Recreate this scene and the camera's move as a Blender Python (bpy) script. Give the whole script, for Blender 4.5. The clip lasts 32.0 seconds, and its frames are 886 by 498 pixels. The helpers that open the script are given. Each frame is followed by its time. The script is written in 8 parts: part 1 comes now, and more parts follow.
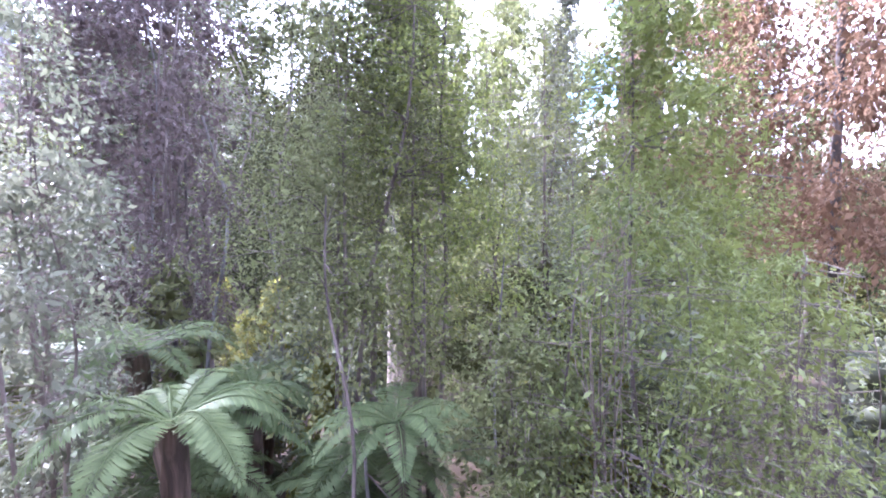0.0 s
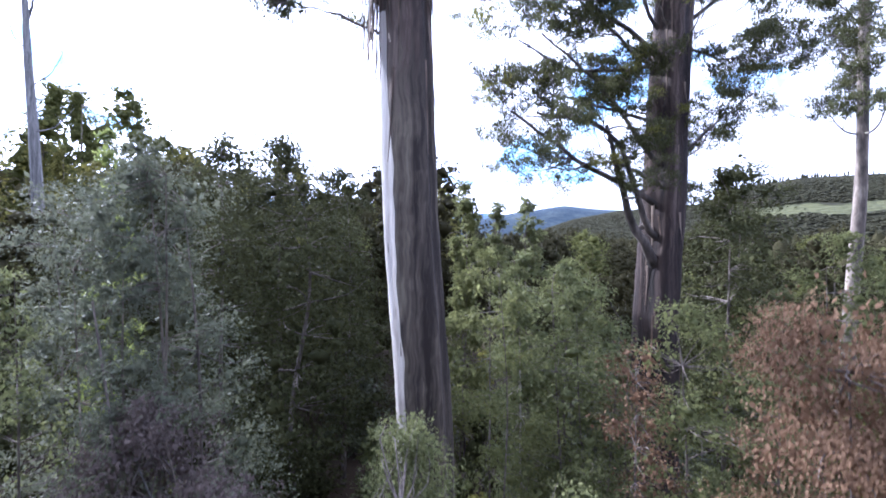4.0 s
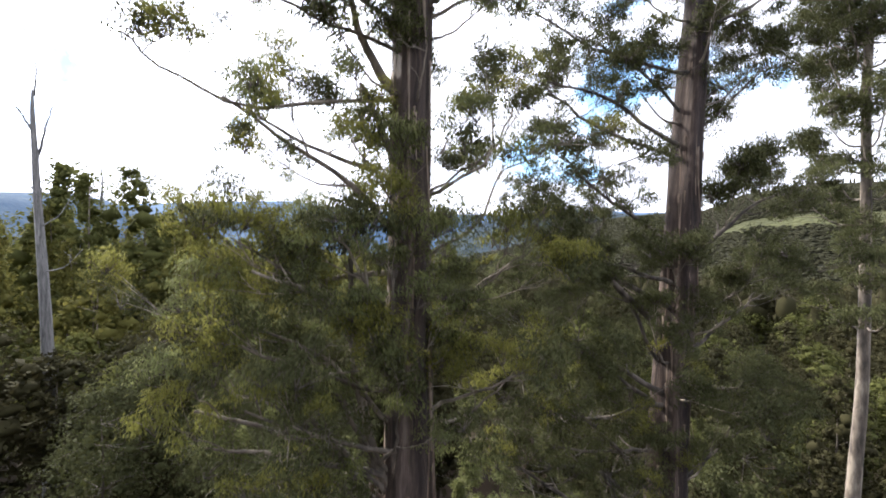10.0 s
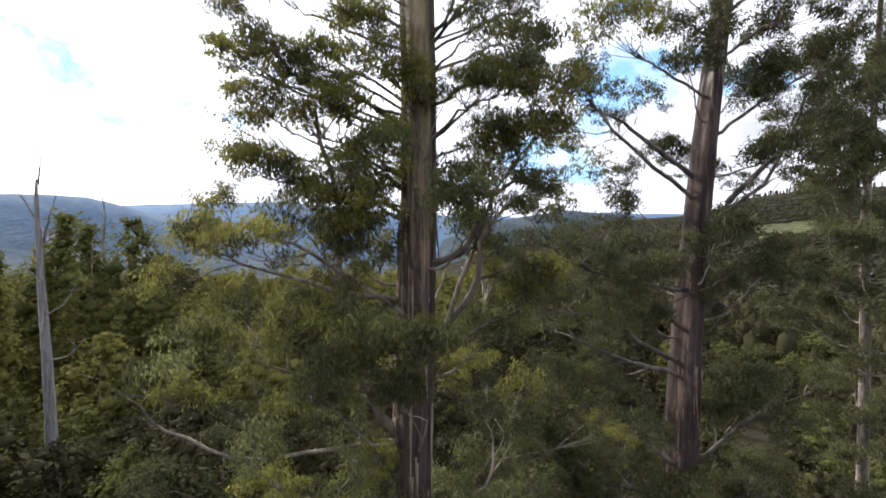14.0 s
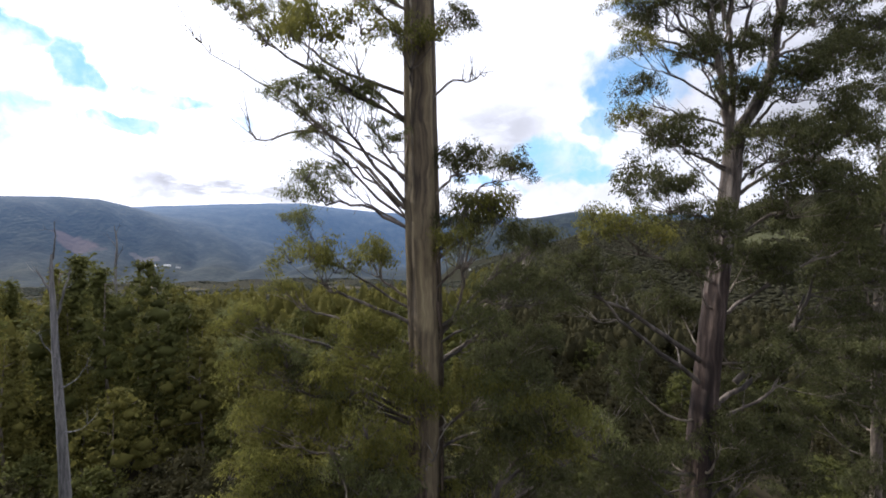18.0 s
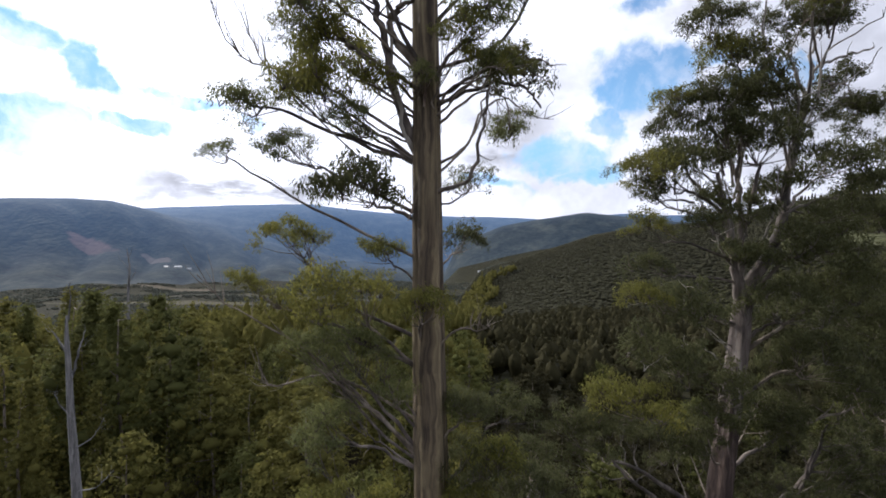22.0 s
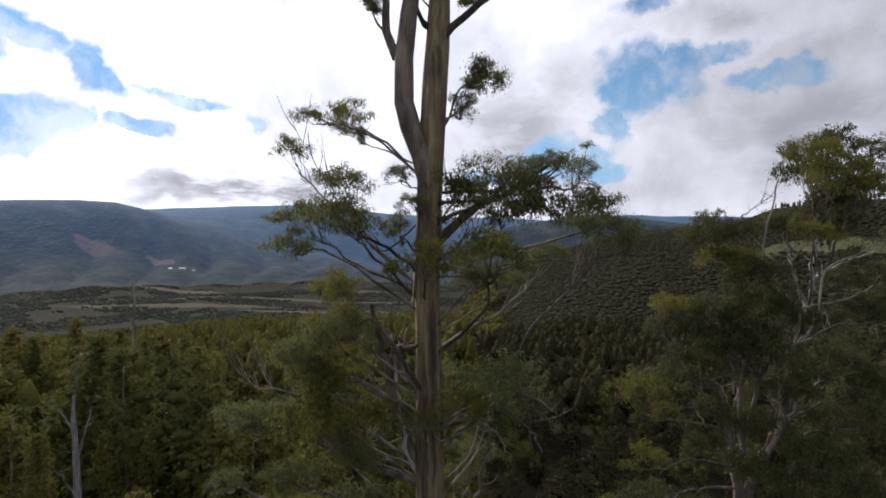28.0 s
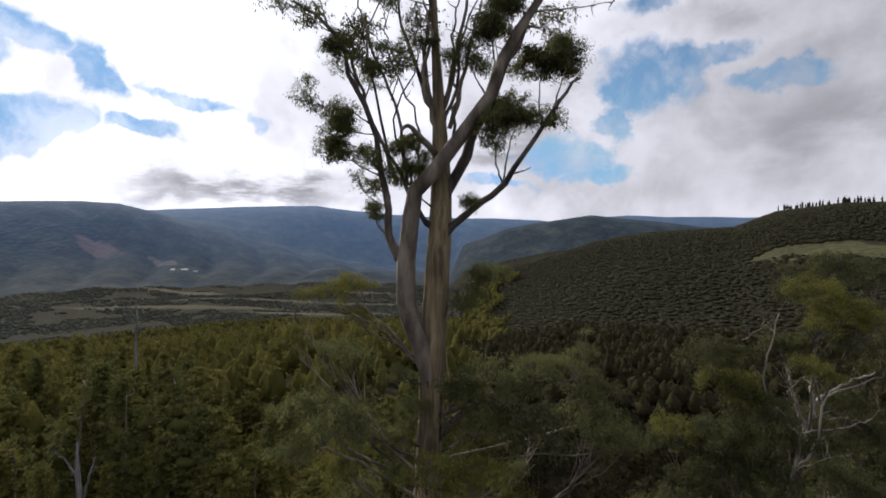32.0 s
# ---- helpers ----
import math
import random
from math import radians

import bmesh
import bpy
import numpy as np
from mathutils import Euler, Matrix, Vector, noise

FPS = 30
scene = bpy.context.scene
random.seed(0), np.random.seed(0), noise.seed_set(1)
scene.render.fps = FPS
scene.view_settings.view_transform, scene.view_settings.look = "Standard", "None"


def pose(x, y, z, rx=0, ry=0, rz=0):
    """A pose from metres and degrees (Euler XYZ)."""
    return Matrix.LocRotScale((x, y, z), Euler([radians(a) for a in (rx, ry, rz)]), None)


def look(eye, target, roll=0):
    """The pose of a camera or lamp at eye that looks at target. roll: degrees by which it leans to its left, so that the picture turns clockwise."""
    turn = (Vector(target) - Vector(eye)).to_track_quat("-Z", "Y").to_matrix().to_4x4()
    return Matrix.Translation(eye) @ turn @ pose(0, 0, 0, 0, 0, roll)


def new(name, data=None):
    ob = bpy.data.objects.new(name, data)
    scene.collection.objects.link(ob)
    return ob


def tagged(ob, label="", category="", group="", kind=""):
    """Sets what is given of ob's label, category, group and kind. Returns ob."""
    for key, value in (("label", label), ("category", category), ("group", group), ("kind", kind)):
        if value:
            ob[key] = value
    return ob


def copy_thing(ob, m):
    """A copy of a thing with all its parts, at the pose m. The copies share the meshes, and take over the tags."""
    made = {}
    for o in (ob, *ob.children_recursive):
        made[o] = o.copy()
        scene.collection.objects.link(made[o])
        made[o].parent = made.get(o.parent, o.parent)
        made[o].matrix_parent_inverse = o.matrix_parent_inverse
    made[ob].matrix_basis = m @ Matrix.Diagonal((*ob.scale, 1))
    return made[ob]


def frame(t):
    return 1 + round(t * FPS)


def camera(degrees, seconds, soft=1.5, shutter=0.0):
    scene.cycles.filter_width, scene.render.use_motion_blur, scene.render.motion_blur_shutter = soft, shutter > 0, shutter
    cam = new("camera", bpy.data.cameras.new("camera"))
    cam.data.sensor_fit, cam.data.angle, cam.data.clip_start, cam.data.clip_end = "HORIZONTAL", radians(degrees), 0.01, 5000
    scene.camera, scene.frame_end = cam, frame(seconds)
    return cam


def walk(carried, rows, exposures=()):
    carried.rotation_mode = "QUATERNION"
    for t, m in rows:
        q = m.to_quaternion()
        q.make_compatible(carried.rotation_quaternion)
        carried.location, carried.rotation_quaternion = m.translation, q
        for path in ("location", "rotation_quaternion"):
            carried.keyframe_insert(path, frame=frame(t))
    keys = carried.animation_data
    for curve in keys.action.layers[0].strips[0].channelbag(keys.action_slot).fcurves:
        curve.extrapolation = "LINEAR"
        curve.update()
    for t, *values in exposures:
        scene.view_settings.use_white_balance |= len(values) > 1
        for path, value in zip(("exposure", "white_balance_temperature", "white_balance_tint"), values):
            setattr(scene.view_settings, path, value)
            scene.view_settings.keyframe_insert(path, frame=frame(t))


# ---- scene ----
PITCH = -1.5
cam = camera(87.77, 32.0, soft=1.8, shutter=0.4)
PATH = [
    (0.0, 2.20, -1.10),
    (0.5, 2.70, -1.00),
    (1.0, 3.84, -0.88),
    (1.5, 5.61, -0.59),
    (2.0, 7.43, -0.22),
    (2.5, 8.96, 0.11),
    (3.0, 10.34, 0.43),
    (3.5, 11.70, 0.61),
    (5.5, 17.04, 0.85),
    (6.0, 18.26, 0.90),
    (6.5, 19.41, 1.00),
    (7.0, 20.59, 1.09),
    (7.5, 21.81, 1.12),
    (8.0, 23.08, 1.10),
    (8.5, 24.38, 1.04),
    (9.0, 25.63, 1.03),
    (9.5, 26.88, 1.08),
    (10.0, 28.10, 1.14),
    (10.5, 29.34, 1.15),
    (11.0, 30.61, 1.17),
    (11.5, 31.83, 1.14),
    (12.0, 33.04, 1.10),
    (12.5, 34.24, 1.12),
    (13.0, 35.45, 1.20),
    (13.5, 36.64, 1.25),
    (14.0, 37.81, 1.28),
    (14.5, 38.99, 1.31),
    (15.0, 40.16, 1.34),
    (15.5, 41.32, 1.36),
    (17.5, 45.24, 1.88),
    (18.0, 46.16, 2.22),
    (18.5, 47.03, 2.47),
    (19.0, 48.09, 2.57),
    (19.5, 49.36, 2.70),
    (20.0, 50.68, 2.84),
    (20.5, 51.67, 2.96),
    (21.0, 52.26, 3.05),
    (21.5, 52.70, 3.10),
    (22.0, 53.16, 3.25),
    (22.5, 53.67, 3.44),
    (23.0, 54.29, 3.49),
    (23.5, 55.06, 3.45),
    (24.0, 55.91, 3.40),
    (24.5, 56.76, 3.41),
    (25.0, 57.63, 3.43),
    (25.5, 58.52, 3.45),
    (27.5, 61.72, 3.59),
    (28.0, 62.47, 3.63),
    (28.5, 63.28, 3.68),
    (29.0, 64.07, 3.73),
    (29.5, 64.86, 3.78),
    (30.0, 65.58, 3.77),
    (30.5, 66.28, 3.76),
    (31.0, 66.96, 3.76),
    (31.5, 67.54, 3.79),
    (32.0, 68.04, 3.84),
]
EXPOSURES = [(0, 4.0, 5000, 33), (1.5, 3.8, 4900, 32), (2.2, 3.42, 4850, 31), (3.0, 2.5, 4800, 29), (4.5, 1.6, 5150, 19), (6, 1.15, 5500, 12), (7, 1.4, 5650, 12), (8, 1.75, 5850, 12), (9, 1.68, 5950, 12), (10, 1.35, 6050, 12), (11, 1.17, 6100, 12), (13, 0.95, 6100, 12), (15.5, 0.85, 6100, 13), (18, 0.3, 6050, 14), (25, 0.05, 5950, 14), (29, -0.34, 6250, 14), (32, -0.4, 6300, 14)]
walk(cam, [(t, pose(0, 0, z, 90 + PITCH, 0, yaw)) for t, z, yaw in PATH], EXPOSURES)

# ---- world and sun ----
SUN_AZ, SUN_EL = -52.0, 35.0     # degrees: right of straight ahead, above the horizon


def nodes_of(tree):
    tree.nodes.clear()

    def add(kind, **values):
        n = tree.nodes.new(kind)
        for key, value in values.items():
            if key in n.inputs:
                n.inputs[key].default_value = value
        return n
    return add, tree.links.new


def direction(az, el):
    a, e = radians(az), radians(el)
    return (math.sin(a) * math.cos(e), math.cos(a) * math.cos(e), math.sin(e))


def build_world():
    """A Nishita sky behind broken cloud: ragged gaps, grey undersides, brighter towards the sun."""
    world = bpy.data.worlds.new("sky")
    scene.world = world
    world.use_nodes = True
    add, link = nodes_of(world.node_tree)

    def math_node(kind, *inputs):
        n = add("ShaderNodeMath")
        n.operation = kind
        for i, v in enumerate(inputs):
            if isinstance(v, (int, float)):
                n.inputs[i].default_value = v
            else:
                link(v, n.inputs[i])
        return n.outputs[0]

    def ranged(value, a, b, c, d, soft=True):
        n = add("ShaderNodeMapRange")
        n.interpolation_type = "SMOOTHSTEP" if soft else "LINEAR"
        for i, v in zip((1, 2, 3, 4), (a, b, c, d)):
            n.inputs[i].default_value = v
        link(value, n.inputs[0])
        return n.outputs[0]

    sky = add("ShaderNodeTexSky")
    sky.sky_type, sky.sun_disc = "NISHITA", False
    sky.sun_elevation, sky.sun_rotation = radians(SUN_EL), radians(SUN_AZ)
    sky.air_density, sky.dust_density, sky.ozone_density = 1.0, 0.4, 1.6
    gain = add("ShaderNodeVectorMath")
    gain.operation = "MULTIPLY"
    gain.inputs[1].default_value = (0.125, 0.150, 0.150)
    link(sky.outputs["Color"], gain.inputs[0])
    calm = add("ShaderNodeVectorMath")
    calm.operation = "MINIMUM"
    calm.inputs[1].default_value = (0.36, 0.66, 1.05)
    link(gain.outputs[0], calm.inputs[0])
    coord = add("ShaderNodeTexCoord")
    split = add("ShaderNodeSeparateXYZ")
    link(coord.outputs["Generated"], split.inputs[0])
    # turn and height of each direction, in degrees
    turn = math_node("MULTIPLY", math_node("ARCTAN2", split.outputs["X"], split.outputs["Y"]), 57.3)
    rise = math_node("MULTIPLY", math_node("ARCSINE", split.outputs["Z"]), 57.3)
    # cloud patterns lie on a flat layer, so they shrink towards the horizon
    low = math_node("ADD", math_node("MAXIMUM", split.outputs["Z"], 0.0), 0.16)
    flat = add("ShaderNodeVectorMath")
    flat.operation = "DIVIDE"
    comb = add("ShaderNodeCombineXYZ", Z=1.0)
    link(low, comb.inputs["X"])
    link(low, comb.inputs["Y"])
    link(coord.outputs["Generated"], flat.inputs[0])
    link(comb.outputs[0], flat.inputs[1])

    def puffs(scale, detail, rough, shift, distortion=0.0, vector=None):
        move = add("ShaderNodeMapping")
        move.inputs["Location"].default_value = shift
        link(vector or flat.outputs[0], move.inputs["Vector"])
        n = add("ShaderNodeTexNoise", Scale=scale, Detail=detail, Roughness=rough, Distortion=distortion)
        link(move.outputs[0], n.inputs["Vector"])
        return n

    ragged = puffs(6.0, 10.0, 0.66, (0.7, 2.3, 0), 0.3, coord.outputs["Generated"])
    bend = puffs(9.0, 5.0, 0.55, (4.7, 1.3, 0.5), 0.0, coord.outputs["Generated"])
    sway = add("ShaderNodeSeparateXYZ")
    link(bend.outputs["Color"], sway.inputs[0])
    turn_w = math_node("ADD", turn, math_node("MULTIPLY", math_node("SUBTRACT", sway.outputs["X"], 0.5), 13.0))
    rise_w = math_node("ADD", rise, math_node("MULTIPLY", math_node("SUBTRACT", sway.outputs["Y"], 0.5), 7.0))

    def patches(rows, edge):
        """The greatest of soft ovals: turn, height, half width, half height, weight, slant."""
        best = None
        for az, el, w, h, weight, slant in rows:
            dx = math_node("DIVIDE", math_node("SUBTRACT", turn_w, az), w)
            tilt = math_node("MULTIPLY", math_node("SUBTRACT", turn_w, az), slant)
            dy = math_node("DIVIDE", math_node("SUBTRACT", math_node("SUBTRACT", rise_w, el), tilt), h)
            far = math_node("SQRT", math_node("ADD", math_node("MULTIPLY", dx, dx), math_node("MULTIPLY", dy, dy)))
            value = ranged(far, edge, 1.6, weight, 0.0)
            best = value if best is None else math_node("MAXIMUM", best, value)
        return best

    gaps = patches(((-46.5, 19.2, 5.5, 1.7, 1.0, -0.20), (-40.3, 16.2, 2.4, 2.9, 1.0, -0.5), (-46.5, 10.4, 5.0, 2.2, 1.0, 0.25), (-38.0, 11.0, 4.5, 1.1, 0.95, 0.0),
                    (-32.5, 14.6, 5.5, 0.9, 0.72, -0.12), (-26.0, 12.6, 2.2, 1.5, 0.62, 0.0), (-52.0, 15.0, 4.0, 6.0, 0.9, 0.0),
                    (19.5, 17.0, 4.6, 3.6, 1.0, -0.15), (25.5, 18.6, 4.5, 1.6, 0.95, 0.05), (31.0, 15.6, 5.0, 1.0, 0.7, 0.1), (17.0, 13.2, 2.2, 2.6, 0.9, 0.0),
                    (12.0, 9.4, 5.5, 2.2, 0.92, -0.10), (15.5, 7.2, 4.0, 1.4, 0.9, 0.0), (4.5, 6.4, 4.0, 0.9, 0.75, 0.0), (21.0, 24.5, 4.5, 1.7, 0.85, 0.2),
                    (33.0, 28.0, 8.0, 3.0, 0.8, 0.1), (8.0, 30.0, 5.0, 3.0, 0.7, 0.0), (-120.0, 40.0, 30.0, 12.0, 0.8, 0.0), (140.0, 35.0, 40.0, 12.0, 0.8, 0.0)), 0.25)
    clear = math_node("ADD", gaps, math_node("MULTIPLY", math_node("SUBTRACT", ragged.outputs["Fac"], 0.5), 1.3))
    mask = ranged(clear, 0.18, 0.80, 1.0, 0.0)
    # thin veil inside the gaps
    veil = ranged(puffs(11.0, 8.0, 0.62, (1.1, 0.4, 0.0), 0.3, coord.outputs["Generated"]).outputs["Fac"], 0.36, 0.66, 0.0, 0.55)
    mask = math_node("MAXIMUM", mask, veil)
    # cloud brightness: brighter towards the sun, grey undersides
    sunward = add("ShaderNodeVectorMath")
    sunward.operation = "DOT_PRODUCT"
    sunward.inputs[1].default_value = direction(-40, 30)
    link(coord.outputs["Generated"], sunward.inputs[0])
    bright = ranged(sunward.outputs["Value"], 0.5, 1.0, 0.88, 1.75, False)
    heap = puffs(4.2, 8.0, 0.55, (3.1, 1.7, 0.0), 0.3, coord.outputs["Generated"])
    billow = puffs(7.0, 6.0, 0.55, (0.4, 5.1, 0.0), 0.2, coord.outputs["Generated"])
    tone = math_node("MULTIPLY", ranged(heap.outputs["Fac"], 0.36, 0.60, 0.78, 1.06), ranged(billow.outputs["Fac"], 0.32, 0.62, 0.84, 1.07))
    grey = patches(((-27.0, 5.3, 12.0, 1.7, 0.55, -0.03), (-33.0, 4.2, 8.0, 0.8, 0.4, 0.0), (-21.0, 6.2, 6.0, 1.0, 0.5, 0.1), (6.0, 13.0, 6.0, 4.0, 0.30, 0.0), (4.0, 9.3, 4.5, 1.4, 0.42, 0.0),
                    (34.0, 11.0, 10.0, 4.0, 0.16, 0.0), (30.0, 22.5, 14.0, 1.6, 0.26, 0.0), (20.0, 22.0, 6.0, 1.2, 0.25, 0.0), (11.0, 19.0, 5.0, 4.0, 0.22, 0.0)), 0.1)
    streak = puffs(2.6, 6.0, 0.6, (2.2, 0.6, 0.0))
    dim = math_node("SUBTRACT", 1.0, math_node("MULTIPLY", grey, ranged(streak.outputs["Fac"], 0.36, 0.56, 0.35, 1.15)))
    lum = math_node("MULTIPLY", math_node("MULTIPLY", bright, tone), dim)
    # a bright line of cloud low over the ranges
    lum = math_node("MULTIPLY", lum, ranged(rise_w, 2.0, 6.0, 1.18, 1.0))
    cloud = add("ShaderNodeVectorMath")
    cloud.operation = "SCALE"
    cloud.inputs[0].default_value = (0.93, 0.94, 1.0)
    link(lum, cloud.inputs["Scale"])
    mix = add("ShaderNodeMix")
    mix.data_type = "RGBA"
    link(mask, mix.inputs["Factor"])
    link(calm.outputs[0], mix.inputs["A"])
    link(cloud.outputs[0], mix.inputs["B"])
    back = add("ShaderNodeBackground", Strength=1.0)
    link(mix.outputs["Result"], back.inputs["Color"])
    out = add("ShaderNodeOutputWorld")
    link(back.outputs[0], out.inputs[0])


build_world()
sun_data = bpy.data.lights.new("sun", "SUN")
sun_data.energy, sun_data.angle, sun_data.color = 3.4, radians(2.0), (1.0, 0.93, 0.80)
sun = new("sun", sun_data)
sun.matrix_world = look(direction(SUN_AZ, SUN_EL), (0, 0, 0))


# ---- materials ----
def leaf_material(name, low, high, thin=0.45, rough=0.5, fresh=None, gloss=0.3):
    """Leaves: two tones by leaf, a third by clump, light passing through."""
    m = bpy.data.materials.new(name)
    m.use_nodes = True
    add, link = nodes_of(m.node_tree)
    geo, info = add("ShaderNodeNewGeometry"), add("ShaderNodeObjectInfo")
    mix = add("ShaderNodeMix")
    mix.data_type = "RGBA"
    mix.inputs["A"].default_value, mix.inputs["B"].default_value = (*low, 1), (*high, 1)
    link(geo.outputs["Random Per Island"], mix.inputs["Factor"])
    coord = add("ShaderNodeTexCoord")
    patch = add("ShaderNodeTexNoise", Scale=0.7, Detail=2.0)
    link(coord.outputs["Object"], patch.inputs["Vector"])
    vary = add("ShaderNodeMath")
    vary.operation = "MULTIPLY_ADD"
    vary.inputs[1].default_value, vary.inputs[2].default_value = 0.6, 0.2
    link(info.outputs["Random"], vary.inputs[0])
    both = add("ShaderNodeMath")
    both.operation = "MULTIPLY"
    link(vary.outputs[0], both.inputs[0])
    link(patch.outputs["Fac"], both.inputs[1])
    second = add("ShaderNodeMix")
    second.data_type = "RGBA"
    tip = fresh or tuple(min(1, c * 1.5) for c in high)
    second.inputs["B"].default_value = (*tip, 1)
    link(both.outputs[0], second.inputs["Factor"])
    link(mix.outputs["Result"], second.inputs["A"])
    shine = add("ShaderNodeBsdfPrincipled", Roughness=rough)
    shine.inputs["Specular IOR Level"].default_value = gloss
    link(second.outputs["Result"], shine.inputs["Base Color"])
    glow = add("ShaderNodeBsdfTranslucent")
    link(second.outputs["Result"], glow.inputs["Color"])
    blend = add("ShaderNodeMixShader", Fac=thin)
    blend.inputs[0].default_value = thin
    link(shine.outputs[0], blend.inputs[1])
    link(glow.outputs[0], blend.inputs[2])
    out = add("ShaderNodeOutputMaterial")
    link(blend.outputs[0], out.inputs[0])
    return m


def bark_material(name, tones, stretch=0.12, scale=5.0, bump=0.35, rough=0.85, smooth_tones=None, zone=(0, 1)):
    """Bark in upright streaks, from dark to pale tones; smooth_tones: the smooth bark below and above the rough zone of heights."""
    m = bpy.data.materials.new(name)
    m.use_nodes = True
    add, link = nodes_of(m.node_tree)
    coord = add("ShaderNodeTexCoord")
    wobble = add("ShaderNodeTexNoise", Scale=0.9, Detail=2.0)
    link(coord.outputs["Object"], wobble.inputs["Vector"])
    bend = add("ShaderNodeVectorMath")
    bend.operation = "MULTIPLY_ADD"
    bend.inputs[1].default_value = (0.35, 0.35, 0.0)
    link(wobble.outputs["Color"], bend.inputs[0])
    link(coord.outputs["Object"], bend.inputs[2])
    squash = add("ShaderNodeMapping")
    squash.inputs["Scale"].default_value = (1, 1, stretch)
    link(bend.outputs[0], squash.inputs["Vector"])
    streak = add("ShaderNodeTexNoise", Scale=scale, Detail=6.0, Roughness=0.6)
    link(squash.outputs[0], streak.inputs["Vector"])
    broad = add("ShaderNodeTexNoise", Scale=1.1, Detail=3.0)
    link(squash.outputs[0], broad.inputs["Vector"])
    both = add("ShaderNodeMath")
    both.operation = "MULTIPLY_ADD"
    both.inputs[1].default_value = 0.55
    link(streak.outputs["Fac"], both.inputs[0])
    half = add("ShaderNodeMath")
    half.operation = "MULTIPLY"
    half.inputs[1].default_value = 0.45
    link(broad.outputs["Fac"], half.inputs[0])
    link(half.outputs[0], both.inputs[2])
    ramp = add("ShaderNodeValToRGB")
    els = ramp.color_ramp.elements
    while len(els) < len(tones):
        els.new(0.5)
    for i, (e, c) in enumerate(zip(els, tones)):
        e.position = 0.39 + 0.22 * i / (len(tones) - 1)
        e.color = (*c, 1)
    link(both.outputs[0], ramp.inputs[0])
    colour = ramp.outputs[0]
    if smooth_tones:
        pale = add("ShaderNodeValToRGB")
        pe = pale.color_ramp.elements
        while len(pe) < len(smooth_tones):
            pe.new(0.5)
        for i, (e, c) in enumerate(zip(pe, smooth_tones)):
            e.position = 0.40 + 0.20 * i / (len(smooth_tones) - 1)
            e.color = (*c, 1)
        link(both.outputs[0], pale.inputs[0])
        at = add("ShaderNodeSeparateXYZ")
        link(coord.outputs["Object"], at.inputs[0])
        frayed = add("ShaderNodeMath")
        frayed.operation = "MULTIPLY_ADD"
        frayed.inputs[1].default_value = 14.0
        link(streak.outputs["Fac"], frayed.inputs[0])
        link(at.outputs["Z"], frayed.inputs[2])
        low = add("ShaderNodeMapRange")
        for i, v in zip((1, 2, 3, 4), (zone[0] + 6.5, zone[0] + 7.5, 0.0, 1.0)):
            low.inputs[i].default_value = v
        high = add("ShaderNodeMapRange")
        for i, v in zip((1, 2, 3, 4), (zone[1] + 6.0, zone[1] + 8.0, 1.0, 0.0)):
            high.inputs[i].default_value = v
        link(frayed.outputs[0], low.inputs[0])
        link(frayed.outputs[0], high.inputs[0])
        inside = add("ShaderNodeMath")
        inside.operation = "MULTIPLY"
        link(low.outputs[0], inside.inputs[0])
        link(high.outputs[0], inside.inputs[1])
        pick = add("ShaderNodeMix")
        pick.data_type = "RGBA"
        link(inside.outputs[0], pick.inputs["Factor"])
        link(pale.outputs[0], pick.inputs["A"])
        link(ramp.outputs[0], pick.inputs["B"])
        # the butt of the trunk weathers greyer than its top
        weather = add("ShaderNodeMapRange")
        for i, v in zip((1, 2, 3, 4), (20, 45, 1.0, 0.0)):
            weather.inputs[i].default_value = v
        link(at.outputs["Z"], weather.inputs[0])
        fade = add("ShaderNodeMix")
        fade.data_type = "RGBA"
        fade.inputs["A"].default_value, fade.inputs["B"].default_value = (1, 1, 1, 1), (0.68, 0.71, 0.92, 1)
        link(weather.outputs[0], fade.inputs["Factor"])
        lift = add("ShaderNodeVectorMath")
        lift.operation = "MULTIPLY"
        link(pale.outputs[0], lift.inputs[0])
        link(fade.outputs["Result"], lift.inputs[1])
        link(lift.outputs[0], pick.inputs["A"])
        colour = pick.outputs["Result"]
    fine = add("ShaderNodeTexNoise", Scale=scale * 6, Detail=4.0)
    link(squash.outputs[0], fine.inputs["Vector"])
    b = add("ShaderNodeBump", Strength=bump, Distance=0.05)
    mixh = add("ShaderNodeMath")
    mixh.operation = "ADD"
    link(fine.outputs["Fac"], mixh.inputs[0])
    link(streak.outputs["Fac"], mixh.inputs[1])
    link(mixh.outputs[0], b.inputs["Height"])
    p = add("ShaderNodeBsdfPrincipled", Roughness=rough)
    link(colour, p.inputs["Base Color"])
    link(b.outputs[0], p.inputs["Normal"])
    out = add("ShaderNodeOutputMaterial")
    link(p.outputs[0], out.inputs[0])
    return m


GUM_LEAF = leaf_material("gum_leaf", (0.082, 0.091, 0.040), (0.180, 0.192, 0.080), 0.58, 0.65, (0.21, 0.21, 0.07), 0.10)
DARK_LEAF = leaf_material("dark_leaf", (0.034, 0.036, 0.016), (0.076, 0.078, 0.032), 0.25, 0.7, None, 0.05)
# gum leaf darkened for pads in shade; the shade is in the colour
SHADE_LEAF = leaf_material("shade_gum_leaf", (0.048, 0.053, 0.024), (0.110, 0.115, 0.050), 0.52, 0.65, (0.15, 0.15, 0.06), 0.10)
WATTLE_LEAF = leaf_material("wattle_leaf", (0.056, 0.066, 0.027), (0.140, 0.152, 0.060), 0.42, 0.5, (0.31, 0.32, 0.14), 0.08)
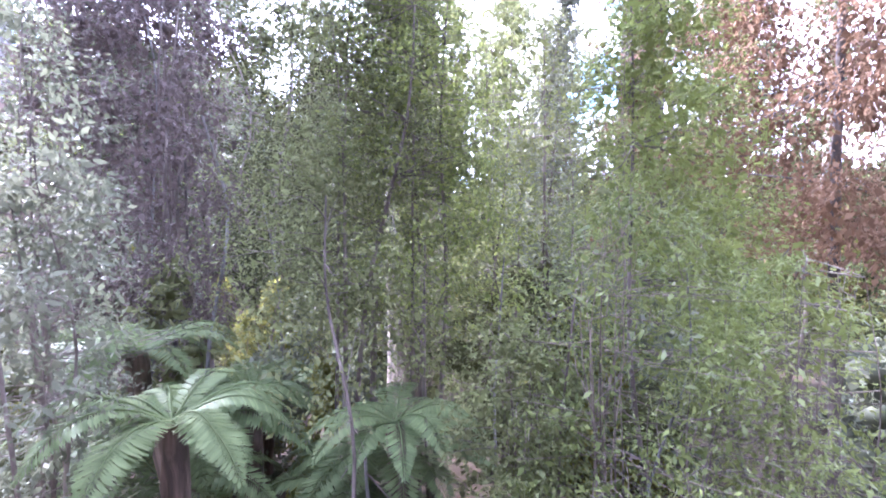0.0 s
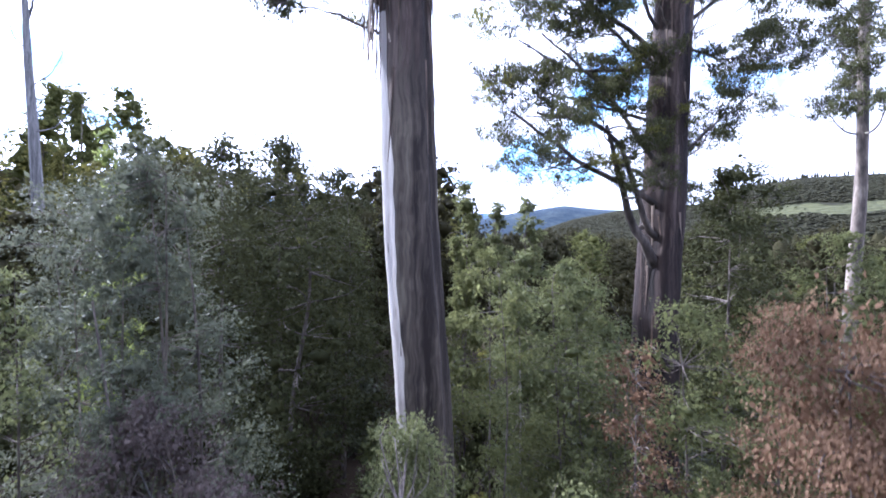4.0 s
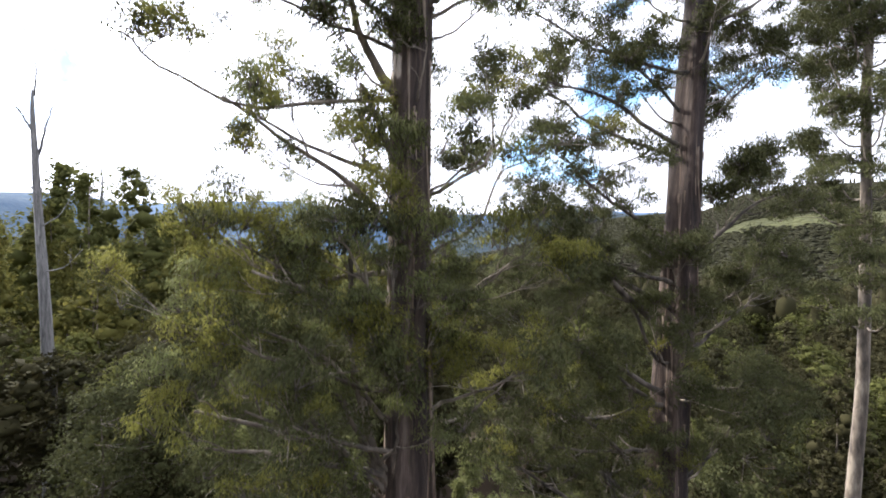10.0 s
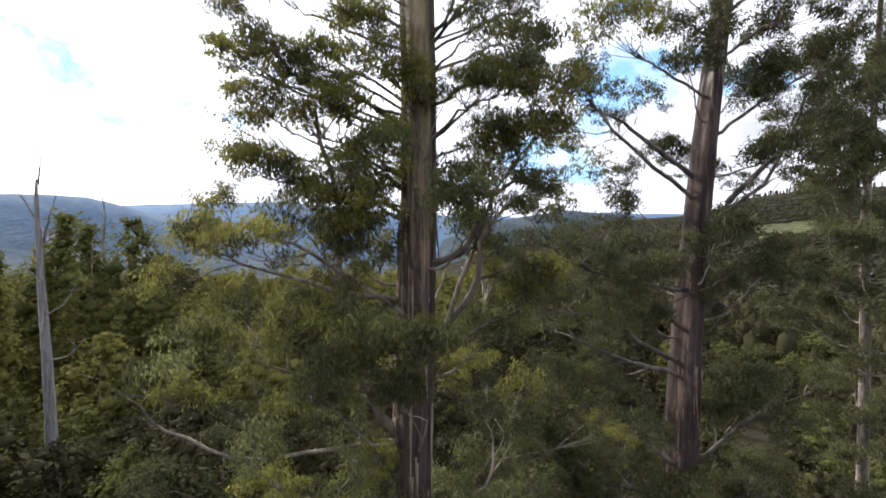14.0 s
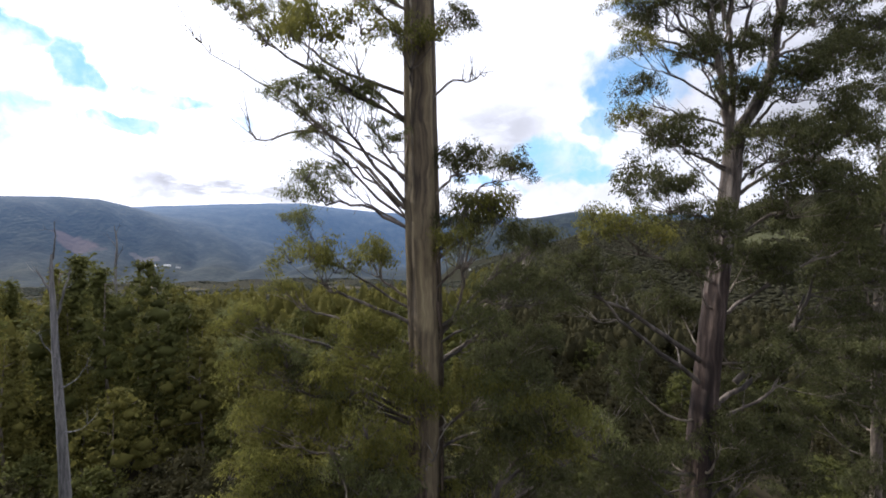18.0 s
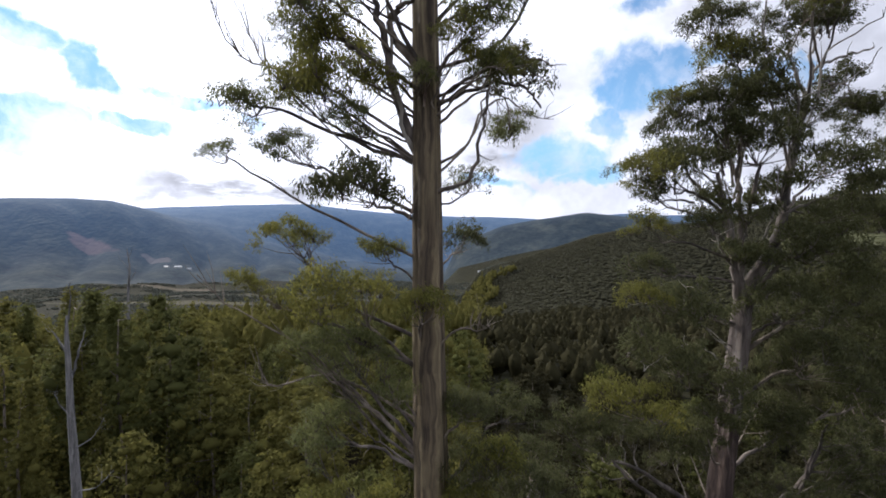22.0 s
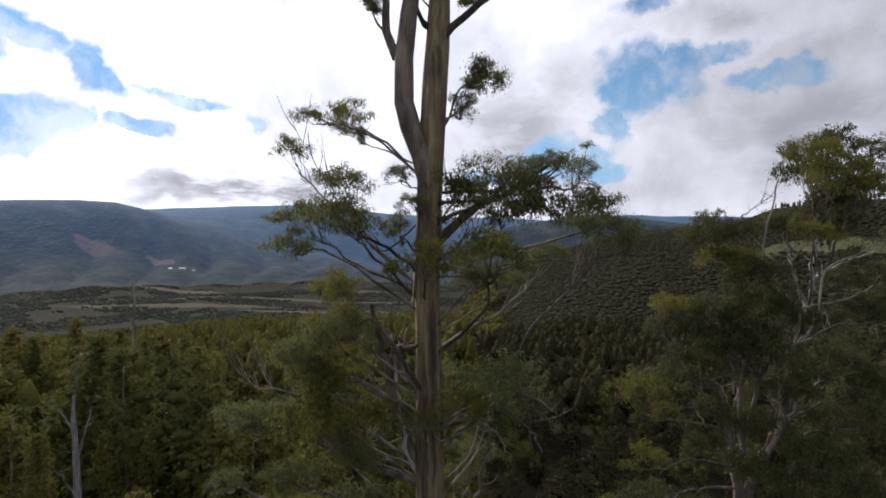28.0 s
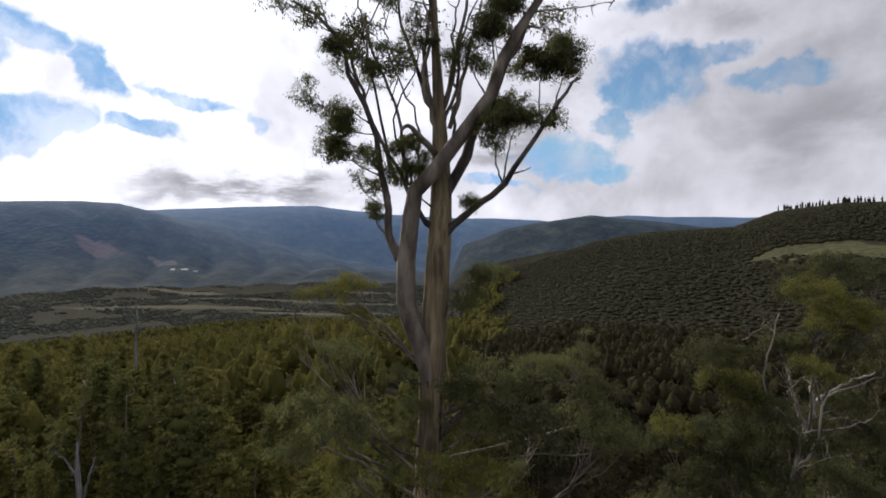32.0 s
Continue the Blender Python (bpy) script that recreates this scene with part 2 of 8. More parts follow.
BRIGHT_LEAF = leaf_material("bright_leaf", (0.110, 0.136, 0.038), (0.25, 0.29, 0.075), 0.55, 0.42, (0.38, 0.42, 0.125), 0.25)
GLOSSY_LEAF = leaf_material("glossy_leaf", (0.055, 0.073, 0.026), (0.155, 0.185, 0.060), 0.50, 0.35, (0.40, 0.45, 0.12), 0.35)
WOODS_OLIVE = leaf_material("woods_olive", (0.066, 0.064, 0.018), (0.165, 0.152, 0.042), 0.38, 0.8, (0.21, 0.19, 0.05), 0.05)
WOODS_GREEN = leaf_material("woods_green", (0.054, 0.058, 0.020), (0.125, 0.128, 0.042), 0.38, 0.8, (0.17, 0.175, 0.05), 0.05)
# cloud shade over the right-hand forest is put into this dark leaf colour
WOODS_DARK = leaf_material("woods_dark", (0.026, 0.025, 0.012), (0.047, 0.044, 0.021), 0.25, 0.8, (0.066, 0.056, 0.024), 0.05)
# lighter and greyer than the near woods: air haze mixed into the colour
WOODS_SLOPE_HAZE = leaf_material("woods_slope_haze", (0.047, 0.046, 0.027), (0.058, 0.056, 0.033), 0.25, 0.8, (0.070, 0.066, 0.038), 0.05)
# valley haze painted as a paler, bluer leaf colour
WOODS_VALLEY_HAZE = leaf_material("woods_valley_haze", (0.056, 0.064, 0.054), (0.095, 0.104, 0.082), 0.2, 0.8, (0.13, 0.13, 0.095), 0.05)
GREY_LEAF = leaf_material("grey_leaf", (0.070, 0.080, 0.050), (0.135, 0.146, 0.094), 0.38, 0.55, (0.24, 0.24, 0.165), 0.06)
DEAD_LEAF = leaf_material("dead_leaf", (0.100, 0.056, 0.030), (0.210, 0.128, 0.074), 0.35, 0.7, (0.29, 0.19, 0.118), 0.1)
PURPLE_LEAF = leaf_material("withered_leaf", (0.062, 0.047, 0.043), (0.140, 0.108, 0.096), 0.3, 0.75, (0.17, 0.138, 0.115), 0.1)
OLIVE_LEAF = leaf_material("olive_leaf", (0.084, 0.087, 0.024), (0.190, 0.190, 0.052), 0.58, 0.65, (0.28, 0.25, 0.06), 0.08)
FERN_LEAF = leaf_material("fern_leaf", (0.080, 0.112, 0.045), (0.150, 0.190, 0.080), 0.45, 0.55, (0.20, 0.235, 0.10), 0.12)
GUM_BARK = bark_material("gum_bark", ((0.020, 0.013, 0.010), (0.052, 0.035, 0.027), (0.095, 0.066, 0.052), (0.19, 0.145, 0.115)), 0.04, 6.0, 0.7, 0.85, ((0.048, 0.033, 0.020), (0.125, 0.093, 0.055), (0.215, 0.165, 0.092), (0.33, 0.262, 0.145)), (18.0, 38.0))
LIMB_BARK = bark_material("limb_bark", ((0.052, 0.041, 0.032), (0.145, 0.115, 0.088), (0.30, 0.25, 0.195)), 0.25, 3.0, 0.2)
PALE_BARK = bark_material("pale_bark", ((0.11, 0.09, 0.072), (0.27, 0.24, 0.20), (0.45, 0.41, 0.35)), 0.10, 3.0, 0.2)
RED_BARK = bark_material("red_bark", ((0.010, 0.006, 0.005), (0.030, 0.018, 0.014), (0.058, 0.037, 0.029), (0.13, 0.092, 0.072)), 0.05, 5.0, 0.8, 0.85, ((0.06, 0.045, 0.038), (0.16, 0.13, 0.11), (0.30, 0.26, 0.22)), (-9.0, 46.0))
GREY_WOOD = bark_material("grey_wood", ((0.07, 0.066, 0.062), (0.16, 0.152, 0.145), (0.28, 0.265, 0.25)), 0.08, 5.0, 0.3)
DARK_LIMB = bark_material("dark_limb_bark", ((0.030, 0.024, 0.020), (0.085, 0.068, 0.056), (0.20, 0.165, 0.135)), 0.25, 3.0, 0.2)
PALE_STRIP = bark_material("pale_strip_bark", ((0.24, 0.21, 0.185), (0.40, 0.365, 0.33), (0.56, 0.525, 0.48)), 0.05, 4.0, 0.2)
TWIG = bark_material("twig", ((0.04, 0.03, 0.025), (0.12, 0.095, 0.08), (0.24, 0.20, 0.17)), 0.3, 6.0, 0.2)
STRIP = bark_material("hanging_bark", ((0.05, 0.035, 0.025), (0.16, 0.11, 0.08), (0.32, 0.25, 0.19)), 0.1, 8.0, 0.3)


# ---- mesh helpers ----
def mesh_of(name, verts, quads, materials, slots=None, smooth=True):
    """A mesh from an array of corners and an array of four-sided faces."""
    me = bpy.data.meshes.new(name)
    verts, quads = np.asarray(verts, np.float32), np.asarray(quads, np.int32)
    me.vertices.add(len(verts))
    me.vertices.foreach_set("co", verts.ravel())
    me.loops.add(quads.size)
    me.loops.foreach_set("vertex_index", quads.ravel())
    me.polygons.add(len(quads))
    me.polygons.foreach_set("loop_start", np.arange(len(quads), dtype=np.int32) * 4)
    me.polygons.foreach_set("use_smooth", np.full(len(quads), smooth))
    for m in materials:
        me.materials.append(m)
    if slots is not None:
        me.polygons.foreach_set("material_index", np.asarray(slots, np.int32))
    me.update(calc_edges=True)
    me.validate()
    return me


def part(name, data, parent=None, label="", place=None):
    ob = new(name, data)
    if parent is not None:
        ob.parent = parent
    if place is not None:
        ob.matrix_basis = place
    return tagged(ob, label)


class Shape:
    """Collects tubes and ribbons as four-sided faces."""

    def __init__(self):
        self.verts, self.quads, self.count = [], [], 0

    def put(self, v, q):
        self.verts.append(np.asarray(v, np.float32))
        self.quads.append(np.asarray(q, np.int32) + self.count)
        self.count += len(v)

    def tube(self, pts, radii, sides=6, flare=None, rng=None, rough=0.0):
        pts, n = np.asarray(pts, float), len(pts)
        t = np.gradient(pts, axis=0)
        t /= np.linalg.norm(t, axis=1)[:, None] + 1e-9
        ref = np.array([1.0, 0, 0]) if abs(t[:, 0]).mean() < 0.8 else np.array([0, 1.0, 0])
        u = np.cross(t, ref)
        u /= np.linalg.norm(u, axis=1)[:, None] + 1e-9
        w = np.cross(t, u)
        a = np.arange(sides) * 2 * np.pi / sides
        r = np.asarray(radii, float)[:, None] * np.ones(sides)
        if flare is not None:
            r = r * flare
        if rng is not None and rough:
            r = r * (1 + rough * rng.standard_normal((n, sides)))
        ring = pts[:, None] + r[..., None] * (np.cos(a)[None, :, None] * u[:, None] + np.sin(a)[None, :, None] * w[:, None])
        i = np.arange(n - 1)[:, None] * sides
        j = np.arange(sides)[None]
        k = (j + 1) % sides
        q = np.stack([i + j, i + k, i + sides + k, i + sides + j], -1).reshape(-1, 4)
        self.put(ring.reshape(-1, 3), q)

    def mesh(self, name, materials, smooth=True):
        return mesh_of(name, np.concatenate(self.verts), np.concatenate(self.quads), materials, None, smooth)


def smooth_line(pts, n):
    """n points on a curve through the given ones."""
    pts = np.asarray(pts, float)
    m = len(pts)
    ext = np.vstack([2 * pts[0] - pts[1], pts, 2 * pts[-1] - pts[-2]])
    s = np.linspace(0, m - 1 - 1e-6, n)
    i = s.astype(int)
    f = (s - i)[:, None]
    a, b, c, d = ext[i], ext[i + 1], ext[i + 2], ext[i + 3]
    return 0.5 * (2 * b + (c - a) * f + (2 * a - 5 * b + 4 * c - d) * f ** 2 + (3 * b - a - 3 * c + d) * f ** 3)


def leaf_quads(centres, length, width, rng, droop=0.6, out=None, curl=0.0, face=None):
    """A pointed four-cornered leaf at each centre; droop 1 hangs straight down. out: outward directions. face: the way the blades turn to."""
    n = len(centres)
    d = rng.standard_normal((n, 3))
    if out is not None:
        d = d * 0.7 + out
    d /= np.linalg.norm(d, axis=1)[:, None] + 1e-9
    d = d * (1 - droop) + np.array([0, 0, -1.0]) * droop
    d /= np.linalg.norm(d, axis=1)[:, None] + 1e-9
    s = np.cross(d, rng.standard_normal((n, 3)) if face is None else face + rng.standard_normal((n, 3)) * 0.7)
    s /= np.linalg.norm(s, axis=1)[:, None] + 1e-9
    ln = (length * rng.uniform(0.65, 1.3, n))[:, None]
    wd = (width * rng.uniform(0.7, 1.25, n))[:, None]
    nn = np.cross(d, s)
    a, c = centres, centres + d * ln
    m = centres + d * ln * 0.45 + nn * ln * curl
    v = np.stack([a, m - s * wd * 0.5, c, m + s * wd * 0.5], 1).reshape(-1, 3)
    return v, np.arange(4 * n).reshape(-1, 4)


def ball(n, rng, shell=0.5):
    d = rng.standard_normal((n, 3))
    d /= np.linalg.norm(d, axis=1)[:, None]
    return d * (shell + (1 - shell) * rng.uniform(0, 1, (n, 1)))


# ---- terrain ----
def smooth_step(x):
    x = np.clip(x, 0, 1)
    return x * x * (3 - 2 * x)


def ridge(az, r, base, far, run, azs, tops, drop=0.12, hollow=0.85):
    """Raises the ground to a crest at the distance far; run: length of its near slope."""
    top = np.interp(az, azs, tops)
    t = (r - (far - run)) / run
    rise = base + (top - base) * smooth_step(t) ** hollow
    rise = np.where(r > far, top - drop * (r - far), rise)
    return np.maximum(base, np.where(r > far - run, rise, base))


def wavy(x, y, size, seed=0.0):
    return (np.sin(x / size + 1.3 * np.sin(y / size * 0.7 + seed)) + np.sin(y / size * 1.1 + 1.7 * np.sin(x / size * 0.6 + seed * 2.1))) * 0.5


def height(x, y):
    x, y = np.asarray(x, float), np.asarray(y, float)
    r, az = np.hypot(x, y), np.degrees(np.arctan2(x, y))
    ahead = r * np.clip(np.cos(np.radians(az)) + 0.25, 0, 1)
    left = np.interp(ahead, (0, 1.5, 4, 9, 13, 30, 100, 250, 500, 900, 1300, 5000), (0, -0.1, -1.6, -2.8, -3.4, -3.6, -4, -14, -62, -138, -152, -152))
    right = np.interp(ahead, (0, 1.5, 4, 9, 13, 30, 100, 250, 500, 900, 1300, 5000), (0, -0.1, -1.6, -2.8, -3.4, -3.6, -5, -14, -40, -60, -80, -120))
    s = smooth_step((az - 0) / 14)
    h = left * (1 - s) + right * s
    h = np.where(y < 0, h + 0.12 * np.minimum(-y, 500), h)
    h = h + np.where(r > 150, wavy(x, y, 130.0) * np.minimum((r - 150) / 60, 9), 0) + 0.25 * wavy(x, y, 6.0) * np.clip(r / 8, 0, 1)
    rough = wavy(x, y, 210.0, 2.0) * 10 + wavy(x, y, 70.0, 4.0) * 4
    spurs = 30 * np.abs(np.sin(np.radians(az) * 34 + 0.9 * np.sin(r / 260))) + 12 * wavy(x, y, 150.0, 1.0) - 16
    h = ridge(az, r, h, 1300 + 0 * r, 950, (-2, 1.5, 8, 15, 20, 28.5, 32, 37, 42, 60, 90), (-150, -42, 4, 58, 78, 90, 124, 138, 136, 130, 60), 0.15) + np.where(r > 400, rough * 0.15, 0)
    h = ridge(az, r, h, 2700 + 0 * r, 700, (-3, -1.3, 4, 8, 14, 20, 30), (-150, 30, 118, 150, 180, 150, 100)) + np.where(r > 2000, rough * 0.6, 0)
    h = ridge(az, r, h, 3500 + 0 * r, 1700, (-90, -48, -42, -39, -36, -33, -28, -21, -12), (200, 262, 283, 274, 222, 165, 90, -16, -150), 0.12, 2.4) + np.where(r > 1900, rough * 0.5 + spurs * smooth_step((-8 - az) / 8) * np.clip((r - 2100) / 500, 0, 1) * np.clip((3500 - r) / 300, 0, 1), 0)
    h = ridge(az, r, h, 4200 + 0 * r, 900, (9, 13, 18, 22, 26, 32, 36, 60), (150, 240, 250, 225, 225, 220, 150, 100))
    h = ridge(az, r, h, 4650 + 0 * r, 1300, (-60, -36, -30, -25, -19, -15, -10, -4, 3, 8, 14), (250, 290, 325, 350, 372, 330, 285, 265, 250, 225, 180)) + np.where(r > 3800, rough * 0.7, 0)
    return h


def ground_material(name, hazy):
    m = bpy.data.materials.new(name)
    m.use_nodes = True
    add, link = nodes_of(m.node_tree)
    coord = add("ShaderNodeTexCoord")
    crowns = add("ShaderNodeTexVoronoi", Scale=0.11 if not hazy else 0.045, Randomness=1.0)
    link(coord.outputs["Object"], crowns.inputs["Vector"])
    stand = add("ShaderNodeTexNoise", Scale=0.009 if hazy else 0.006, Detail=9.0, Roughness=0.72)
    link(coord.outputs["Object"], stand.inputs["Vector"])
    ramp = add("ShaderNodeValToRGB")
    els = ramp.color_ramp.elements
    els.new(0.5)
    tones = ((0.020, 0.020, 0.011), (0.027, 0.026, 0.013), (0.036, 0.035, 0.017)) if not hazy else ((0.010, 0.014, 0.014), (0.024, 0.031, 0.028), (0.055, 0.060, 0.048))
    for e, p, c in zip(els, (0.35, 0.5, 0.66), tones):
        e.position, e.color = p, (*c, 1)
    link(stand.outputs["Fac"], ramp.inputs[0])
    # darker between the painted crowns: the shade of the gaps, as colour
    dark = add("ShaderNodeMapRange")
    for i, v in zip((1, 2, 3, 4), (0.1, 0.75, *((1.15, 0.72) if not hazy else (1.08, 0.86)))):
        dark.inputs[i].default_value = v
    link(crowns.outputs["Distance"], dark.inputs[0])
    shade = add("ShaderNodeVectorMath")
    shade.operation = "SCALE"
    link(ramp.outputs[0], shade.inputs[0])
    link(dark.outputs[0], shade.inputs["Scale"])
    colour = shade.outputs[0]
    warp = add("ShaderNodeTexNoise", Scale=0.012, Detail=4.0)
    link(coord.outputs["Object"], warp.inputs["Vector"])
    moved = add("ShaderNodeVectorMath")
    moved.operation = "MULTIPLY_ADD"
    moved.inputs[1].default_value = (240, 70, 0)
    link(warp.outputs["Color"], moved.inputs[0])
    link(coord.outputs["Object"], moved.inputs[2])
    # open land: centre x, y, half width, half depth, colour
    for cx, cy, wx, wy, c in LAND_HAZY if hazy else LAND:
        sub = add("ShaderNodeVectorMath")
        sub.operation = "SUBTRACT"
        sub.inputs[1].default_value = (cx + 120, cy + 35, 0)
        link(moved.outputs[0], sub.inputs[0])
        div = add("ShaderNodeVectorMath")
        div.operation = "DIVIDE"
        div.inputs[1].default_value = (wx, wy, 1e6)
        link(sub.outputs[0], div.inputs[0])
        ln = add("ShaderNodeVectorMath")
        ln.operation = "LENGTH"
        link(div.outputs[0], ln.inputs[0])
        f = add("ShaderNodeMapRange")
        for i, v in zip((1, 2, 3, 4), (0.8, 1.1, 0.9, 0.0)):
            f.inputs[i].default_value = v
        link(ln.outputs["Value"], f.inputs[0])
        mx = add("ShaderNodeMix")
        mx.data_type = "RGBA"
        mx.inputs["B"].default_value = (*c, 1)
        link(f.outputs[0], mx.inputs["Factor"])
        link(colour, mx.inputs["A"])
        colour = mx.outputs["Result"]
    if not hazy:
        # brown litter close by
        litter = add("ShaderNodeTexNoise", Scale=9.0, Detail=8.0, Roughness=0.7)
        link(coord.outputs["Object"], litter.inputs["Vector"])
        lr = add("ShaderNodeValToRGB")
        lr.color_ramp.elements[0].color, lr.color_ramp.elements[1].color = (0.018, 0.013, 0.009, 1), (0.070, 0.050, 0.033, 1)
        link(litter.outputs["Fac"], lr.inputs[0])
        d = add("ShaderNodeVectorMath")
        d.operation = "LENGTH"
        link(coord.outputs["Object"], d.inputs[0])
        f = add("ShaderNodeMapRange")
        for i, v in zip((1, 2, 3, 4), (60, 160, 0.0, 1.0)):
            f.inputs[i].default_value = v
        link(d.outputs["Value"], f.inputs[0])
        mx = add("ShaderNodeMix")
        mx.data_type = "RGBA"
        canopy = f.outputs[0]
        link(f.outputs[0], mx.inputs["Factor"])
        link(lr.outputs[0], mx.inputs["A"])
        link(colour, mx.inputs["B"])
        colour = mx.outputs["Result"]
    bump = add("ShaderNodeBump", Strength=1.0, Distance=3.5 if not hazy else 3.0)
    inv = add("ShaderNodeMath")
    inv.operation = "SUBTRACT"
    inv.inputs[0].default_value = 1.0
    link(crowns.outputs["Distance"], inv.inputs[1])
    link(inv.outputs[0], bump.inputs["Height"])
    if not hazy:
        link(canopy, bump.inputs["Strength"])
    p = add("ShaderNodeBsdfPrincipled", Roughness=0.95)
    p.inputs["Specular IOR Level"].default_value = 0.1
    link(colour, p.inputs["Base Color"])
    link(bump.outputs[0], p.inputs["Normal"])
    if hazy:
        # air haze painted on as a blue glow that grows with distance
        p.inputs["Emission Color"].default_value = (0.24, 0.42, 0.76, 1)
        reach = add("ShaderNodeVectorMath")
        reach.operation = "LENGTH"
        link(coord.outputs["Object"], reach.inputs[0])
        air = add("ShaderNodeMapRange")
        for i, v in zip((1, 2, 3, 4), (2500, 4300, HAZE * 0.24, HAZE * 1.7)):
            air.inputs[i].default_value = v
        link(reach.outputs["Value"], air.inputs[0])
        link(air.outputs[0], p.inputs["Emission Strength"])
    out = add("ShaderNodeOutputMaterial")
    link(p.outputs[0], out.inputs[0])
    return m


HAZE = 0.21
LAND = [(-950, 1760, 700, 34, (0.105, 0.088, 0.062)), (-900, 1360, 420, 30, (0.088, 0.080, 0.05)), (-420, 1290, 260, 34, (0.092, 0.084, 0.05)), (-600, 1530, 500, 24, (0.085, 0.08, 0.056)),
        (446, 690, 50, 24, (0.070, 0.072, 0.034)), (496, 660, 60, 30, (0.084, 0.086, 0.038)), (548, 626, 60, 32, (0.080, 0.082, 0.038)), (150, 1750, 160, 60, (0.20, 0.19, 0.12))]
LAND_HAZY = [(-1880, 2190, 120, 60, (0.115, 0.080, 0.070)), (-1600, 2260, 90, 30, (0.10, 0.085, 0.075))]
SPLIT = 2250.0


def terrain(name, r_from, r_to, rings, material, close_hole=1.0):
    az = np.radians(np.concatenate([np.linspace(-180, -58, 60, endpoint=False), np.linspace(-58, 58, 420, endpoint=False), np.linspace(58, 180, 60, endpoint=False)]))
    rr = np.geomspace(r_from, r_to, rings)
    rr[0] *= close_hole
    R, A = np.meshgrid(rr, az, indexing="ij")
    X, Y = R * np.sin(A), R * np.cos(A)
    Z = height(X, Y)
    v = np.stack([X, Y, Z], -1).reshape(-1, 3)
    n = len(az)
    i, j = np.arange(rings - 1)[:, None] * n, np.arange(n)[None]
    k = (j + 1) % n
    q = np.stack([i + j, i + n + j, i + n + k, i + k], -1).reshape(-1, 4)
    ob = new(name, mesh_of(name, v, q, [material]))
    return ob


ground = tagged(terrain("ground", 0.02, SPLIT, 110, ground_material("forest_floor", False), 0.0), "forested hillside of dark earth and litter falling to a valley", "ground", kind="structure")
hills = tagged(terrain("backdrop", SPLIT, 4950, 46, ground_material("far_forest", True)), "forested mountain ranges far across the valley, blue from painted haze", "mountains", kind="structure")


# ---- trees: shared foliage ----
def gum_clump(name, seed, sprays=12, leaves=21, length=0.20, width=0.064, flat=0.68, material=None, tight=0.105):
    """A dome of separate leaf bunches on thin twigs, about 1 m in radius, its foot at the origin."""
    rng = np.random.default_rng(seed)
    tips = ball(sprays, rng, 0.5)
    tips[:, 2] = np.abs(tips[:, 2]) * flat + 0.06 * rng.standard_normal(sprays)
    spray = rng.standard_normal((sprays * leaves, 3)) * np.array([1, 1, 0.85])
    cs = np.repeat(tips, leaves, 0) + spray * tight * np.repeat(rng.uniform(0.75, 1.35, sprays), leaves)[:, None]
    v, q = leaf_quads(cs, length, width, rng, 0.6, spray, 0.08, spray * np.array([1, 1, 0.3]))
    inner = ball(26, rng, 0.0) * np.array([0.7, 0.7, 0.42]) + np.array([0, 0, 0.14])
    vi, qi = leaf_quads(inner, 0.24, 0.085, rng, 0.5, None, 0.1)
    v, q = np.concatenate([v, vi]), np.concatenate([q, qi + len(v)])
    s = Shape()
    for tip in tips[:7]:
        mid = tip * 0.5 + np.array([0, 0, -0.08]) + rng.standard_normal(3) * 0.05
        s.tube(smooth_line([(0, 0, -0.35), mid, tip], 3), (0.018, 0.012, 0.005), 3)
    tv, tq = np.concatenate(s.verts), np.concatenate(s.quads)
    verts, quads = np.concatenate([v, tv]), np.concatenate([q, tq + len(v)])
    return mesh_of(name, verts, quads, [material or GUM_LEAF, TWIG], np.r_[np.zeros(len(q)), np.ones(len(tq))])


GUM = [gum_clump("gum_foliage", 10 + i, 14, 25, 0.18, 0.056, 0.6, None, 0.15) for i in range(5)]
GUM_OLIVE = [gum_clump("gum_foliage_olive", 30 + i, 14, 24, 0.18, 0.056, 0.6, OLIVE_LEAF, 0.15) for i in range(3)]
GUM_THIN = [gum_clump("gum_foliage_sparse", 20 + i, 9, 14, 0.17, 0.055, 0.8) for i in range(3)]
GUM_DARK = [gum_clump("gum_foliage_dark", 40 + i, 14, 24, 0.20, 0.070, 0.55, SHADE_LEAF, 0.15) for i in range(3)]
# gum clumps with a darker leaf: shade inside the crowns put into colour
GUM_SHADED = [gum_clump("gum_foliage_shaded", 60 + i, 14, 22, 0.19, 0.062, 0.6, DARK_LEAF, 0.15) for i in range(3)]
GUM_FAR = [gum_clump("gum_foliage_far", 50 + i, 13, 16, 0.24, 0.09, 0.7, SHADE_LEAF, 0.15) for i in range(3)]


def trunk_of(tree, spine, material, seed, name="trunk", sides=26, fluted=0.06, label=""):
    """A trunk through (x, y, z, radius) points, gently fluted."""
    rng = np.random.default_rng(seed)
    spine = np.asarray(spine, float)
    n = max(12, int((spine[-1, 2] - spine[0, 2]) / 0.55))
    line = smooth_line(spine, n)
    a = np.arange(sides) * 2 * np.pi / sides
    f = np.ones((n, sides))
    for k in range(3, 8):
        ph = rng.uniform(0, 6.28) + np.cumsum(rng.normal(0, 0.05, n))
        f += fluted / k * 2.2 * np.sin(k * a[None] + ph[:, None])
    f += rng.normal(0, 0.012, (n, sides))
    s = Shape()
    s.tube(line[:, :3], line[:, 3], sides, f)
    part(name, s.mesh(name, [material]), tree, label)
    return s.verts[-1].reshape(n, sides, 3), line


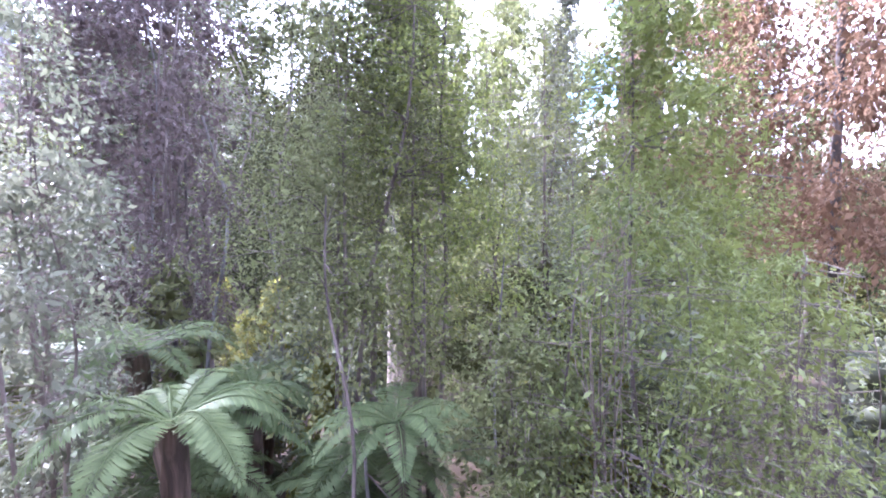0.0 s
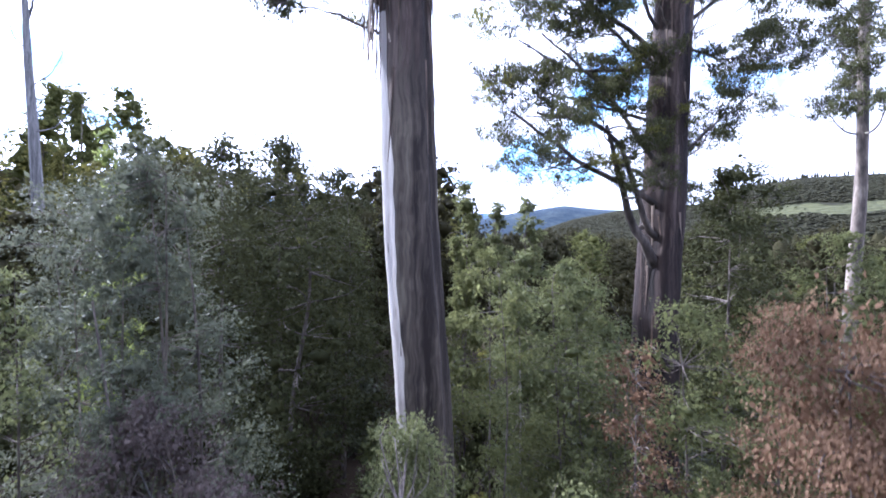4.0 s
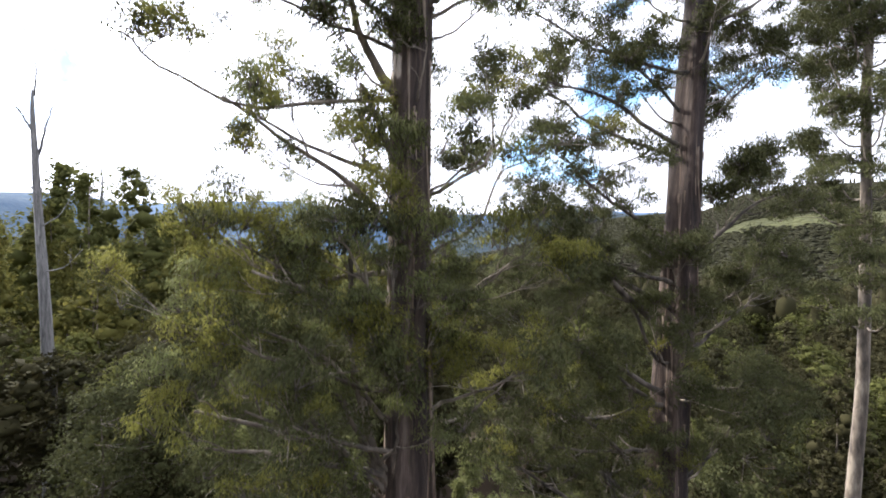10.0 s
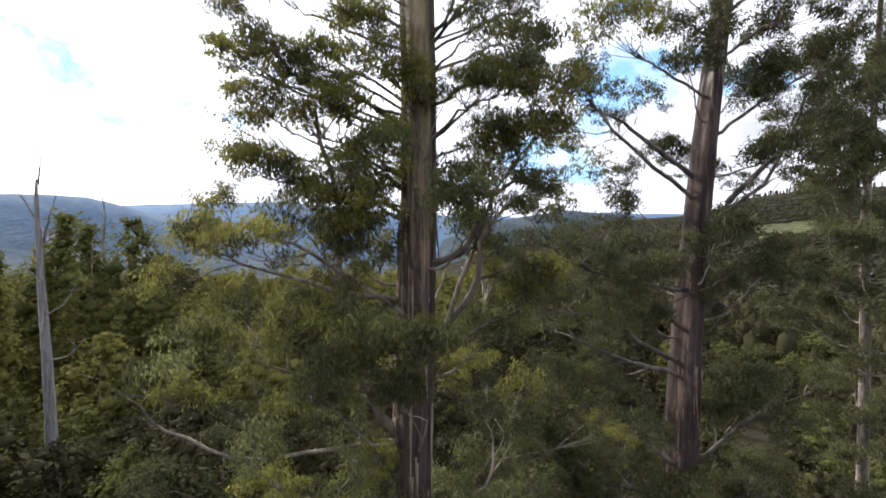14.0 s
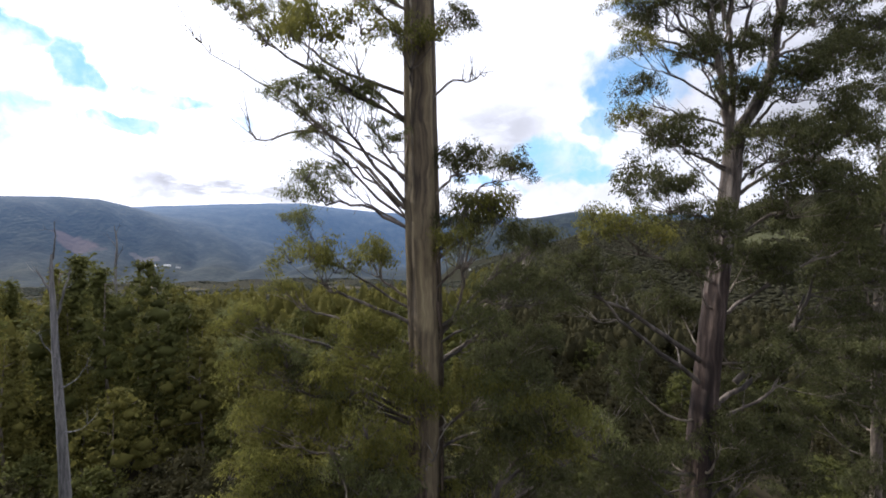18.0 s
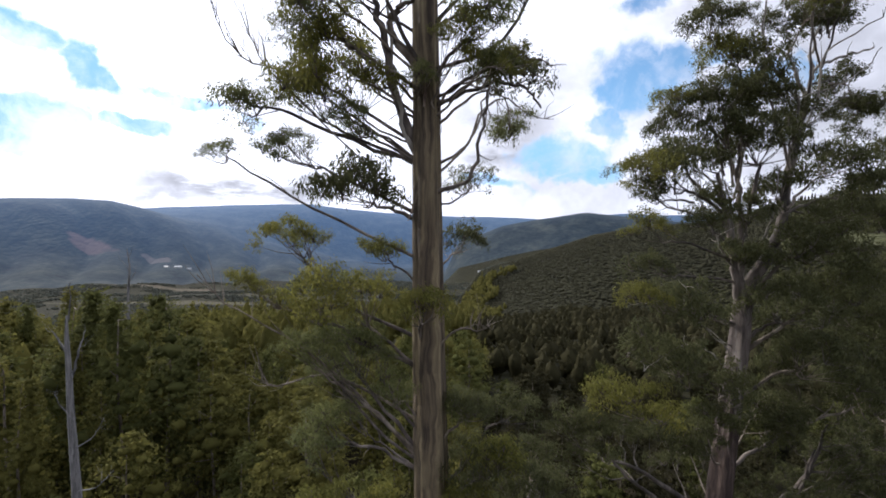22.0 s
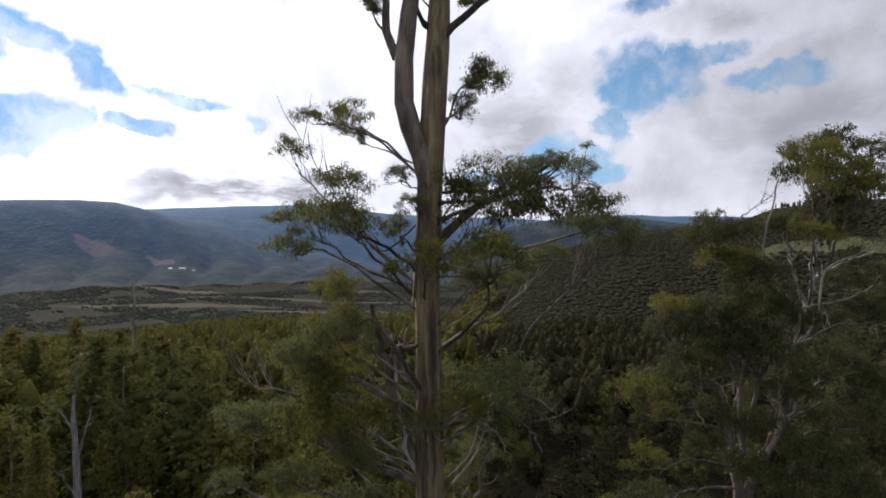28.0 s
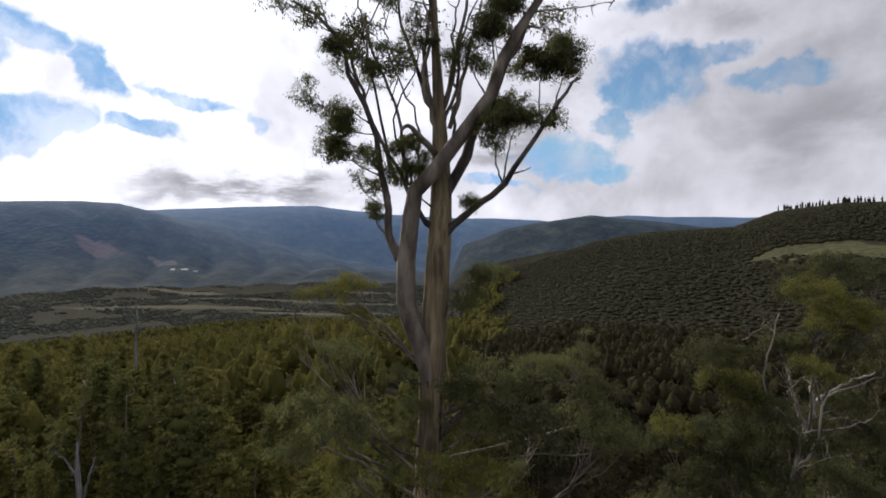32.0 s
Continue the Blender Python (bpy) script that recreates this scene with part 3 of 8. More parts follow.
def pale_strip(tree, rings, line, z_from, z_to, towards, half, seed, material):
    """Sunlit edge and paler bark put into one pale colour: a skin just proud of the trunk."""
    rng = np.random.default_rng(seed)
    rows = np.where((line[:, 2] > z_from) & (line[:, 2] < z_to))[0]
    v, q, cols = [], [], 9
    lo = hi = 0.0
    for n, k in enumerate(rows):
        ring, c = rings[k], line[k, :3]
        d = ring - c
        ang = np.unwrap(np.arctan2(d[:, 1], d[:, 0]))
        rad = np.linalg.norm(d, axis=1)
        order = np.argsort(ang % (2 * np.pi))
        lo, hi = 0.75 * lo + rng.normal(0, 0.06), 0.75 * hi + rng.normal(0, 0.06)
        fade = min(1, (n + 1) / 5, (len(rows) - n) / 7)
        a = np.linspace(towards - half * fade + lo, towards + half * fade + hi, cols)
        r = np.interp(a % (2 * np.pi), (ang % (2 * np.pi))[order], rad[order], period=2 * np.pi) + 0.012
        v += list(np.stack([c[0] + np.cos(a) * r, c[1] + np.sin(a) * r, np.full(cols, c[2])], -1))
    v = np.array(v).reshape(-1, 3)
    i, j = np.arange(len(rows) - 1)[:, None] * cols, np.arange(cols - 1)[None]
    q = np.stack([i + j, i + j + 1, i + cols + j + 1, i + cols + j], -1).reshape(-1, 4)
    part("bare_strip", mesh_of("bare_strip", v, q, [material]), tree, "pale strip down the trunk, sunlit edge and paler bark in one colour")


def ribbons(tree, spine, count, z_from, z_to, seed, length=(0.8, 3.5), material=None, around=None, off_by=0.0):
    """Strips of loose bark that hang down the trunk."""
    rng = np.random.default_rng(seed)
    spine = np.asarray(spine, float)
    for i in range(count):
        z = rng.uniform(z_from, z_to)
        x, y, r = (np.interp(z, spine[:, 2], spine[:, k]) for k in (0, 1, 3))
        a = rng.uniform(math.pi, 2 * math.pi) if rng.uniform() < 0.85 else rng.uniform(0, math.pi)
        if around:
            a = rng.uniform(*around)
        ln, w = rng.uniform(*length), rng.uniform(0.025, 0.09)
        n = 9
        t = np.linspace(0, 1, n)
        off = r * 1.02 + 0.02 + off_by * rng.uniform(0, 1) + 0.16 * rng.uniform(0.1, 1) * t ** 2
        aa = a + rng.normal(0, 0.12) * t
        zz = z - ln * t
        c = np.stack([x + np.cos(aa) * off, y + np.sin(aa) * off, zz], -1)
        side = np.stack([-np.sin(aa + 0.8 * t * rng.normal()), np.cos(aa), 0 * t], -1)
        wid = (w * (1 - 0.75 * t))[:, None]
        nrm = np.stack([np.cos(aa), np.sin(aa), 0 * t], -1) * 0.008
        v = np.concatenate([c - side * wid, c + side * wid, c - side * wid + nrm, c + side * wid + nrm])
        k = np.arange(n - 1)
        q = np.concatenate([np.stack([k, k + 1, k + n + 1, k + n], -1), np.stack([k + 2 * n, k + 3 * n, k + 3 * n + 1, k + 2 * n + 1], -1),
                            np.stack([k, k + 2 * n, k + 2 * n + 1, k + 1], -1), np.stack([k + n, k + n + 1, k + 3 * n + 1, k + 3 * n], -1)])
        part("bark_ribbon", mesh_of("bark_ribbon", v, q, [material or STRIP]), tree)


LIMB_SEED = [100]
FULLNESS = 0.82


def leaf_bunches(centre, rx, rz, rng, size, count):
    """Places for foliage over a flat dome round the centre, each as a pose matrix."""
    places = []
    for i in range(count):
        u, a = math.sqrt((i + rng.uniform(0.1, 0.9)) / count), i * 2.4 + rng.normal(0, 0.3)
        k = rng.uniform(*size)
        reach = max(0.0, rx - 0.45 * k)
        foot = np.array(centre) + np.array([math.cos(a) * u * reach, math.sin(a) * u * reach, rz * (0.5 - 0.85 * u * u) - 0.3 * k + rng.normal(0, 0.28 * rz)])
        lean = 0.45 * u
        places.append(Matrix.LocRotScale(Vector(foot), Euler((-math.sin(a) * lean + rng.normal(0, 0.35), math.cos(a) * lean + rng.normal(0, 0.35), rng.uniform(0, 6.28))), (k, k, k * rng.uniform(0.8, 1.15))))
    return places


def limb(tree, pts, r, tips=8, spread=1.3, clumps=None, size=(0.42, 0.82), material=None, reach=0.45, hang=0, name="limb", dim=0.4):
    """A limb through the points, from the trunk outwards; its side branches rise in fans to separate pads of leaves."""
    LIMB_SEED[0] += 1
    rng = np.random.default_rng(LIMB_SEED[0])
    pts = np.asarray(pts, float)
    tips = round(tips * FULLNESS)
    n = 14
    line = smooth_line(pts, n)
    span = np.linalg.norm(np.diff(line, axis=0), axis=1).sum()
    line[1:-1] += rng.normal(0, 0.018 * span / 3, (n - 2, 3))
    s = Shape()
    rad = r * np.linspace(1, 0.28, n) ** 1.0
    s.tube(line, rad, 8, None, rng, 0.04)
    leaves = []
    pads = max(2, round(tips / 1.8)) if tips else 0
    for i in range(pads):
        f = 1 - (1 - reach) * (i / pads) * rng.uniform(0.8, 1.15)
        k = int(np.clip(f * (n - 1), 1, n - 2))
        root = line[k]
        ahead = line[min(k + 2, n - 1)] - line[max(0, k - 1)]
        ahead /= np.linalg.norm(ahead) + 1e-9
        side = rng.standard_normal(3) * np.array([1, 1, 0.5])
        centre = root + ahead * spread * rng.uniform(0.25, 0.8) + side * spread * (0.4 if i == 0 else 0.95) + np.array([0, 0, 0.5 * spread])
        wide = spread * rng.uniform(0.5, 0.85) + 0.1
        fork = root * 0.45 + centre * 0.55 + np.array([0, 0, -0.22 * spread])
        s.tube(smooth_line([root, (root + fork) / 2 + rng.normal(0, 0.06 * spread, 3), fork], 5), np.linspace(max(0.014, rad[k] * 0.6), 0.014, 5), 5)
        if clumps:
            new_places = leaf_bunches(centre, wide, wide * 0.9, rng, size, max(3, round(tips * 2.5 / pads)))
            feet = [np.array(m.translation) for m in new_places]
            leaves += new_places
        else:
            feet = [centre + rng.standard_normal(3) * wide * 0.7 for _ in range(3)]
        for foot in feet:
            s.tube(smooth_line([fork, (fork + foot) / 2 + rng.normal(0, 0.07, 3), foot], 4), (0.014, 0.011, 0.008, 0.005), 4)
    for _ in range(hang):
        b = line[rng.integers(1, n - 2)] + rng.normal(0, 0.03, 3)
        ln = rng.uniform(0.4, 1.8)
        s.tube([b, b + np.array([rng.normal(0, .06), rng.normal(0, .06), -ln * 0.5]), b + np.array([rng.normal(0, .12), rng.normal(0, .12), -ln])], (0.016, 0.012, 0.004), 4)
    ob = part(name, s.mesh(name, [material or LIMB_BARK]), tree)
    for m in leaves:
        # a share of the clumps takes the darker leaf that imitates shade
        kinds = GUM_SHADED if rng.uniform() < dim else clumps
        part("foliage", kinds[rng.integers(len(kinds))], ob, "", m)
    return ob


def pad(tree, pts, rx, rz, clumps, r):
    """A limb through the points that ends in one flat-topped pad of leaves, rx wide and rz high to each side of the last point."""
    LIMB_SEED[0] += 1
    rng = np.random.default_rng(LIMB_SEED[0])
    pts = np.asarray(pts, float)
    centre = pts[-1]
    rx, rz = rx * 1.18, rz * 1.2
    fork = pts[-2] * 0.35 + centre * 0.65 + np.array([0, 0, -0.75 * rz])
    line = smooth_line(np.vstack([pts[:-1], fork]), 12)
    line[1:-1] += rng.normal(0, 0.035, (10, 3))
    s = Shape()
    s.tube(line, r * np.linspace(1, 0.35, 12), 7, None, rng, 0.05)
    k = float(np.clip(0.60 * min(rx, 1.7 * rz), 0.28, 0.85))
    places = leaf_bunches(centre, rx, rz, rng, (0.75 * k, 1.2 * k), int(np.clip(round(2.3 * (rx / k) ** 1.7 * (0.6 + 0.5 * rz / k)), 5, 18)))
    for m in places:
        b, foot = line[rng.integers(7, 12)], np.array(m.translation)
        s.tube(smooth_line([b, (b + foot) / 2 + rng.normal(0, 0.06, 3) + np.array([0, 0, -0.1 * rz]), foot], 5), np.linspace(max(0.012, r * 0.28), 0.006, 5), 4)
    for _ in range(3):
        b = line[rng.integers(4, 10)]
        e = b + (centre - b) * rng.uniform(0.3, 0.7) + rng.normal(0, 0.3 * rx, 3)
        s.tube(smooth_line([b, (b + e) / 2 + rng.normal(0, 0.08, 3), e], 5), np.linspace(0.016, 0.005, 5), 4)
    ob = part("limb", s.mesh("limb", [LIMB_BARK if rng.uniform() < 0.5 else DARK_LIMB]), tree)
    for m in places:
        part("foliage", clumps[rng.integers(len(clumps))], ob, "", m)


def stem(tree, pts, r, material):
    """A bare crooked limb with a few short side twigs."""
    LIMB_SEED[0] += 1
    rng = np.random.default_rng(LIMB_SEED[0])
    n = 18
    line = smooth_line(pts, n)
    line[1:-1] += rng.normal(0, 0.04, (n - 2, 3))
    s = Shape()
    s.tube(line, r * np.linspace(1, 0.42, n), 10, None, rng, 0.06)
    for _ in range(4):
        i = rng.integers(6, n)
        e = line[i] + rng.normal(0, 0.35, 3) + np.array([0, 0, 0.3])
        s.tube(smooth_line([line[i], (line[i] + e) / 2 + rng.normal(0, 0.06, 3), e], 5), np.linspace(max(0.02, r * 0.25), 0.006, 5), 5)
    part("limb", s.mesh("limb", [material]), tree)


def bare_limb(tree, pts, r):
    """A dead limb that ends in a spray of fine bare twigs."""
    LIMB_SEED[0] += 1
    rng = np.random.default_rng(LIMB_SEED[0])
    n = 14
    line = smooth_line(pts, n)
    line[1:-1] += rng.normal(0, 0.03, (n - 2, 3))
    s = Shape()
    s.tube(line, r * np.linspace(1, 0.25, n), 6, None, rng, 0.05)
    for _ in range(12):
        i = rng.integers(5, n - 1)
        e = line[i] + (line[i + 1] - line[i]) * rng.uniform(0.5, 2.5) + rng.normal(0, 0.28, 3) + np.array([0, 0, 0.35])
        s.tube(smooth_line([line[i], (line[i] + e) / 2 + rng.normal(0, 0.05, 3), e], 5), np.linspace(0.014, 0.004, 5), 4)
    part("limb", s.mesh("limb", [LIMB_BARK]), tree)


def thing(name, label, category, group="", at=None):
    ob = new(name)
    if at is not None:
        ob.location = at
    return tagged(ob, label, category, group)


# ---- the tall gum by the camera ----
def main_gum():
    tree = thing("gum_tree", "towering eucalyptus with a fluted brown trunk and hanging bark", "tree")
    spine = [(-0.3, 13.25, -3.9, 1.25), (-0.42, 13.2, -1.5, 0.98), (-0.6, 13.2, 3, 0.84), (-0.75, 13.2, 8, 0.79), (-1.1, 13.2, 13.5, 0.77), (-1.24, 13.2, 18.5, 0.74), (-1.25, 13.2, 24, 0.66), (-1.2, 13.2, 31, 0.55),
             (-1.04, 13.2, 37, 0.51), (-1.0, 13.2, 42, 0.48), (-1.12, 13.2, 47, 0.48), (-1.2, 13.2, 53, 0.42), (-1.24, 13.2, 58, 0.37), (-1.28, 13.2, 62, 0.34), (-1.12, 13.2, 66, 0.35), (-0.95, 13.2, 69, 0.30), (-1.0, 13.15, 71.6, 0.18), (-1.12, 13.1, 74, 0.10), (-1.2, 13.0, 77.5, 0.03)]
    rings, line = trunk_of(tree, spine, GUM_BARK, 5, sides=48, fluted=0.085)
    # both strips carry the sunlit left edge as a paler colour
    pale_strip(tree, rings, line, 5.5, 19.4, 3.75, 0.42, 51, PALE_STRIP)
    pale_strip(tree, rings, line, 60.0, 69.0, 3.7, 0.16, 53, LIMB_BARK)
    ribbons(tree, spine, 70, 17, 40, 6)
    ribbons(tree, spine, 45, 19.2, 21.4, 8, (0.6, 2.4), None, (2.6, 3.9), 0.45)
    ribbons(tree, spine, 26, 34, 66, 7, (0.4, 1.6))
    rng = np.random.default_rng(77)
    for i in range(22):
        z = 24 + 15 * i / 21 + rng.normal(0, 0.5)
        x, y, r = (float(np.interp(z, [p[2] for p in spine], [p[k] for p in spine])) for k in (0, 1, 3))
        a = i * 2.4 + rng.normal(0, 0.4)
        ln = rng.uniform(1.2, 3.1)
        e = (x + math.cos(a) * ln, y + math.sin(a) * ln, z + rng.uniform(0.8, 2.2))
        limb(tree, [(x, y, z), ((x + e[0]) / 2, (y + e[1]) / 2, z + 0.3), e], 0.05, 4, 0.9, GUM, (0.5, 0.85), name="epicormic_shoot")
    limb(tree, [(-1.2, 13.2, 19.7), (-2.1, 13.0, 20.3), (-3.0, 12.5, 21.9), (-4.0, 11.9, 23.8)], 0.16, 6, 1.7, GUM, hang=8)
    limb(tree, [(-1.2, 13.2, 19.8), (-2.2, 13.0, 20.5), (-3.6, 12.4, 22.4), (-6.8, 11.9, 23.5)], 0.15, 6, 1.7, GUM, hang=8)
    limb(tree, [(-1.2, 13.2, 19.4), (-2.2, 13.0, 20.0), (-3.0, 12.6, 21.1), (-4.8, 12.1, 22.1)], 0.11, 6, 1.5, GUM, hang=4)
    limb(tree, [(-1.2, 13.2, 19.2), (-2.2, 13.0, 19.8), (-3.6, 12.4, 20.8), (-5.8, 11.9, 21.5)], 0.09, 5, 1.3, GUM, hang=4)
    limb(tree, [(-1.2, 13.2, 20.7), (-2.1, 13.0, 21.3), (-2.7, 12.6, 22.8), (-3.1, 12.4, 24.1)], 0.12, 5, 1.4, GUM, hang=3)
    limb(tree, [(-1.2, 13.2, 21.0), (-2.0, 12.7, 21.7), (-1.5, 11.9, 22.6), (-1.4, 11.6, 23.6)], 0.08, 4, 1.1, GUM)
    limb(tree, [(-1.2, 13.2, 19.5), (-2.3, 13.0, 20.2), (-3.5, 12.6, 20.7), (-5.6, 12.4, 20.2)], 0.09, 4, 0.8, None, hang=6)
    limb(tree, [(-1.2, 13.2, 18.3), (-2.2, 13.3, 19.0), (-3.6, 12.9, 19.4), (-4.5, 12.4, 19.3)], 0.06, 4, 0.7, GUM_THIN, hang=5)
    limb(tree, [(-1.2, 13.2, 22.1), (-0.5, 13.2, 22.7), (0.5, 13.0, 23.1), (1.9, 13.0, 24.4)], 0.07, 4, 1.2, GUM_OLIVE)
    limb(tree, [(-1.2, 13.2, 22.1), (-0.5, 13.5, 22.7), (0.4, 13.5, 22.4), (0.7, 13.5, 21.4)], 0.05, 4, 0.9, GUM_THIN)
    limb(tree, [(-1.2, 13.2, 24.2), (-1.7, 12.6, 24.7), (-2.0, 11.8, 25.9), (-2.2, 11.4, 27.6)], 0.09, 4, 1.1, GUM)
    limb(tree, [(-1.2, 13.2, 20.5), (-1.5, 13.1, 20.8), (-2.3, 12.9, 22.0), (-2.7, 12.8, 24.7), (-2.8, 12.6, 27.5)], 0.24, 4, 1.3, GUM, hang=4)
    limb(tree, [(-1.2, 13.2, 28.0), (-1.8, 13.0, 28.5), (-3.1, 12.7, 29.7), (-6.2, 12.4, 31.9)], 0.14, 6, 1.4, GUM_OLIVE)
    limb(tree, [(-1.2, 13.2, 26.5), (-2.0, 13.0, 27.1), (-4.6, 12.4, 27.0), (-6.8, 12.1, 28.6)], 0.11, 6, 1.4, GUM_OLIVE)
    limb(tree, [(-1.2, 13.2, 20.7), (-2.1, 12.8, 21.4), (-4.1, 11.7, 22.4), (-6.2, 11.3, 22.8)], 0.12, 9, 1.5, GUM_OLIVE)
    limb(tree, [(-1.2, 13.2, 27.2), (-0.5, 13.2, 27.7), (0.8, 13.0, 28.6), (1.4, 13.0, 29.9), (2.6, 13.0, 30.4)], 0.06, 3, 0.8, GUM_THIN)
    limb(tree, [(-1.2, 13.2, 25.1), (-0.5, 13.2, 25.6), (0.8, 13.0, 26.7), (1.6, 12.8, 27.3)], 0.08, 6, 1.2, GUM_OLIVE)
    limb(tree, [(-1.2, 13.2, 29.9), (-1.6, 12.9, 30.3), (-2.0, 12.7, 31.2), (-2.5, 12.6, 32.3)], 0.16, 3, 0.8, GUM_THIN, hang=6)
    limb(tree, [(-1.2, 13.2, 20.3), (-1.9, 13.0, 20.8), (-3.6, 12.1, 22.9), (-5.5, 11.7, 24.2)], 0.11, 6, 1.4, GUM)
    limb(tree, [(-1.2, 13.2, 20.7), (-1.9, 13.0, 21.2), (-2.9, 12.2, 23.5), (-4.1, 11.9, 25.4)], 0.11, 6, 1.4, GUM)
    limb(tree, [(-1.2, 13.2, 22.5), (-1.8, 13.0, 22.9), (-3.6, 12.2, 24.9), (-5.8, 11.9, 25.9)], 0.1, 6, 1.4, GUM)
    limb(tree, [(-1.2, 13.2, 22.6), (-1.5, 12.6, 23.1), (-1.4, 11.7, 24.4), (-1.9, 11.3, 25.4)], 0.08, 5, 1.1, GUM_OLIVE)
    limb(tree, [(-1.2, 13.2, 24.5), (-1.7, 12.8, 24.9), (-3.5, 11.6, 26.7), (-5.3, 11.2, 28.0)], 0.1, 9, 1.4, GUM_OLIVE)
    limb(tree, [(-1.2, 13.2, 23.2), (-1.7, 12.8, 23.7), (-3.7, 11.4, 24.8), (-5.6, 11.0, 25.5)], 0.1, 9, 1.4, GUM_OLIVE)
    limb(tree, [(-1.2, 13.2, 25.3), (-1.6, 12.6, 25.8), (-2.3, 11.5, 27.2), (-2.7, 11.1, 28.2)], 0.08, 7, 1.1, GUM_OLIVE)
    limb(tree, [(-1.2, 13.2, 21.6), (-1.6, 12.6, 22.1), (-3.4, 11.3, 23.1), (-5.0, 10.9, 23.9)], 0.1, 9, 1.4, GUM_OLIVE)
    limb(tree, [(-1.2, 13.2, 25.3), (-0.6, 13.3, 25.8), (0.8, 13.0, 26.8), (2.0, 12.8, 27.6)], 0.08, 6, 1.3, GUM_OLIVE)
    limb(tree, [(-1.2, 13.2, 22.6), (-0.5, 13.3, 23.2), (1.0, 13.0, 23.8), (2.4, 12.8, 24.5)], 0.08, 7, 1.3, GUM_OLIVE)
    limb(tree, [(-1.1, 13.2, 33.4), (-1.4, 12.8, 33.8), (-3.0, 11.9, 34.6), (-4.4, 11.5, 35.3)], 0.09, 15, 1.3, GUM_OLIVE)
    limb(tree, [(-1.1, 13.2, 34.0), (-0.4, 13.4, 34.5), (0.9, 13.4, 35.2), (1.9, 13.4, 35.7)], 0.08, 12, 1.2, GUM_OLIVE)
    limb(tree, [(-1.2, 13.2, 31.6), (-1.8, 13.0, 32.0), (-5.7, 12.5, 31.7), (-7.5, 12.1, 32.6), (-8.7, 12.0, 33.5)], 0.08, 4, 0.8, GUM_OLIVE, reach=.7)
    limb(tree, [(-1.2, 13.2, 31.8), (-1.8, 13.0, 32.4), (-2.5, 12.8, 33.6), (-3.2, 12.4, 36.1)], 0.2, 6, 1.3, GUM_OLIVE)
    limb(tree, [(-1.2, 13.2, 29.4), (-1.8, 13.0, 29.8), (-3.7, 12.4, 30.5), (-5.4, 12.1, 31.5)], 0.1, 6, 1.3, GUM)
    limb(tree, [(-1.1, 13.2, 34.3), (-0.4, 13.0, 34.8), (-0.0, 12.9, 35.1), (0.4, 12.8, 35.1)], 0.1, 0, 0.4, None)
    limb(tree, [(-1.2, 13.2, 29.0), (-0.4, 13.6, 29.6), (1.4, 14.5, 31.0), (2.1, 14.5, 32.7)], 0.06, 6, 1.3, GUM_OLIVE)
    limb(tree, [(-1.2, 13.2, 23.4), (-1.6, 12.5, 23.9), (-2.8, 11.1, 26.4), (-4.7, 10.7, 27.3)], 0.12, 9, 1.4, GUM_OLIVE)
    limb(tree, [(-1.2, 13.2, 22.9), (-1.4, 12.5, 23.5), (-1.5, 11.3, 25.8), (-1.4, 11.0, 27.1)], 0.09, 6, 1.1, GUM)
    limb(tree, [(-1.1, 13.2, 34.2), (-1.6, 13.0, 34.6), (-3.1, 12.7, 36.1), (-3.2, 12.5, 38.8), (-3.7, 12.4, 41.2)], 0.17, 15, 1.5, GUM_OLIVE, hang=4)
    limb(tree, [(-1.1, 13.2, 35.5), (-1.5, 13.0, 35.9), (-4.6, 12.5, 36.7), (-6.6, 12.2, 37.5)], 0.1, 12, 1.1, GUM_OLIVE)
    limb(tree, [(-1.1, 13.2, 34.5), (-0.3, 13.3, 35.1), (0.6, 13.0, 36.4), (0.9, 13.0, 38.0), (2.1, 13.0, 39.1)], 0.13, 11, 1.2, GUM_THIN)
    limb(tree, [(-1.1, 13.2, 34.7), (-0.2, 13.5, 35.3), (1.1, 13.3, 39.0), (2.5, 13.1, 40.8)], 0.1, 15, 1.4, GUM_OLIVE)
    limb(tree, [(-1.2, 13.2, 28.9), (-0.3, 13.5, 29.5), (1.1, 13.8, 30.5), (1.2, 14.0, 32.0)], 0.08, 4, 1, GUM_THIN)
    limb(tree, [(-1.1, 13.2, 35.2), (-1.5, 12.8, 35.7), (-3.6, 12.0, 37.3), (-5.4, 11.6, 38.1)], 0.1, 15, 1.4, GUM_OLIVE)
    limb(tree, [(-1.2, 13.2, 29.0), (-1.4, 12.9, 29.4), (-1.7, 12.6, 30.4), (-2.3, 12.4, 31.5)], 0.05, 4, 0.9, GUM_OLIVE)
    limb(tree, [(-1.2, 13.2, 32.9), (-1.4, 12.9, 33.2), (-3.6, 12.2, 33.9), (-5.2, 11.9, 34.6)], 0.09, 14, 1.3, GUM)
    limb(tree, [(-1.2, 13.2, 63.8), (-1.45, 13.0, 65.1), (-1.9, 12.9, 66.0), (-1.95, 12.8, 67.3), (-1.75, 12.7, 68.7), (-1.2, 12.5, 69.5), (-0.5, 12.6, 70.6), (0.3, 12.8, 72.0), (1.0, 12.9, 73.4), (1.7, 13.0, 74.4), (2.3, 13.2, 76.0)], 0.34, 5, 0.9, GUM_THIN, reach=.8, material=LIMB_BARK, dim=0.15)
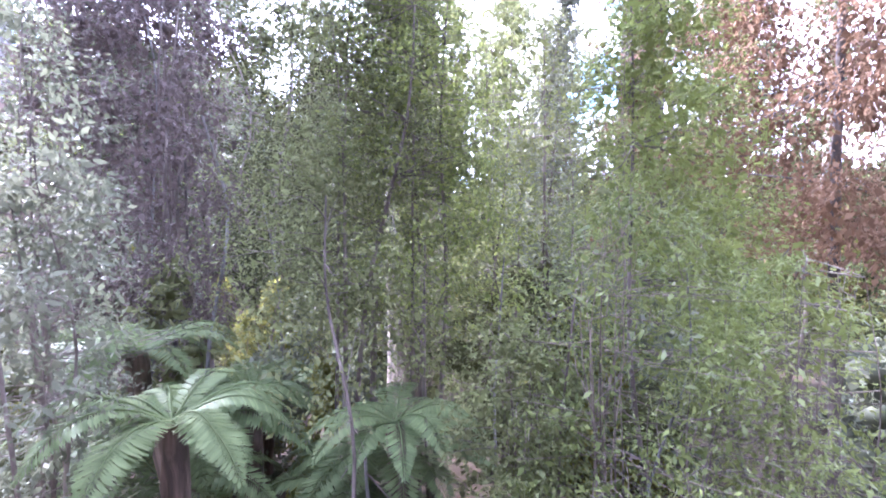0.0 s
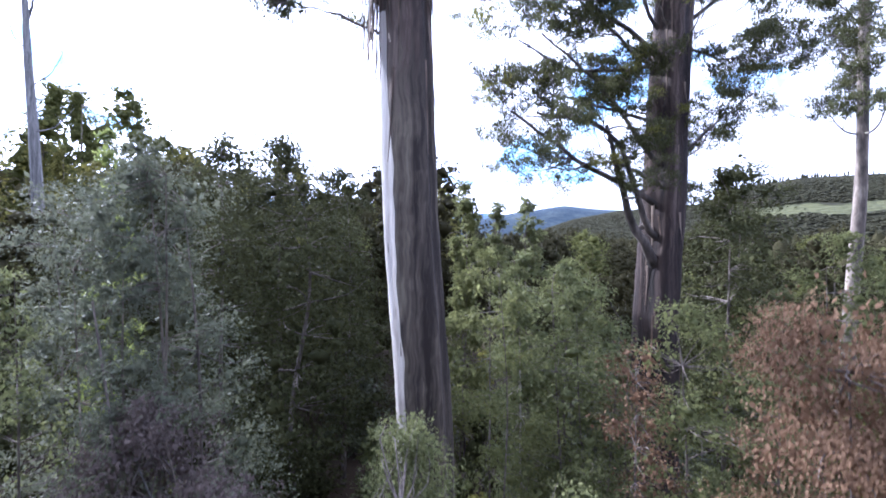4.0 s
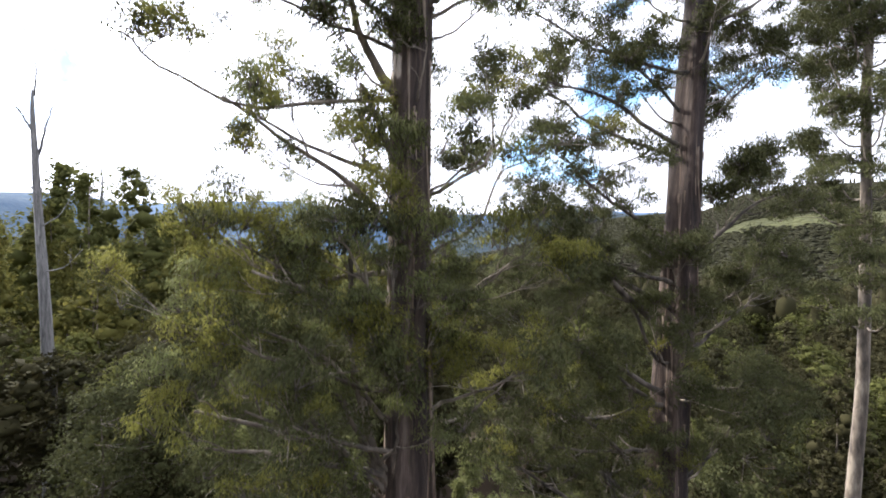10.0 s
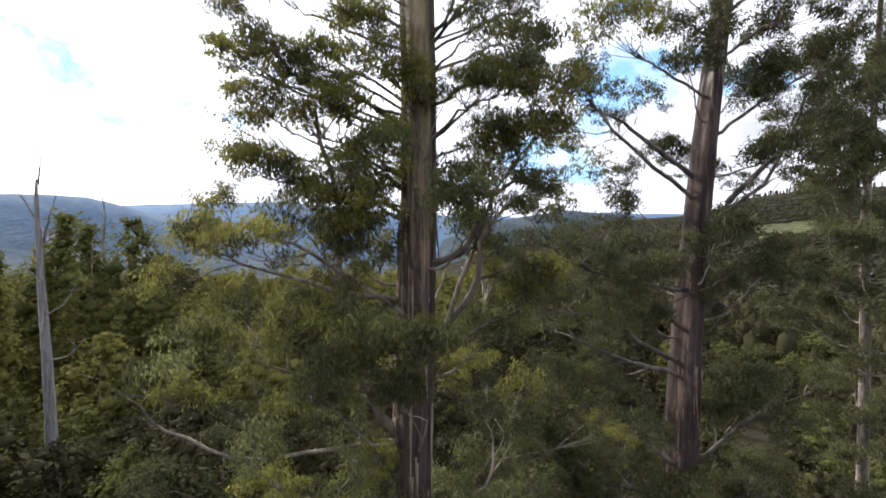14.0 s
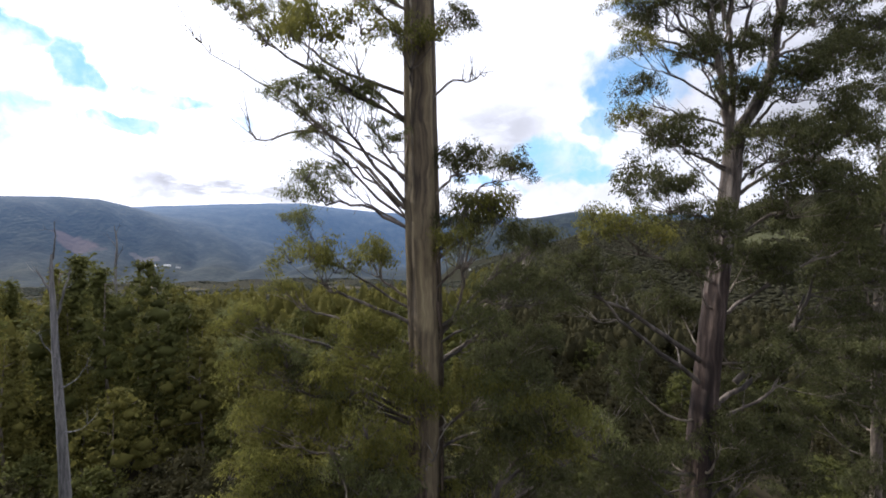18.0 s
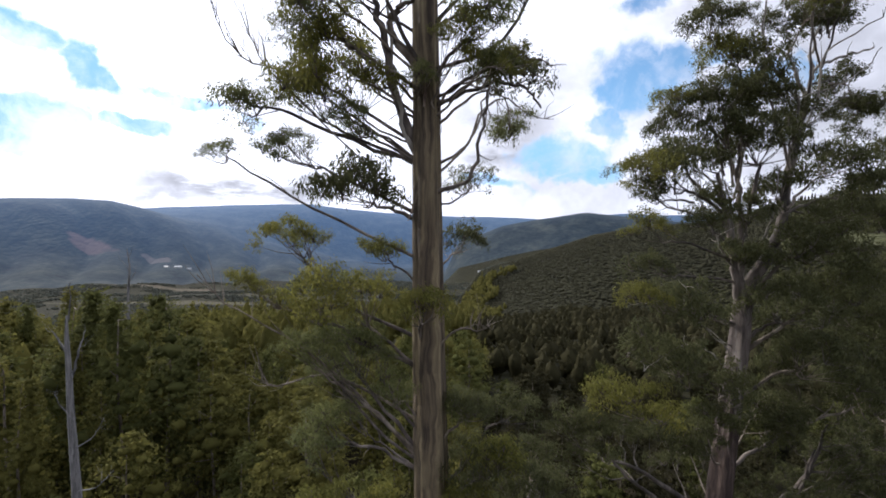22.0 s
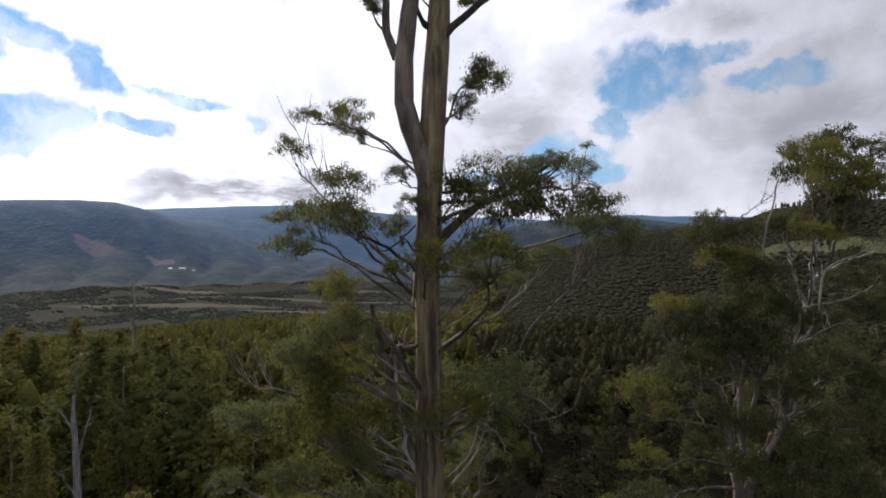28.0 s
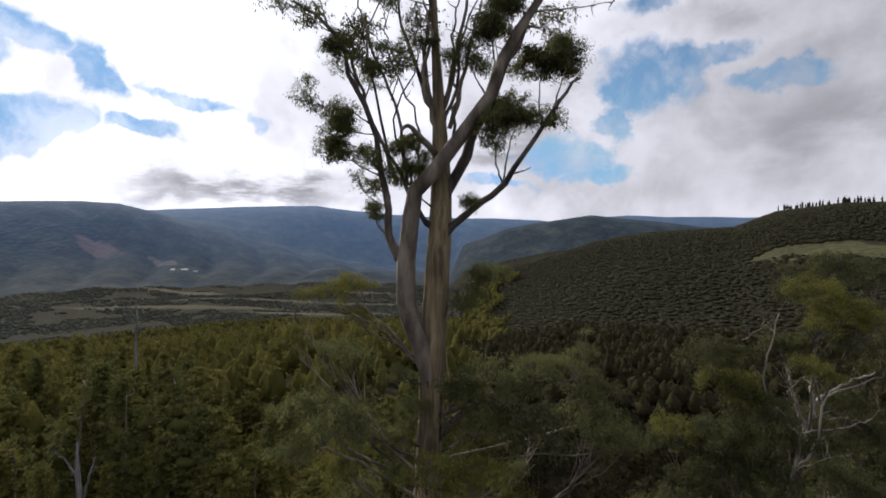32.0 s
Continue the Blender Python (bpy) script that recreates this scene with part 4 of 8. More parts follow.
    # dark bark on top limbs imitates their silhouette against the bright sky
    limb(tree, [(-2.1, 12.8, 67.4), (-2.4, 12.6, 68.0), (-2.3, 12.6, 68.7), (-2.5, 12.5, 69.7), (-2.8, 12.4, 71.1), (-3.4, 12.3, 72.6), (-3.8, 12.3, 73.6), (-4.8, 12.1, 74.3)], 0.13, 3, 0.6, GUM_THIN, reach=.8, material=DARK_LIMB, dim=0.15)
    limb(tree, [(-1.0, 13.2, 68.2), (-1.7, 12.7, 68.8), (-2.0, 12.7, 69.9), (-2.4, 12.7, 70.5), (-2.7, 12.7, 71.8), (-2.9, 12.6, 73.6), (-2.3, 12.7, 75.2)], 0.07, 4, 0.6, GUM_THIN, reach=.8, material=DARK_LIMB, dim=0.15)
    limb(tree, [(-1.0, 13.2, 68.2), (-1.5, 12.9, 68.7), (-1.8, 12.8, 70.1), (-2.3, 12.8, 71.2), (-1.6, 12.9, 72.8), (-1.8, 12.9, 74.3)], 0.05, 3, 0.5, GUM_THIN, reach=.7, material=DARK_LIMB, dim=0.15)
    limb(tree, [(-1.0, 13.2, 67.9), (-0.1, 13.1, 68.8), (0.6, 13.1, 69.3), (1.3, 13.0, 70.2), (1.9, 13.1, 71.1), (2.5, 13.0, 72.0), (2.9, 13.0, 72.4)], 0.12, 1, 0.2, None, reach=.9, material=DARK_LIMB, dim=0.15)
    limb(tree, [(0.8, 13.1, 69.5), (0.6, 13.1, 70.4), (0.9, 13.1, 71.3)], 0.03, 12, 0.46, GUM, reach=.85, size=(.34, .5), dim=0.15)
    limb(tree, [(0.8, 13.1, 69.5), (1.0, 13.1, 70.6), (1.2, 13.1, 71.3)], 0.03, 8, 0.42, GUM, reach=.85, size=(.3, .45), dim=0.15)
    limb(tree, [(1.9, 13.1, 71.1), (1.8, 13.1, 72.1), (2.0, 13.1, 72.9)], 0.03, 9, 0.45, GUM, reach=.8, size=(.34, .5), dim=0.15)
    limb(tree, [(2.2, 13.1, 71.6), (2.4, 13.1, 72.3), (2.6, 13.1, 72.9)], 0.03, 13, 0.5, GUM, reach=.85, size=(.34, .52), dim=0.15)
    limb(tree, [(1.0, 13.1, 69.8), (1.4, 13.1, 69.9), (1.6, 13.1, 70.0)], 0.03, 0, 0.2, None, material=DARK_LIMB, dim=0.15)
    limb(tree, [(-1.0, 13.2, 68.9), (-0.3, 13.1, 70.2), (0.2, 13.1, 71.3), (0.9, 13.1, 72.9), (1.5, 13.1, 73.9), (2.0, 13.2, 75.0)], 0.17, 4, 0.8, GUM_THIN, reach=.75, material=DARK_LIMB, dim=0.15)
    limb(tree, [(1.7, 13.1, 74.3), (2.7, 13.2, 74.4), (3.9, 13.3, 74.6)], 0.03, 1, 0.4, None, dim=0.15)
    limb(tree, [(-1.0, 13.2, 71.4), (-0.7, 13.2, 72.4), (-0.4, 13.2, 73.8), (0.0, 13.2, 76.2)], 0.1, 6, 1.1, GUM, reach=.6, material=DARK_LIMB, dim=0.15)
    limb(tree, [(-1.0, 13.2, 70.7), (-0.5, 13.0, 72.3), (-0.3, 13.0, 73.7), (0.3, 13.1, 75.1)], 0.06, 3, 0.6, GUM_THIN, reach=.7, material=DARK_LIMB, dim=0.15)
    limb(tree, [(0.3, 12.9, 72.0), (0.0, 12.8, 72.5), (-0.1, 12.8, 72.9)], 0.03, 9, 0.42, GUM, reach=.7, size=(.3, .45), dim=0.15)
    limb(tree, [(0.6, 13.0, 72.7), (0.5, 13.0, 73.4), (0.4, 13.0, 73.7)], 0.03, 8, 0.42, GUM, reach=.7, size=(.3, .45), dim=0.15)
    limb(tree, [(1.0, 13.0, 73.4), (1.0, 13.0, 73.8), (1.1, 13.0, 74.1)], 0.03, 7, 0.4, GUM, reach=.7, size=(.3, .45), dim=0.15)
    limb(tree, [(-1.0, 13.2, 71.2), (-1.4, 13.2, 72.6), (-1.3, 13.2, 74.5), (-1.4, 13.2, 76.7)], 0.09, 8, 1.1, GUM, reach=.6, material=DARK_LIMB, dim=0.15)
    limb(tree, [(-1.0, 13.2, 71.0), (-2.0, 13.5, 74.0), (-2.5, 13.5, 76.2)], 0.07, 8, 1.1, GUM, reach=.6, material=DARK_LIMB, dim=0.15)
    limb(tree, [(-1.0, 13.2, 70.1), (-1.1, 13.0, 70.4), (-1.5, 12.7, 70.8), (-1.8, 12.6, 71.1), (-2.0, 12.5, 70.9)], 0.13, 0, 0.2, None, material=LIMB_BARK, dim=0.15)
    limb(tree, [(-3.0, 12.4, 71.7), (-3.5, 12.3, 73.0), (-3.6, 12.3, 73.1)], 0.025, 8, 0.38, GUM, reach=.85, size=(.28, .42), dim=0.15)
    limb(tree, [(-3.0, 12.4, 71.6), (-2.8, 12.4, 72.2), (-2.7, 12.4, 72.5)], 0.03, 11, 0.5, GUM, reach=.7, size=(.3, .45), dim=0.15)
    limb(tree, [(-2.8, 12.4, 71.1), (-3.3, 12.3, 71.4), (-3.5, 12.3, 71.3)], 0.025, 9, 0.45, GUM, reach=.7, size=(.28, .42), dim=0.15)
    limb(tree, [(-2.7, 12.4, 70.8), (-3.4, 12.3, 70.9), (-3.7, 12.3, 71.0)], 0.02, 5, 0.3, GUM, reach=.8, size=(.25, .38), dim=0.15)
    limb(tree, [(-2.5, 12.5, 69.7), (-3.0, 12.3, 69.9), (-3.4, 12.3, 70.2)], 0.03, 10, 0.38, GUM, reach=.8, size=(.3, .42), dim=0.15)
    limb(tree, [(-2.3, 12.6, 69.1), (-2.4, 12.5, 69.5), (-2.4, 12.5, 69.7)], 0.025, 6, 0.3, GUM, reach=.7, size=(.28, .4), dim=0.15)
    limb(tree, [(-2.3, 12.6, 68.8), (-2.8, 12.3, 69.1), (-3.0, 12.3, 69.3)], 0.02, 6, 0.36, GUM_THIN, reach=.7, size=(.25, .4), dim=0.15)
    limb(tree, [(-1.9, 12.7, 69.9), (-1.9, 12.6, 70.4), (-1.8, 12.6, 70.6)], 0.03, 7, 0.3, GUM, reach=.7, size=(.25, .38), dim=0.15)
    limb(tree, [(-1.0, 13.2, 68.7), (-1.6, 12.7, 69.3), (-1.6, 12.7, 69.8), (-1.5, 12.7, 70.0)], 0.03, 6, 0.28, GUM, reach=.7, size=(.25, .38), dim=0.15)
    limb(tree, [(-2.3, 12.7, 71.8), (-1.9, 12.7, 72.9), (-1.7, 12.7, 73.2)], 0.02, 7, 0.4, GUM_THIN, reach=.7, size=(.25, .4), dim=0.15)
    limb(tree, [(-2.2, 12.7, 67.9), (-2.6, 12.6, 68.3), (-2.7, 12.5, 68.6)], 0.05, 4, 0.25, GUM, reach=.8, size=(.22, .34), dim=0.15)
    limb(tree, [(-1.1, 13.2, 65.4), (-0.7, 13.2, 65.8), (-0.4, 13.1, 66.6), (0.1, 13.0, 66.8)], 0.05, 8, 0.32, GUM, reach=.8, size=(.28, .42), dim=0.15)
    limb(tree, [(0.2, 13.1, 68.9), (-0.0, 13.0, 69.0), (-0.1, 13.0, 69.0)], 0.02, 4, 0.15, GUM, reach=.8, size=(.2, .3), dim=0.15)
    pad(tree, [(-1.1, 13.2, 46.5), (-3.1, 12.9, 48.5), (-4.9, 12.6, 50.3)], 0.61, 0.32, GUM, 0.060)
    pad(tree, [(-1.1, 13.2, 46.5), (-2.8, 13.1, 48.6), (-3.6, 13.0, 50.4)], 1.02, 0.43, GUM, 0.070)
    pad(tree, [(-1.1, 13.2, 46.8), (-2.2, 12.9, 48.7), (-2.6, 12.6, 50.0)], 0.57, 0.48, GUM, 0.050)
    pad(tree, [(-1.1, 13.2, 46.2), (-3.2, 13.2, 48.1), (-4.3, 13.2, 49.9)], 0.70, 0.33, GUM, 0.050)
    pad(tree, [(-1.1, 13.2, 46.5), (-2.9, 13.3, 48.0), (-4.2, 13.4, 49.2)], 0.71, 0.34, GUM, 0.050)
    pad(tree, [(-1.1, 13.2, 47.6), (-1.8, 12.9, 48.4), (-2.1, 12.6, 49.1)], 0.57, 0.41, GUM, 0.040)
    pad(tree, [(-1.1, 13.2, 46.2), (-3.0, 13.1, 47.1), (-4.3, 13.0, 47.7)], 0.69, 0.49, GUM, 0.060)
    pad(tree, [(-1.1, 13.2, 46.2), (-2.7, 13.3, 47.1), (-3.6, 13.4, 48.1)], 0.47, 0.37, GUM, 0.040)
    pad(tree, [(-1.0, 13.2, 43.9), (-3.6, 13.5, 45.3), (-5.0, 14.0, 46.8)], 0.57, 0.32, GUM, 0.040)
    pad(tree, [(-1.0, 13.2, 43.5), (-3.3, 12.9, 44.5), (-4.2, 12.6, 45.8)], 0.89, 0.54, GUM_OLIVE, 0.060)
    pad(tree, [(-1.1, 13.2, 44.2), (-2.2, 13.0, 44.9), (-2.5, 12.8, 45.8)], 0.74, 0.49, GUM_OLIVE, 0.050)
    pad(tree, [(-1.0, 13.2, 42.9), (-3.8, 12.9, 43.9), (-5.0, 12.6, 44.9)], 0.51, 0.38, GUM_OLIVE, 0.050)
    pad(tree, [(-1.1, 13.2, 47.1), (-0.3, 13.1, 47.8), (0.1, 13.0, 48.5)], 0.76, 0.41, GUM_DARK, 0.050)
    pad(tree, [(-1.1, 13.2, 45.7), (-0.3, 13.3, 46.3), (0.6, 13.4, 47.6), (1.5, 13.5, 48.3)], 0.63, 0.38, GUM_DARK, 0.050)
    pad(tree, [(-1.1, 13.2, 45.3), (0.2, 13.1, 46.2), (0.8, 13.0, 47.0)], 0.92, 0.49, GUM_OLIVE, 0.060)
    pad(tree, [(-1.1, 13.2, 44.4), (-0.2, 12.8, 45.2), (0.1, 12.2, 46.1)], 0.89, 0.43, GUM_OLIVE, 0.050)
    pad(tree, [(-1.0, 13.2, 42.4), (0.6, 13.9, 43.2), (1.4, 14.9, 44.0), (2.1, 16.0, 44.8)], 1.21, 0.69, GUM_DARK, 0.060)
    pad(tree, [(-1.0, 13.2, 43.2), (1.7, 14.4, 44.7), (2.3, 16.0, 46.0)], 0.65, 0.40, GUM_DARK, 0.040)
    pad(tree, [(-1.0, 13.2, 41.2), (-4.0, 12.7, 42.7), (-5.8, 12.0, 44.0)], 0.61, 0.30, GUM_OLIVE, 0.050)
    pad(tree, [(-1.0, 13.2, 40.6), (-4.0, 12.7, 41.7), (-5.5, 12.0, 42.8)], 0.94, 0.45, GUM_OLIVE, 0.060)
    pad(tree, [(-1.0, 13.2, 41.6), (-2.3, 12.8, 42.7), (-2.7, 12.3, 43.7)], 0.93, 0.47, GUM_OLIVE, 0.050)
    pad(tree, [(-1.0, 13.2, 40.6), (-2.6, 12.7, 41.7), (-3.2, 12.0, 42.7)], 1.03, 0.45, GUM_OLIVE, 0.050)
    pad(tree, [(-1.0, 13.2, 39.4), (-4.0, 12.6, 40.5), (-5.1, 11.8, 41.7)], 0.89, 0.45, GUM_OLIVE, 0.050)
    pad(tree, [(-1.0, 13.2, 38.6), (-4.0, 12.6, 39.2), (-5.4, 11.8, 40.0)], 1.01, 0.45, GUM_OLIVE, 0.050)
    pad(tree, [(-1.0, 13.2, 41.2), (0.4, 13.3, 42.1), (1.4, 13.4, 42.8)], 1.02, 0.44, GUM_DARK, 0.050)
    pad(tree, [(-1.0, 13.2, 40.6), (-1.1, 12.6, 41.6), (-1.5, 11.9, 42.8)], 0.68, 0.39, GUM_OLIVE, 0.040)
    pad(tree, [(-1.0, 13.2, 39.9), (0.6, 13.4, 40.5), (1.4, 13.6, 41.1)], 1.13, 0.55, GUM_DARK, 0.050)
    pad(tree, [(-1.0, 13.2, 38.9), (-2.8, 12.7, 40.1), (-3.2, 12.0, 41.4)], 1.00, 0.55, GUM_OLIVE, 0.050)
    pad(tree, [(-1.0, 13.2, 38.6), (-1.8, 12.7, 39.5), (-1.9, 12.1, 40.6)], 0.76, 0.46, GUM_OLIVE, 0.040)
    bare_limb(tree, [(-1.1, 13.2, 47.6), (-3.5, 13.1, 49.0), (-4.7, 12.9, 49.1), (-5.7, 12.8, 48.9), (-5.9, 12.6, 49.5)], 0.050)
    bare_limb(tree, [(-1.1, 13.2, 46.2), (-3.5, 13.1, 48.9), (-5.5, 12.9, 50.4), (-6.9, 12.8, 51.2), (-7.7, 12.6, 52.1)], 0.040)
    bare_limb(tree, [(-1.2, 13.2, 49.7), (-0.3, 13.1, 50.5), (0.3, 13.0, 50.5), (0.7, 12.8, 50.7)], 0.040)
    pad(tree, [(-1.0, 13.2, 41.3), (-3.3, 13.0, 42.8), (-5.1, 12.8, 43.4), (-6.3, 12.6, 44.1)], 0.48, 0.29, GUM, 0.050)
    pad(tree, [(-1.0, 13.2, 40.7), (-3.9, 12.9, 41.8), (-6.4, 12.6, 43.0)], 0.45, 0.35, GUM, 0.050)
    pad(tree, [(-1.0, 13.2, 41.0), (-3.5, 12.9, 42.1), (-5.1, 12.4, 43.1)], 0.66, 0.47, GUM, 0.050)
    pad(tree, [(-1.0, 13.2, 40.8), (-2.9, 13.0, 41.8), (-4.2, 12.8, 42.7)], 0.68, 0.36, GUM, 0.050)
    pad(tree, [(-1.0, 13.2, 41.3), (-1.8, 12.8, 42.4), (-2.3, 12.3, 43.5)], 0.81, 0.40, GUM_OLIVE, 0.050)
    pad(tree, [(-1.0, 13.2, 39.7), (-2.6, 12.9, 40.8), (-3.6, 12.6, 42.1)], 0.73, 0.41, GUM, 0.050)
    pad(tree, [(-1.0, 13.2, 39.0), (-3.9, 12.9, 39.9), (-5.6, 12.4, 41.2)], 0.72, 0.47, GUM_OLIVE, 0.050)
    pad(tree, [(-1.0, 13.2, 39.4), (-3.1, 12.9, 40.4), (-4.4, 12.6, 41.4)], 0.83, 0.48, GUM_OLIVE, 0.050)
    pad(tree, [(-1.0, 13.2, 40.3), (-1.1, 12.7, 41.2), (-1.2, 12.1, 42.0)], 0.92, 0.58, GUM_OLIVE, 0.050)
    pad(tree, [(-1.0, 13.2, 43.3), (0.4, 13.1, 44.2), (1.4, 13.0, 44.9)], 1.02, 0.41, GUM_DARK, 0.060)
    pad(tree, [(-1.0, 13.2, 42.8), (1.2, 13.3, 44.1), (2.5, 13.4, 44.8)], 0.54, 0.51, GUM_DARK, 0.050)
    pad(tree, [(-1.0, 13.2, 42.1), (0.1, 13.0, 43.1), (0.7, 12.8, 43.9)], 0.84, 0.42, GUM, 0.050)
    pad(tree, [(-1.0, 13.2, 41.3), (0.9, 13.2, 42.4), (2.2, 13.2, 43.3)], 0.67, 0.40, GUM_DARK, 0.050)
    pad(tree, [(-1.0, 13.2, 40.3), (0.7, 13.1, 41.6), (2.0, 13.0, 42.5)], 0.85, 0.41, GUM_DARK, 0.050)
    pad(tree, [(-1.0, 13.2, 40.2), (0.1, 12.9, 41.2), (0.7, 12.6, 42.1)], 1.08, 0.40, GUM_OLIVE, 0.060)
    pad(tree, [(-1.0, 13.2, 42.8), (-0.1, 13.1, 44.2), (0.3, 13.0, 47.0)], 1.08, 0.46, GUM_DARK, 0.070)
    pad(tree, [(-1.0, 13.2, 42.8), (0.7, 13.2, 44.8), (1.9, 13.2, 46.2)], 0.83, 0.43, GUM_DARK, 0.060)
    pad(tree, [(-1.0, 13.2, 38.4), (-3.2, 12.8, 39.1), (-4.6, 12.2, 39.8)], 0.93, 0.52, GUM_OLIVE, 0.050)
    pad(tree, [(-1.0, 13.2, 38.0), (-2.4, 12.9, 38.9), (-3.0, 12.4, 40.1)], 0.88, 0.50, GUM, 0.050)
    pad(tree, [(-1.0, 13.2, 36.7), (0.8, 13.3, 37.7), (1.3, 13.4, 40.0)], 0.95, 0.58, GUM_DARK, 0.050)
    stem(tree, [(-1.0, 13.2, 36.9), (0.4, 13.2, 37.6), (0.9, 13.2, 38.6), (1.4, 13.2, 39.2), (2.5, 13.2, 39.7)], 0.10, DARK_LIMB)
    stem(tree, [(-1.0, 13.2, 38.4), (-1.0, 12.9, 39.4), (-0.7, 12.6, 40.1), (-0.4, 12.2, 41.2)], 0.03, PALE_BARK)
    pad(tree, [(-1.2, 13.2, 52.4), (-3.5, 13.0, 53.5), (-5.4, 12.9, 54.5), (-6.6, 12.6, 55.3), (-7.0, 12.4, 55.6)], 0.50, 0.34, GUM, 0.050)
    pad(tree, [(-1.2, 13.2, 55.1), (-3.8, 13.1, 56.1), (-5.6, 13.1, 56.9), (-6.6, 13.0, 57.2)], 0.74, 0.54, GUM, 0.070)
    pad(tree, [(-1.2, 13.2, 55.1), (-3.8, 13.3, 56.3), (-5.0, 13.4, 57.7)], 0.98, 0.47, GUM, 0.060)
    pad(tree, [(-1.2, 13.2, 55.6), (-3.8, 13.2, 57.3), (-4.9, 13.2, 58.8)], 0.75, 0.67, GUM, 0.060)
    pad(tree, [(-1.2, 13.2, 56.3), (-3.0, 14.2, 57.7), (-3.9, 15.5, 59.2)], 0.88, 0.47, GUM, 0.050)
    pad(tree, [(-1.2, 13.2, 55.0), (-2.6, 12.9, 55.9), (-3.2, 12.5, 56.5)], 0.63, 0.47, GUM, 0.050)
    pad(tree, [(-1.2, 13.2, 53.7), (-3.7, 12.9, 54.9), (-5.1, 12.6, 55.8)], 0.80, 0.32, GUM, 0.060)
    pad(tree, [(-1.2, 13.2, 53.5), (-2.4, 12.9, 54.0), (-3.2, 12.5, 54.8)], 1.14, 0.60, GUM_DARK, 0.070)
    pad(tree, [(-1.2, 13.2, 50.1), (-3.6, 13.6, 51.1), (-4.8, 14.2, 52.1), (-5.9, 14.8, 53.4)], 1.12, 0.37, GUM_OLIVE, 0.060)
    pad(tree, [(-1.1, 13.2, 49.2), (-4.3, 12.5, 50.8), (-5.8, 11.6, 52.1)], 0.53, 0.38, GUM_OLIVE, 0.050)
    pad(tree, [(-1.1, 13.2, 49.2), (-3.7, 12.7, 50.6), (-4.3, 12.0, 51.8)], 1.06, 0.61, GUM_OLIVE, 0.060)
    pad(tree, [(-1.1, 13.2, 49.1), (-2.6, 12.9, 50.4), (-3.0, 12.5, 51.8)], 1.07, 0.57, GUM_OLIVE, 0.060)
    pad(tree, [(-1.1, 13.2, 49.2), (-1.4, 12.8, 50.5), (-1.2, 12.2, 51.6)], 0.89, 0.43, GUM_OLIVE, 0.050)
    pad(tree, [(-1.2, 13.2, 51.6), (-2.2, 13.1, 52.4), (-2.6, 13.0, 52.9)], 0.66, 0.30, GUM_OLIVE, 0.040)
    pad(tree, [(-1.2, 13.2, 53.8), (-0.3, 14.2, 54.4), (-0.0, 15.5, 55.1)], 0.98, 0.35, GUM_THIN, 0.040)
    pad(tree, [(-1.2, 13.2, 52.0), (-0.5, 14.1, 52.6), (-0.2, 15.2, 53.3)], 0.69, 0.46, GUM_DARK, 0.040)
    pad(tree, [(-1.2, 13.2, 55.0), (-0.1, 13.7, 55.8), (0.4, 14.4, 57.1), (1.2, 15.2, 57.6), (1.4, 16.0, 57.1)], 0.77, 0.73, GUM, 0.050)
    pad(tree, [(-1.2, 13.2, 56.8), (-0.2, 12.9, 57.4), (0.6, 12.5, 57.8)], 0.71, 0.60, GUM, 0.050)
    bare_limb(tree, [(-1.2, 13.2, 56.7), (0.3, 13.1, 57.6), (1.4, 13.0, 57.7), (2.0, 12.9, 57.5), (2.3, 12.8, 57.0)], 0.035)
    bare_limb(tree, [(-1.2, 13.2, 54.7), (0.1, 13.4, 56.0), (0.4, 13.6, 57.2), (1.1, 13.9, 57.3), (1.9, 14.2, 56.8), (2.6, 14.5, 56.8)], 0.040)
    pad(tree, [(-1.2, 13.2, 57.2), (-0.4, 12.5, 58.2), (0.4, 11.7, 59.0)], 0.98, 0.56, GUM, 0.070)
    pad(tree, [(-1.2, 13.2, 57.2), (-3.3, 12.7, 58.5), (-4.3, 12.0, 59.1)], 0.61, 0.45, GUM, 0.060)
    pad(tree, [(-1.2, 13.2, 56.7), (-1.4, 12.8, 57.1), (-1.3, 12.3, 57.5)], 0.50, 0.25, GUM, 0.030)
    bare_limb(tree, [(-1.2, 13.2, 55.1), (-4.8, 13.1, 57.6), (-6.3, 12.9, 58.2), (-6.9, 12.7, 58.9), (-7.2, 12.5, 59.8)], 0.040)
    bare_limb(tree, [(-1.2, 13.2, 53.7), (-5.1, 13.1, 57.3), (-5.9, 13.0, 58.2), (-6.3, 12.9, 59.1), (-6.7, 12.8, 60.0)], 0.030)
    pad(tree, [(-1.3, 13.2, 60.1), (-3.1, 12.9, 61.5), (-4.2, 12.5, 62.1), (-4.8, 12.0, 62.4)], 0.55, 0.36, GUM, 0.050)
    pad(tree, [(-1.3, 13.2, 61.2), (-2.7, 12.7, 62.4), (-3.4, 12.0, 63.2)], 0.85, 0.58, GUM, 0.060)
    pad(tree, [(-1.2, 13.2, 57.6), (-2.2, 12.6, 59.5), (-2.7, 11.8, 60.3), (-3.2, 11.0, 60.4)], 0.70, 0.53, GUM, 0.070)
    pad(tree, [(-1.2, 13.2, 57.5), (-3.4, 12.3, 59.3), (-4.4, 11.2, 59.7)], 0.57, 0.40, GUM, 0.050)
    pad(tree, [(-1.3, 13.2, 59.7), (-0.1, 12.9, 60.9), (0.3, 12.5, 61.5)], 0.57, 0.24, GUM, 0.040)
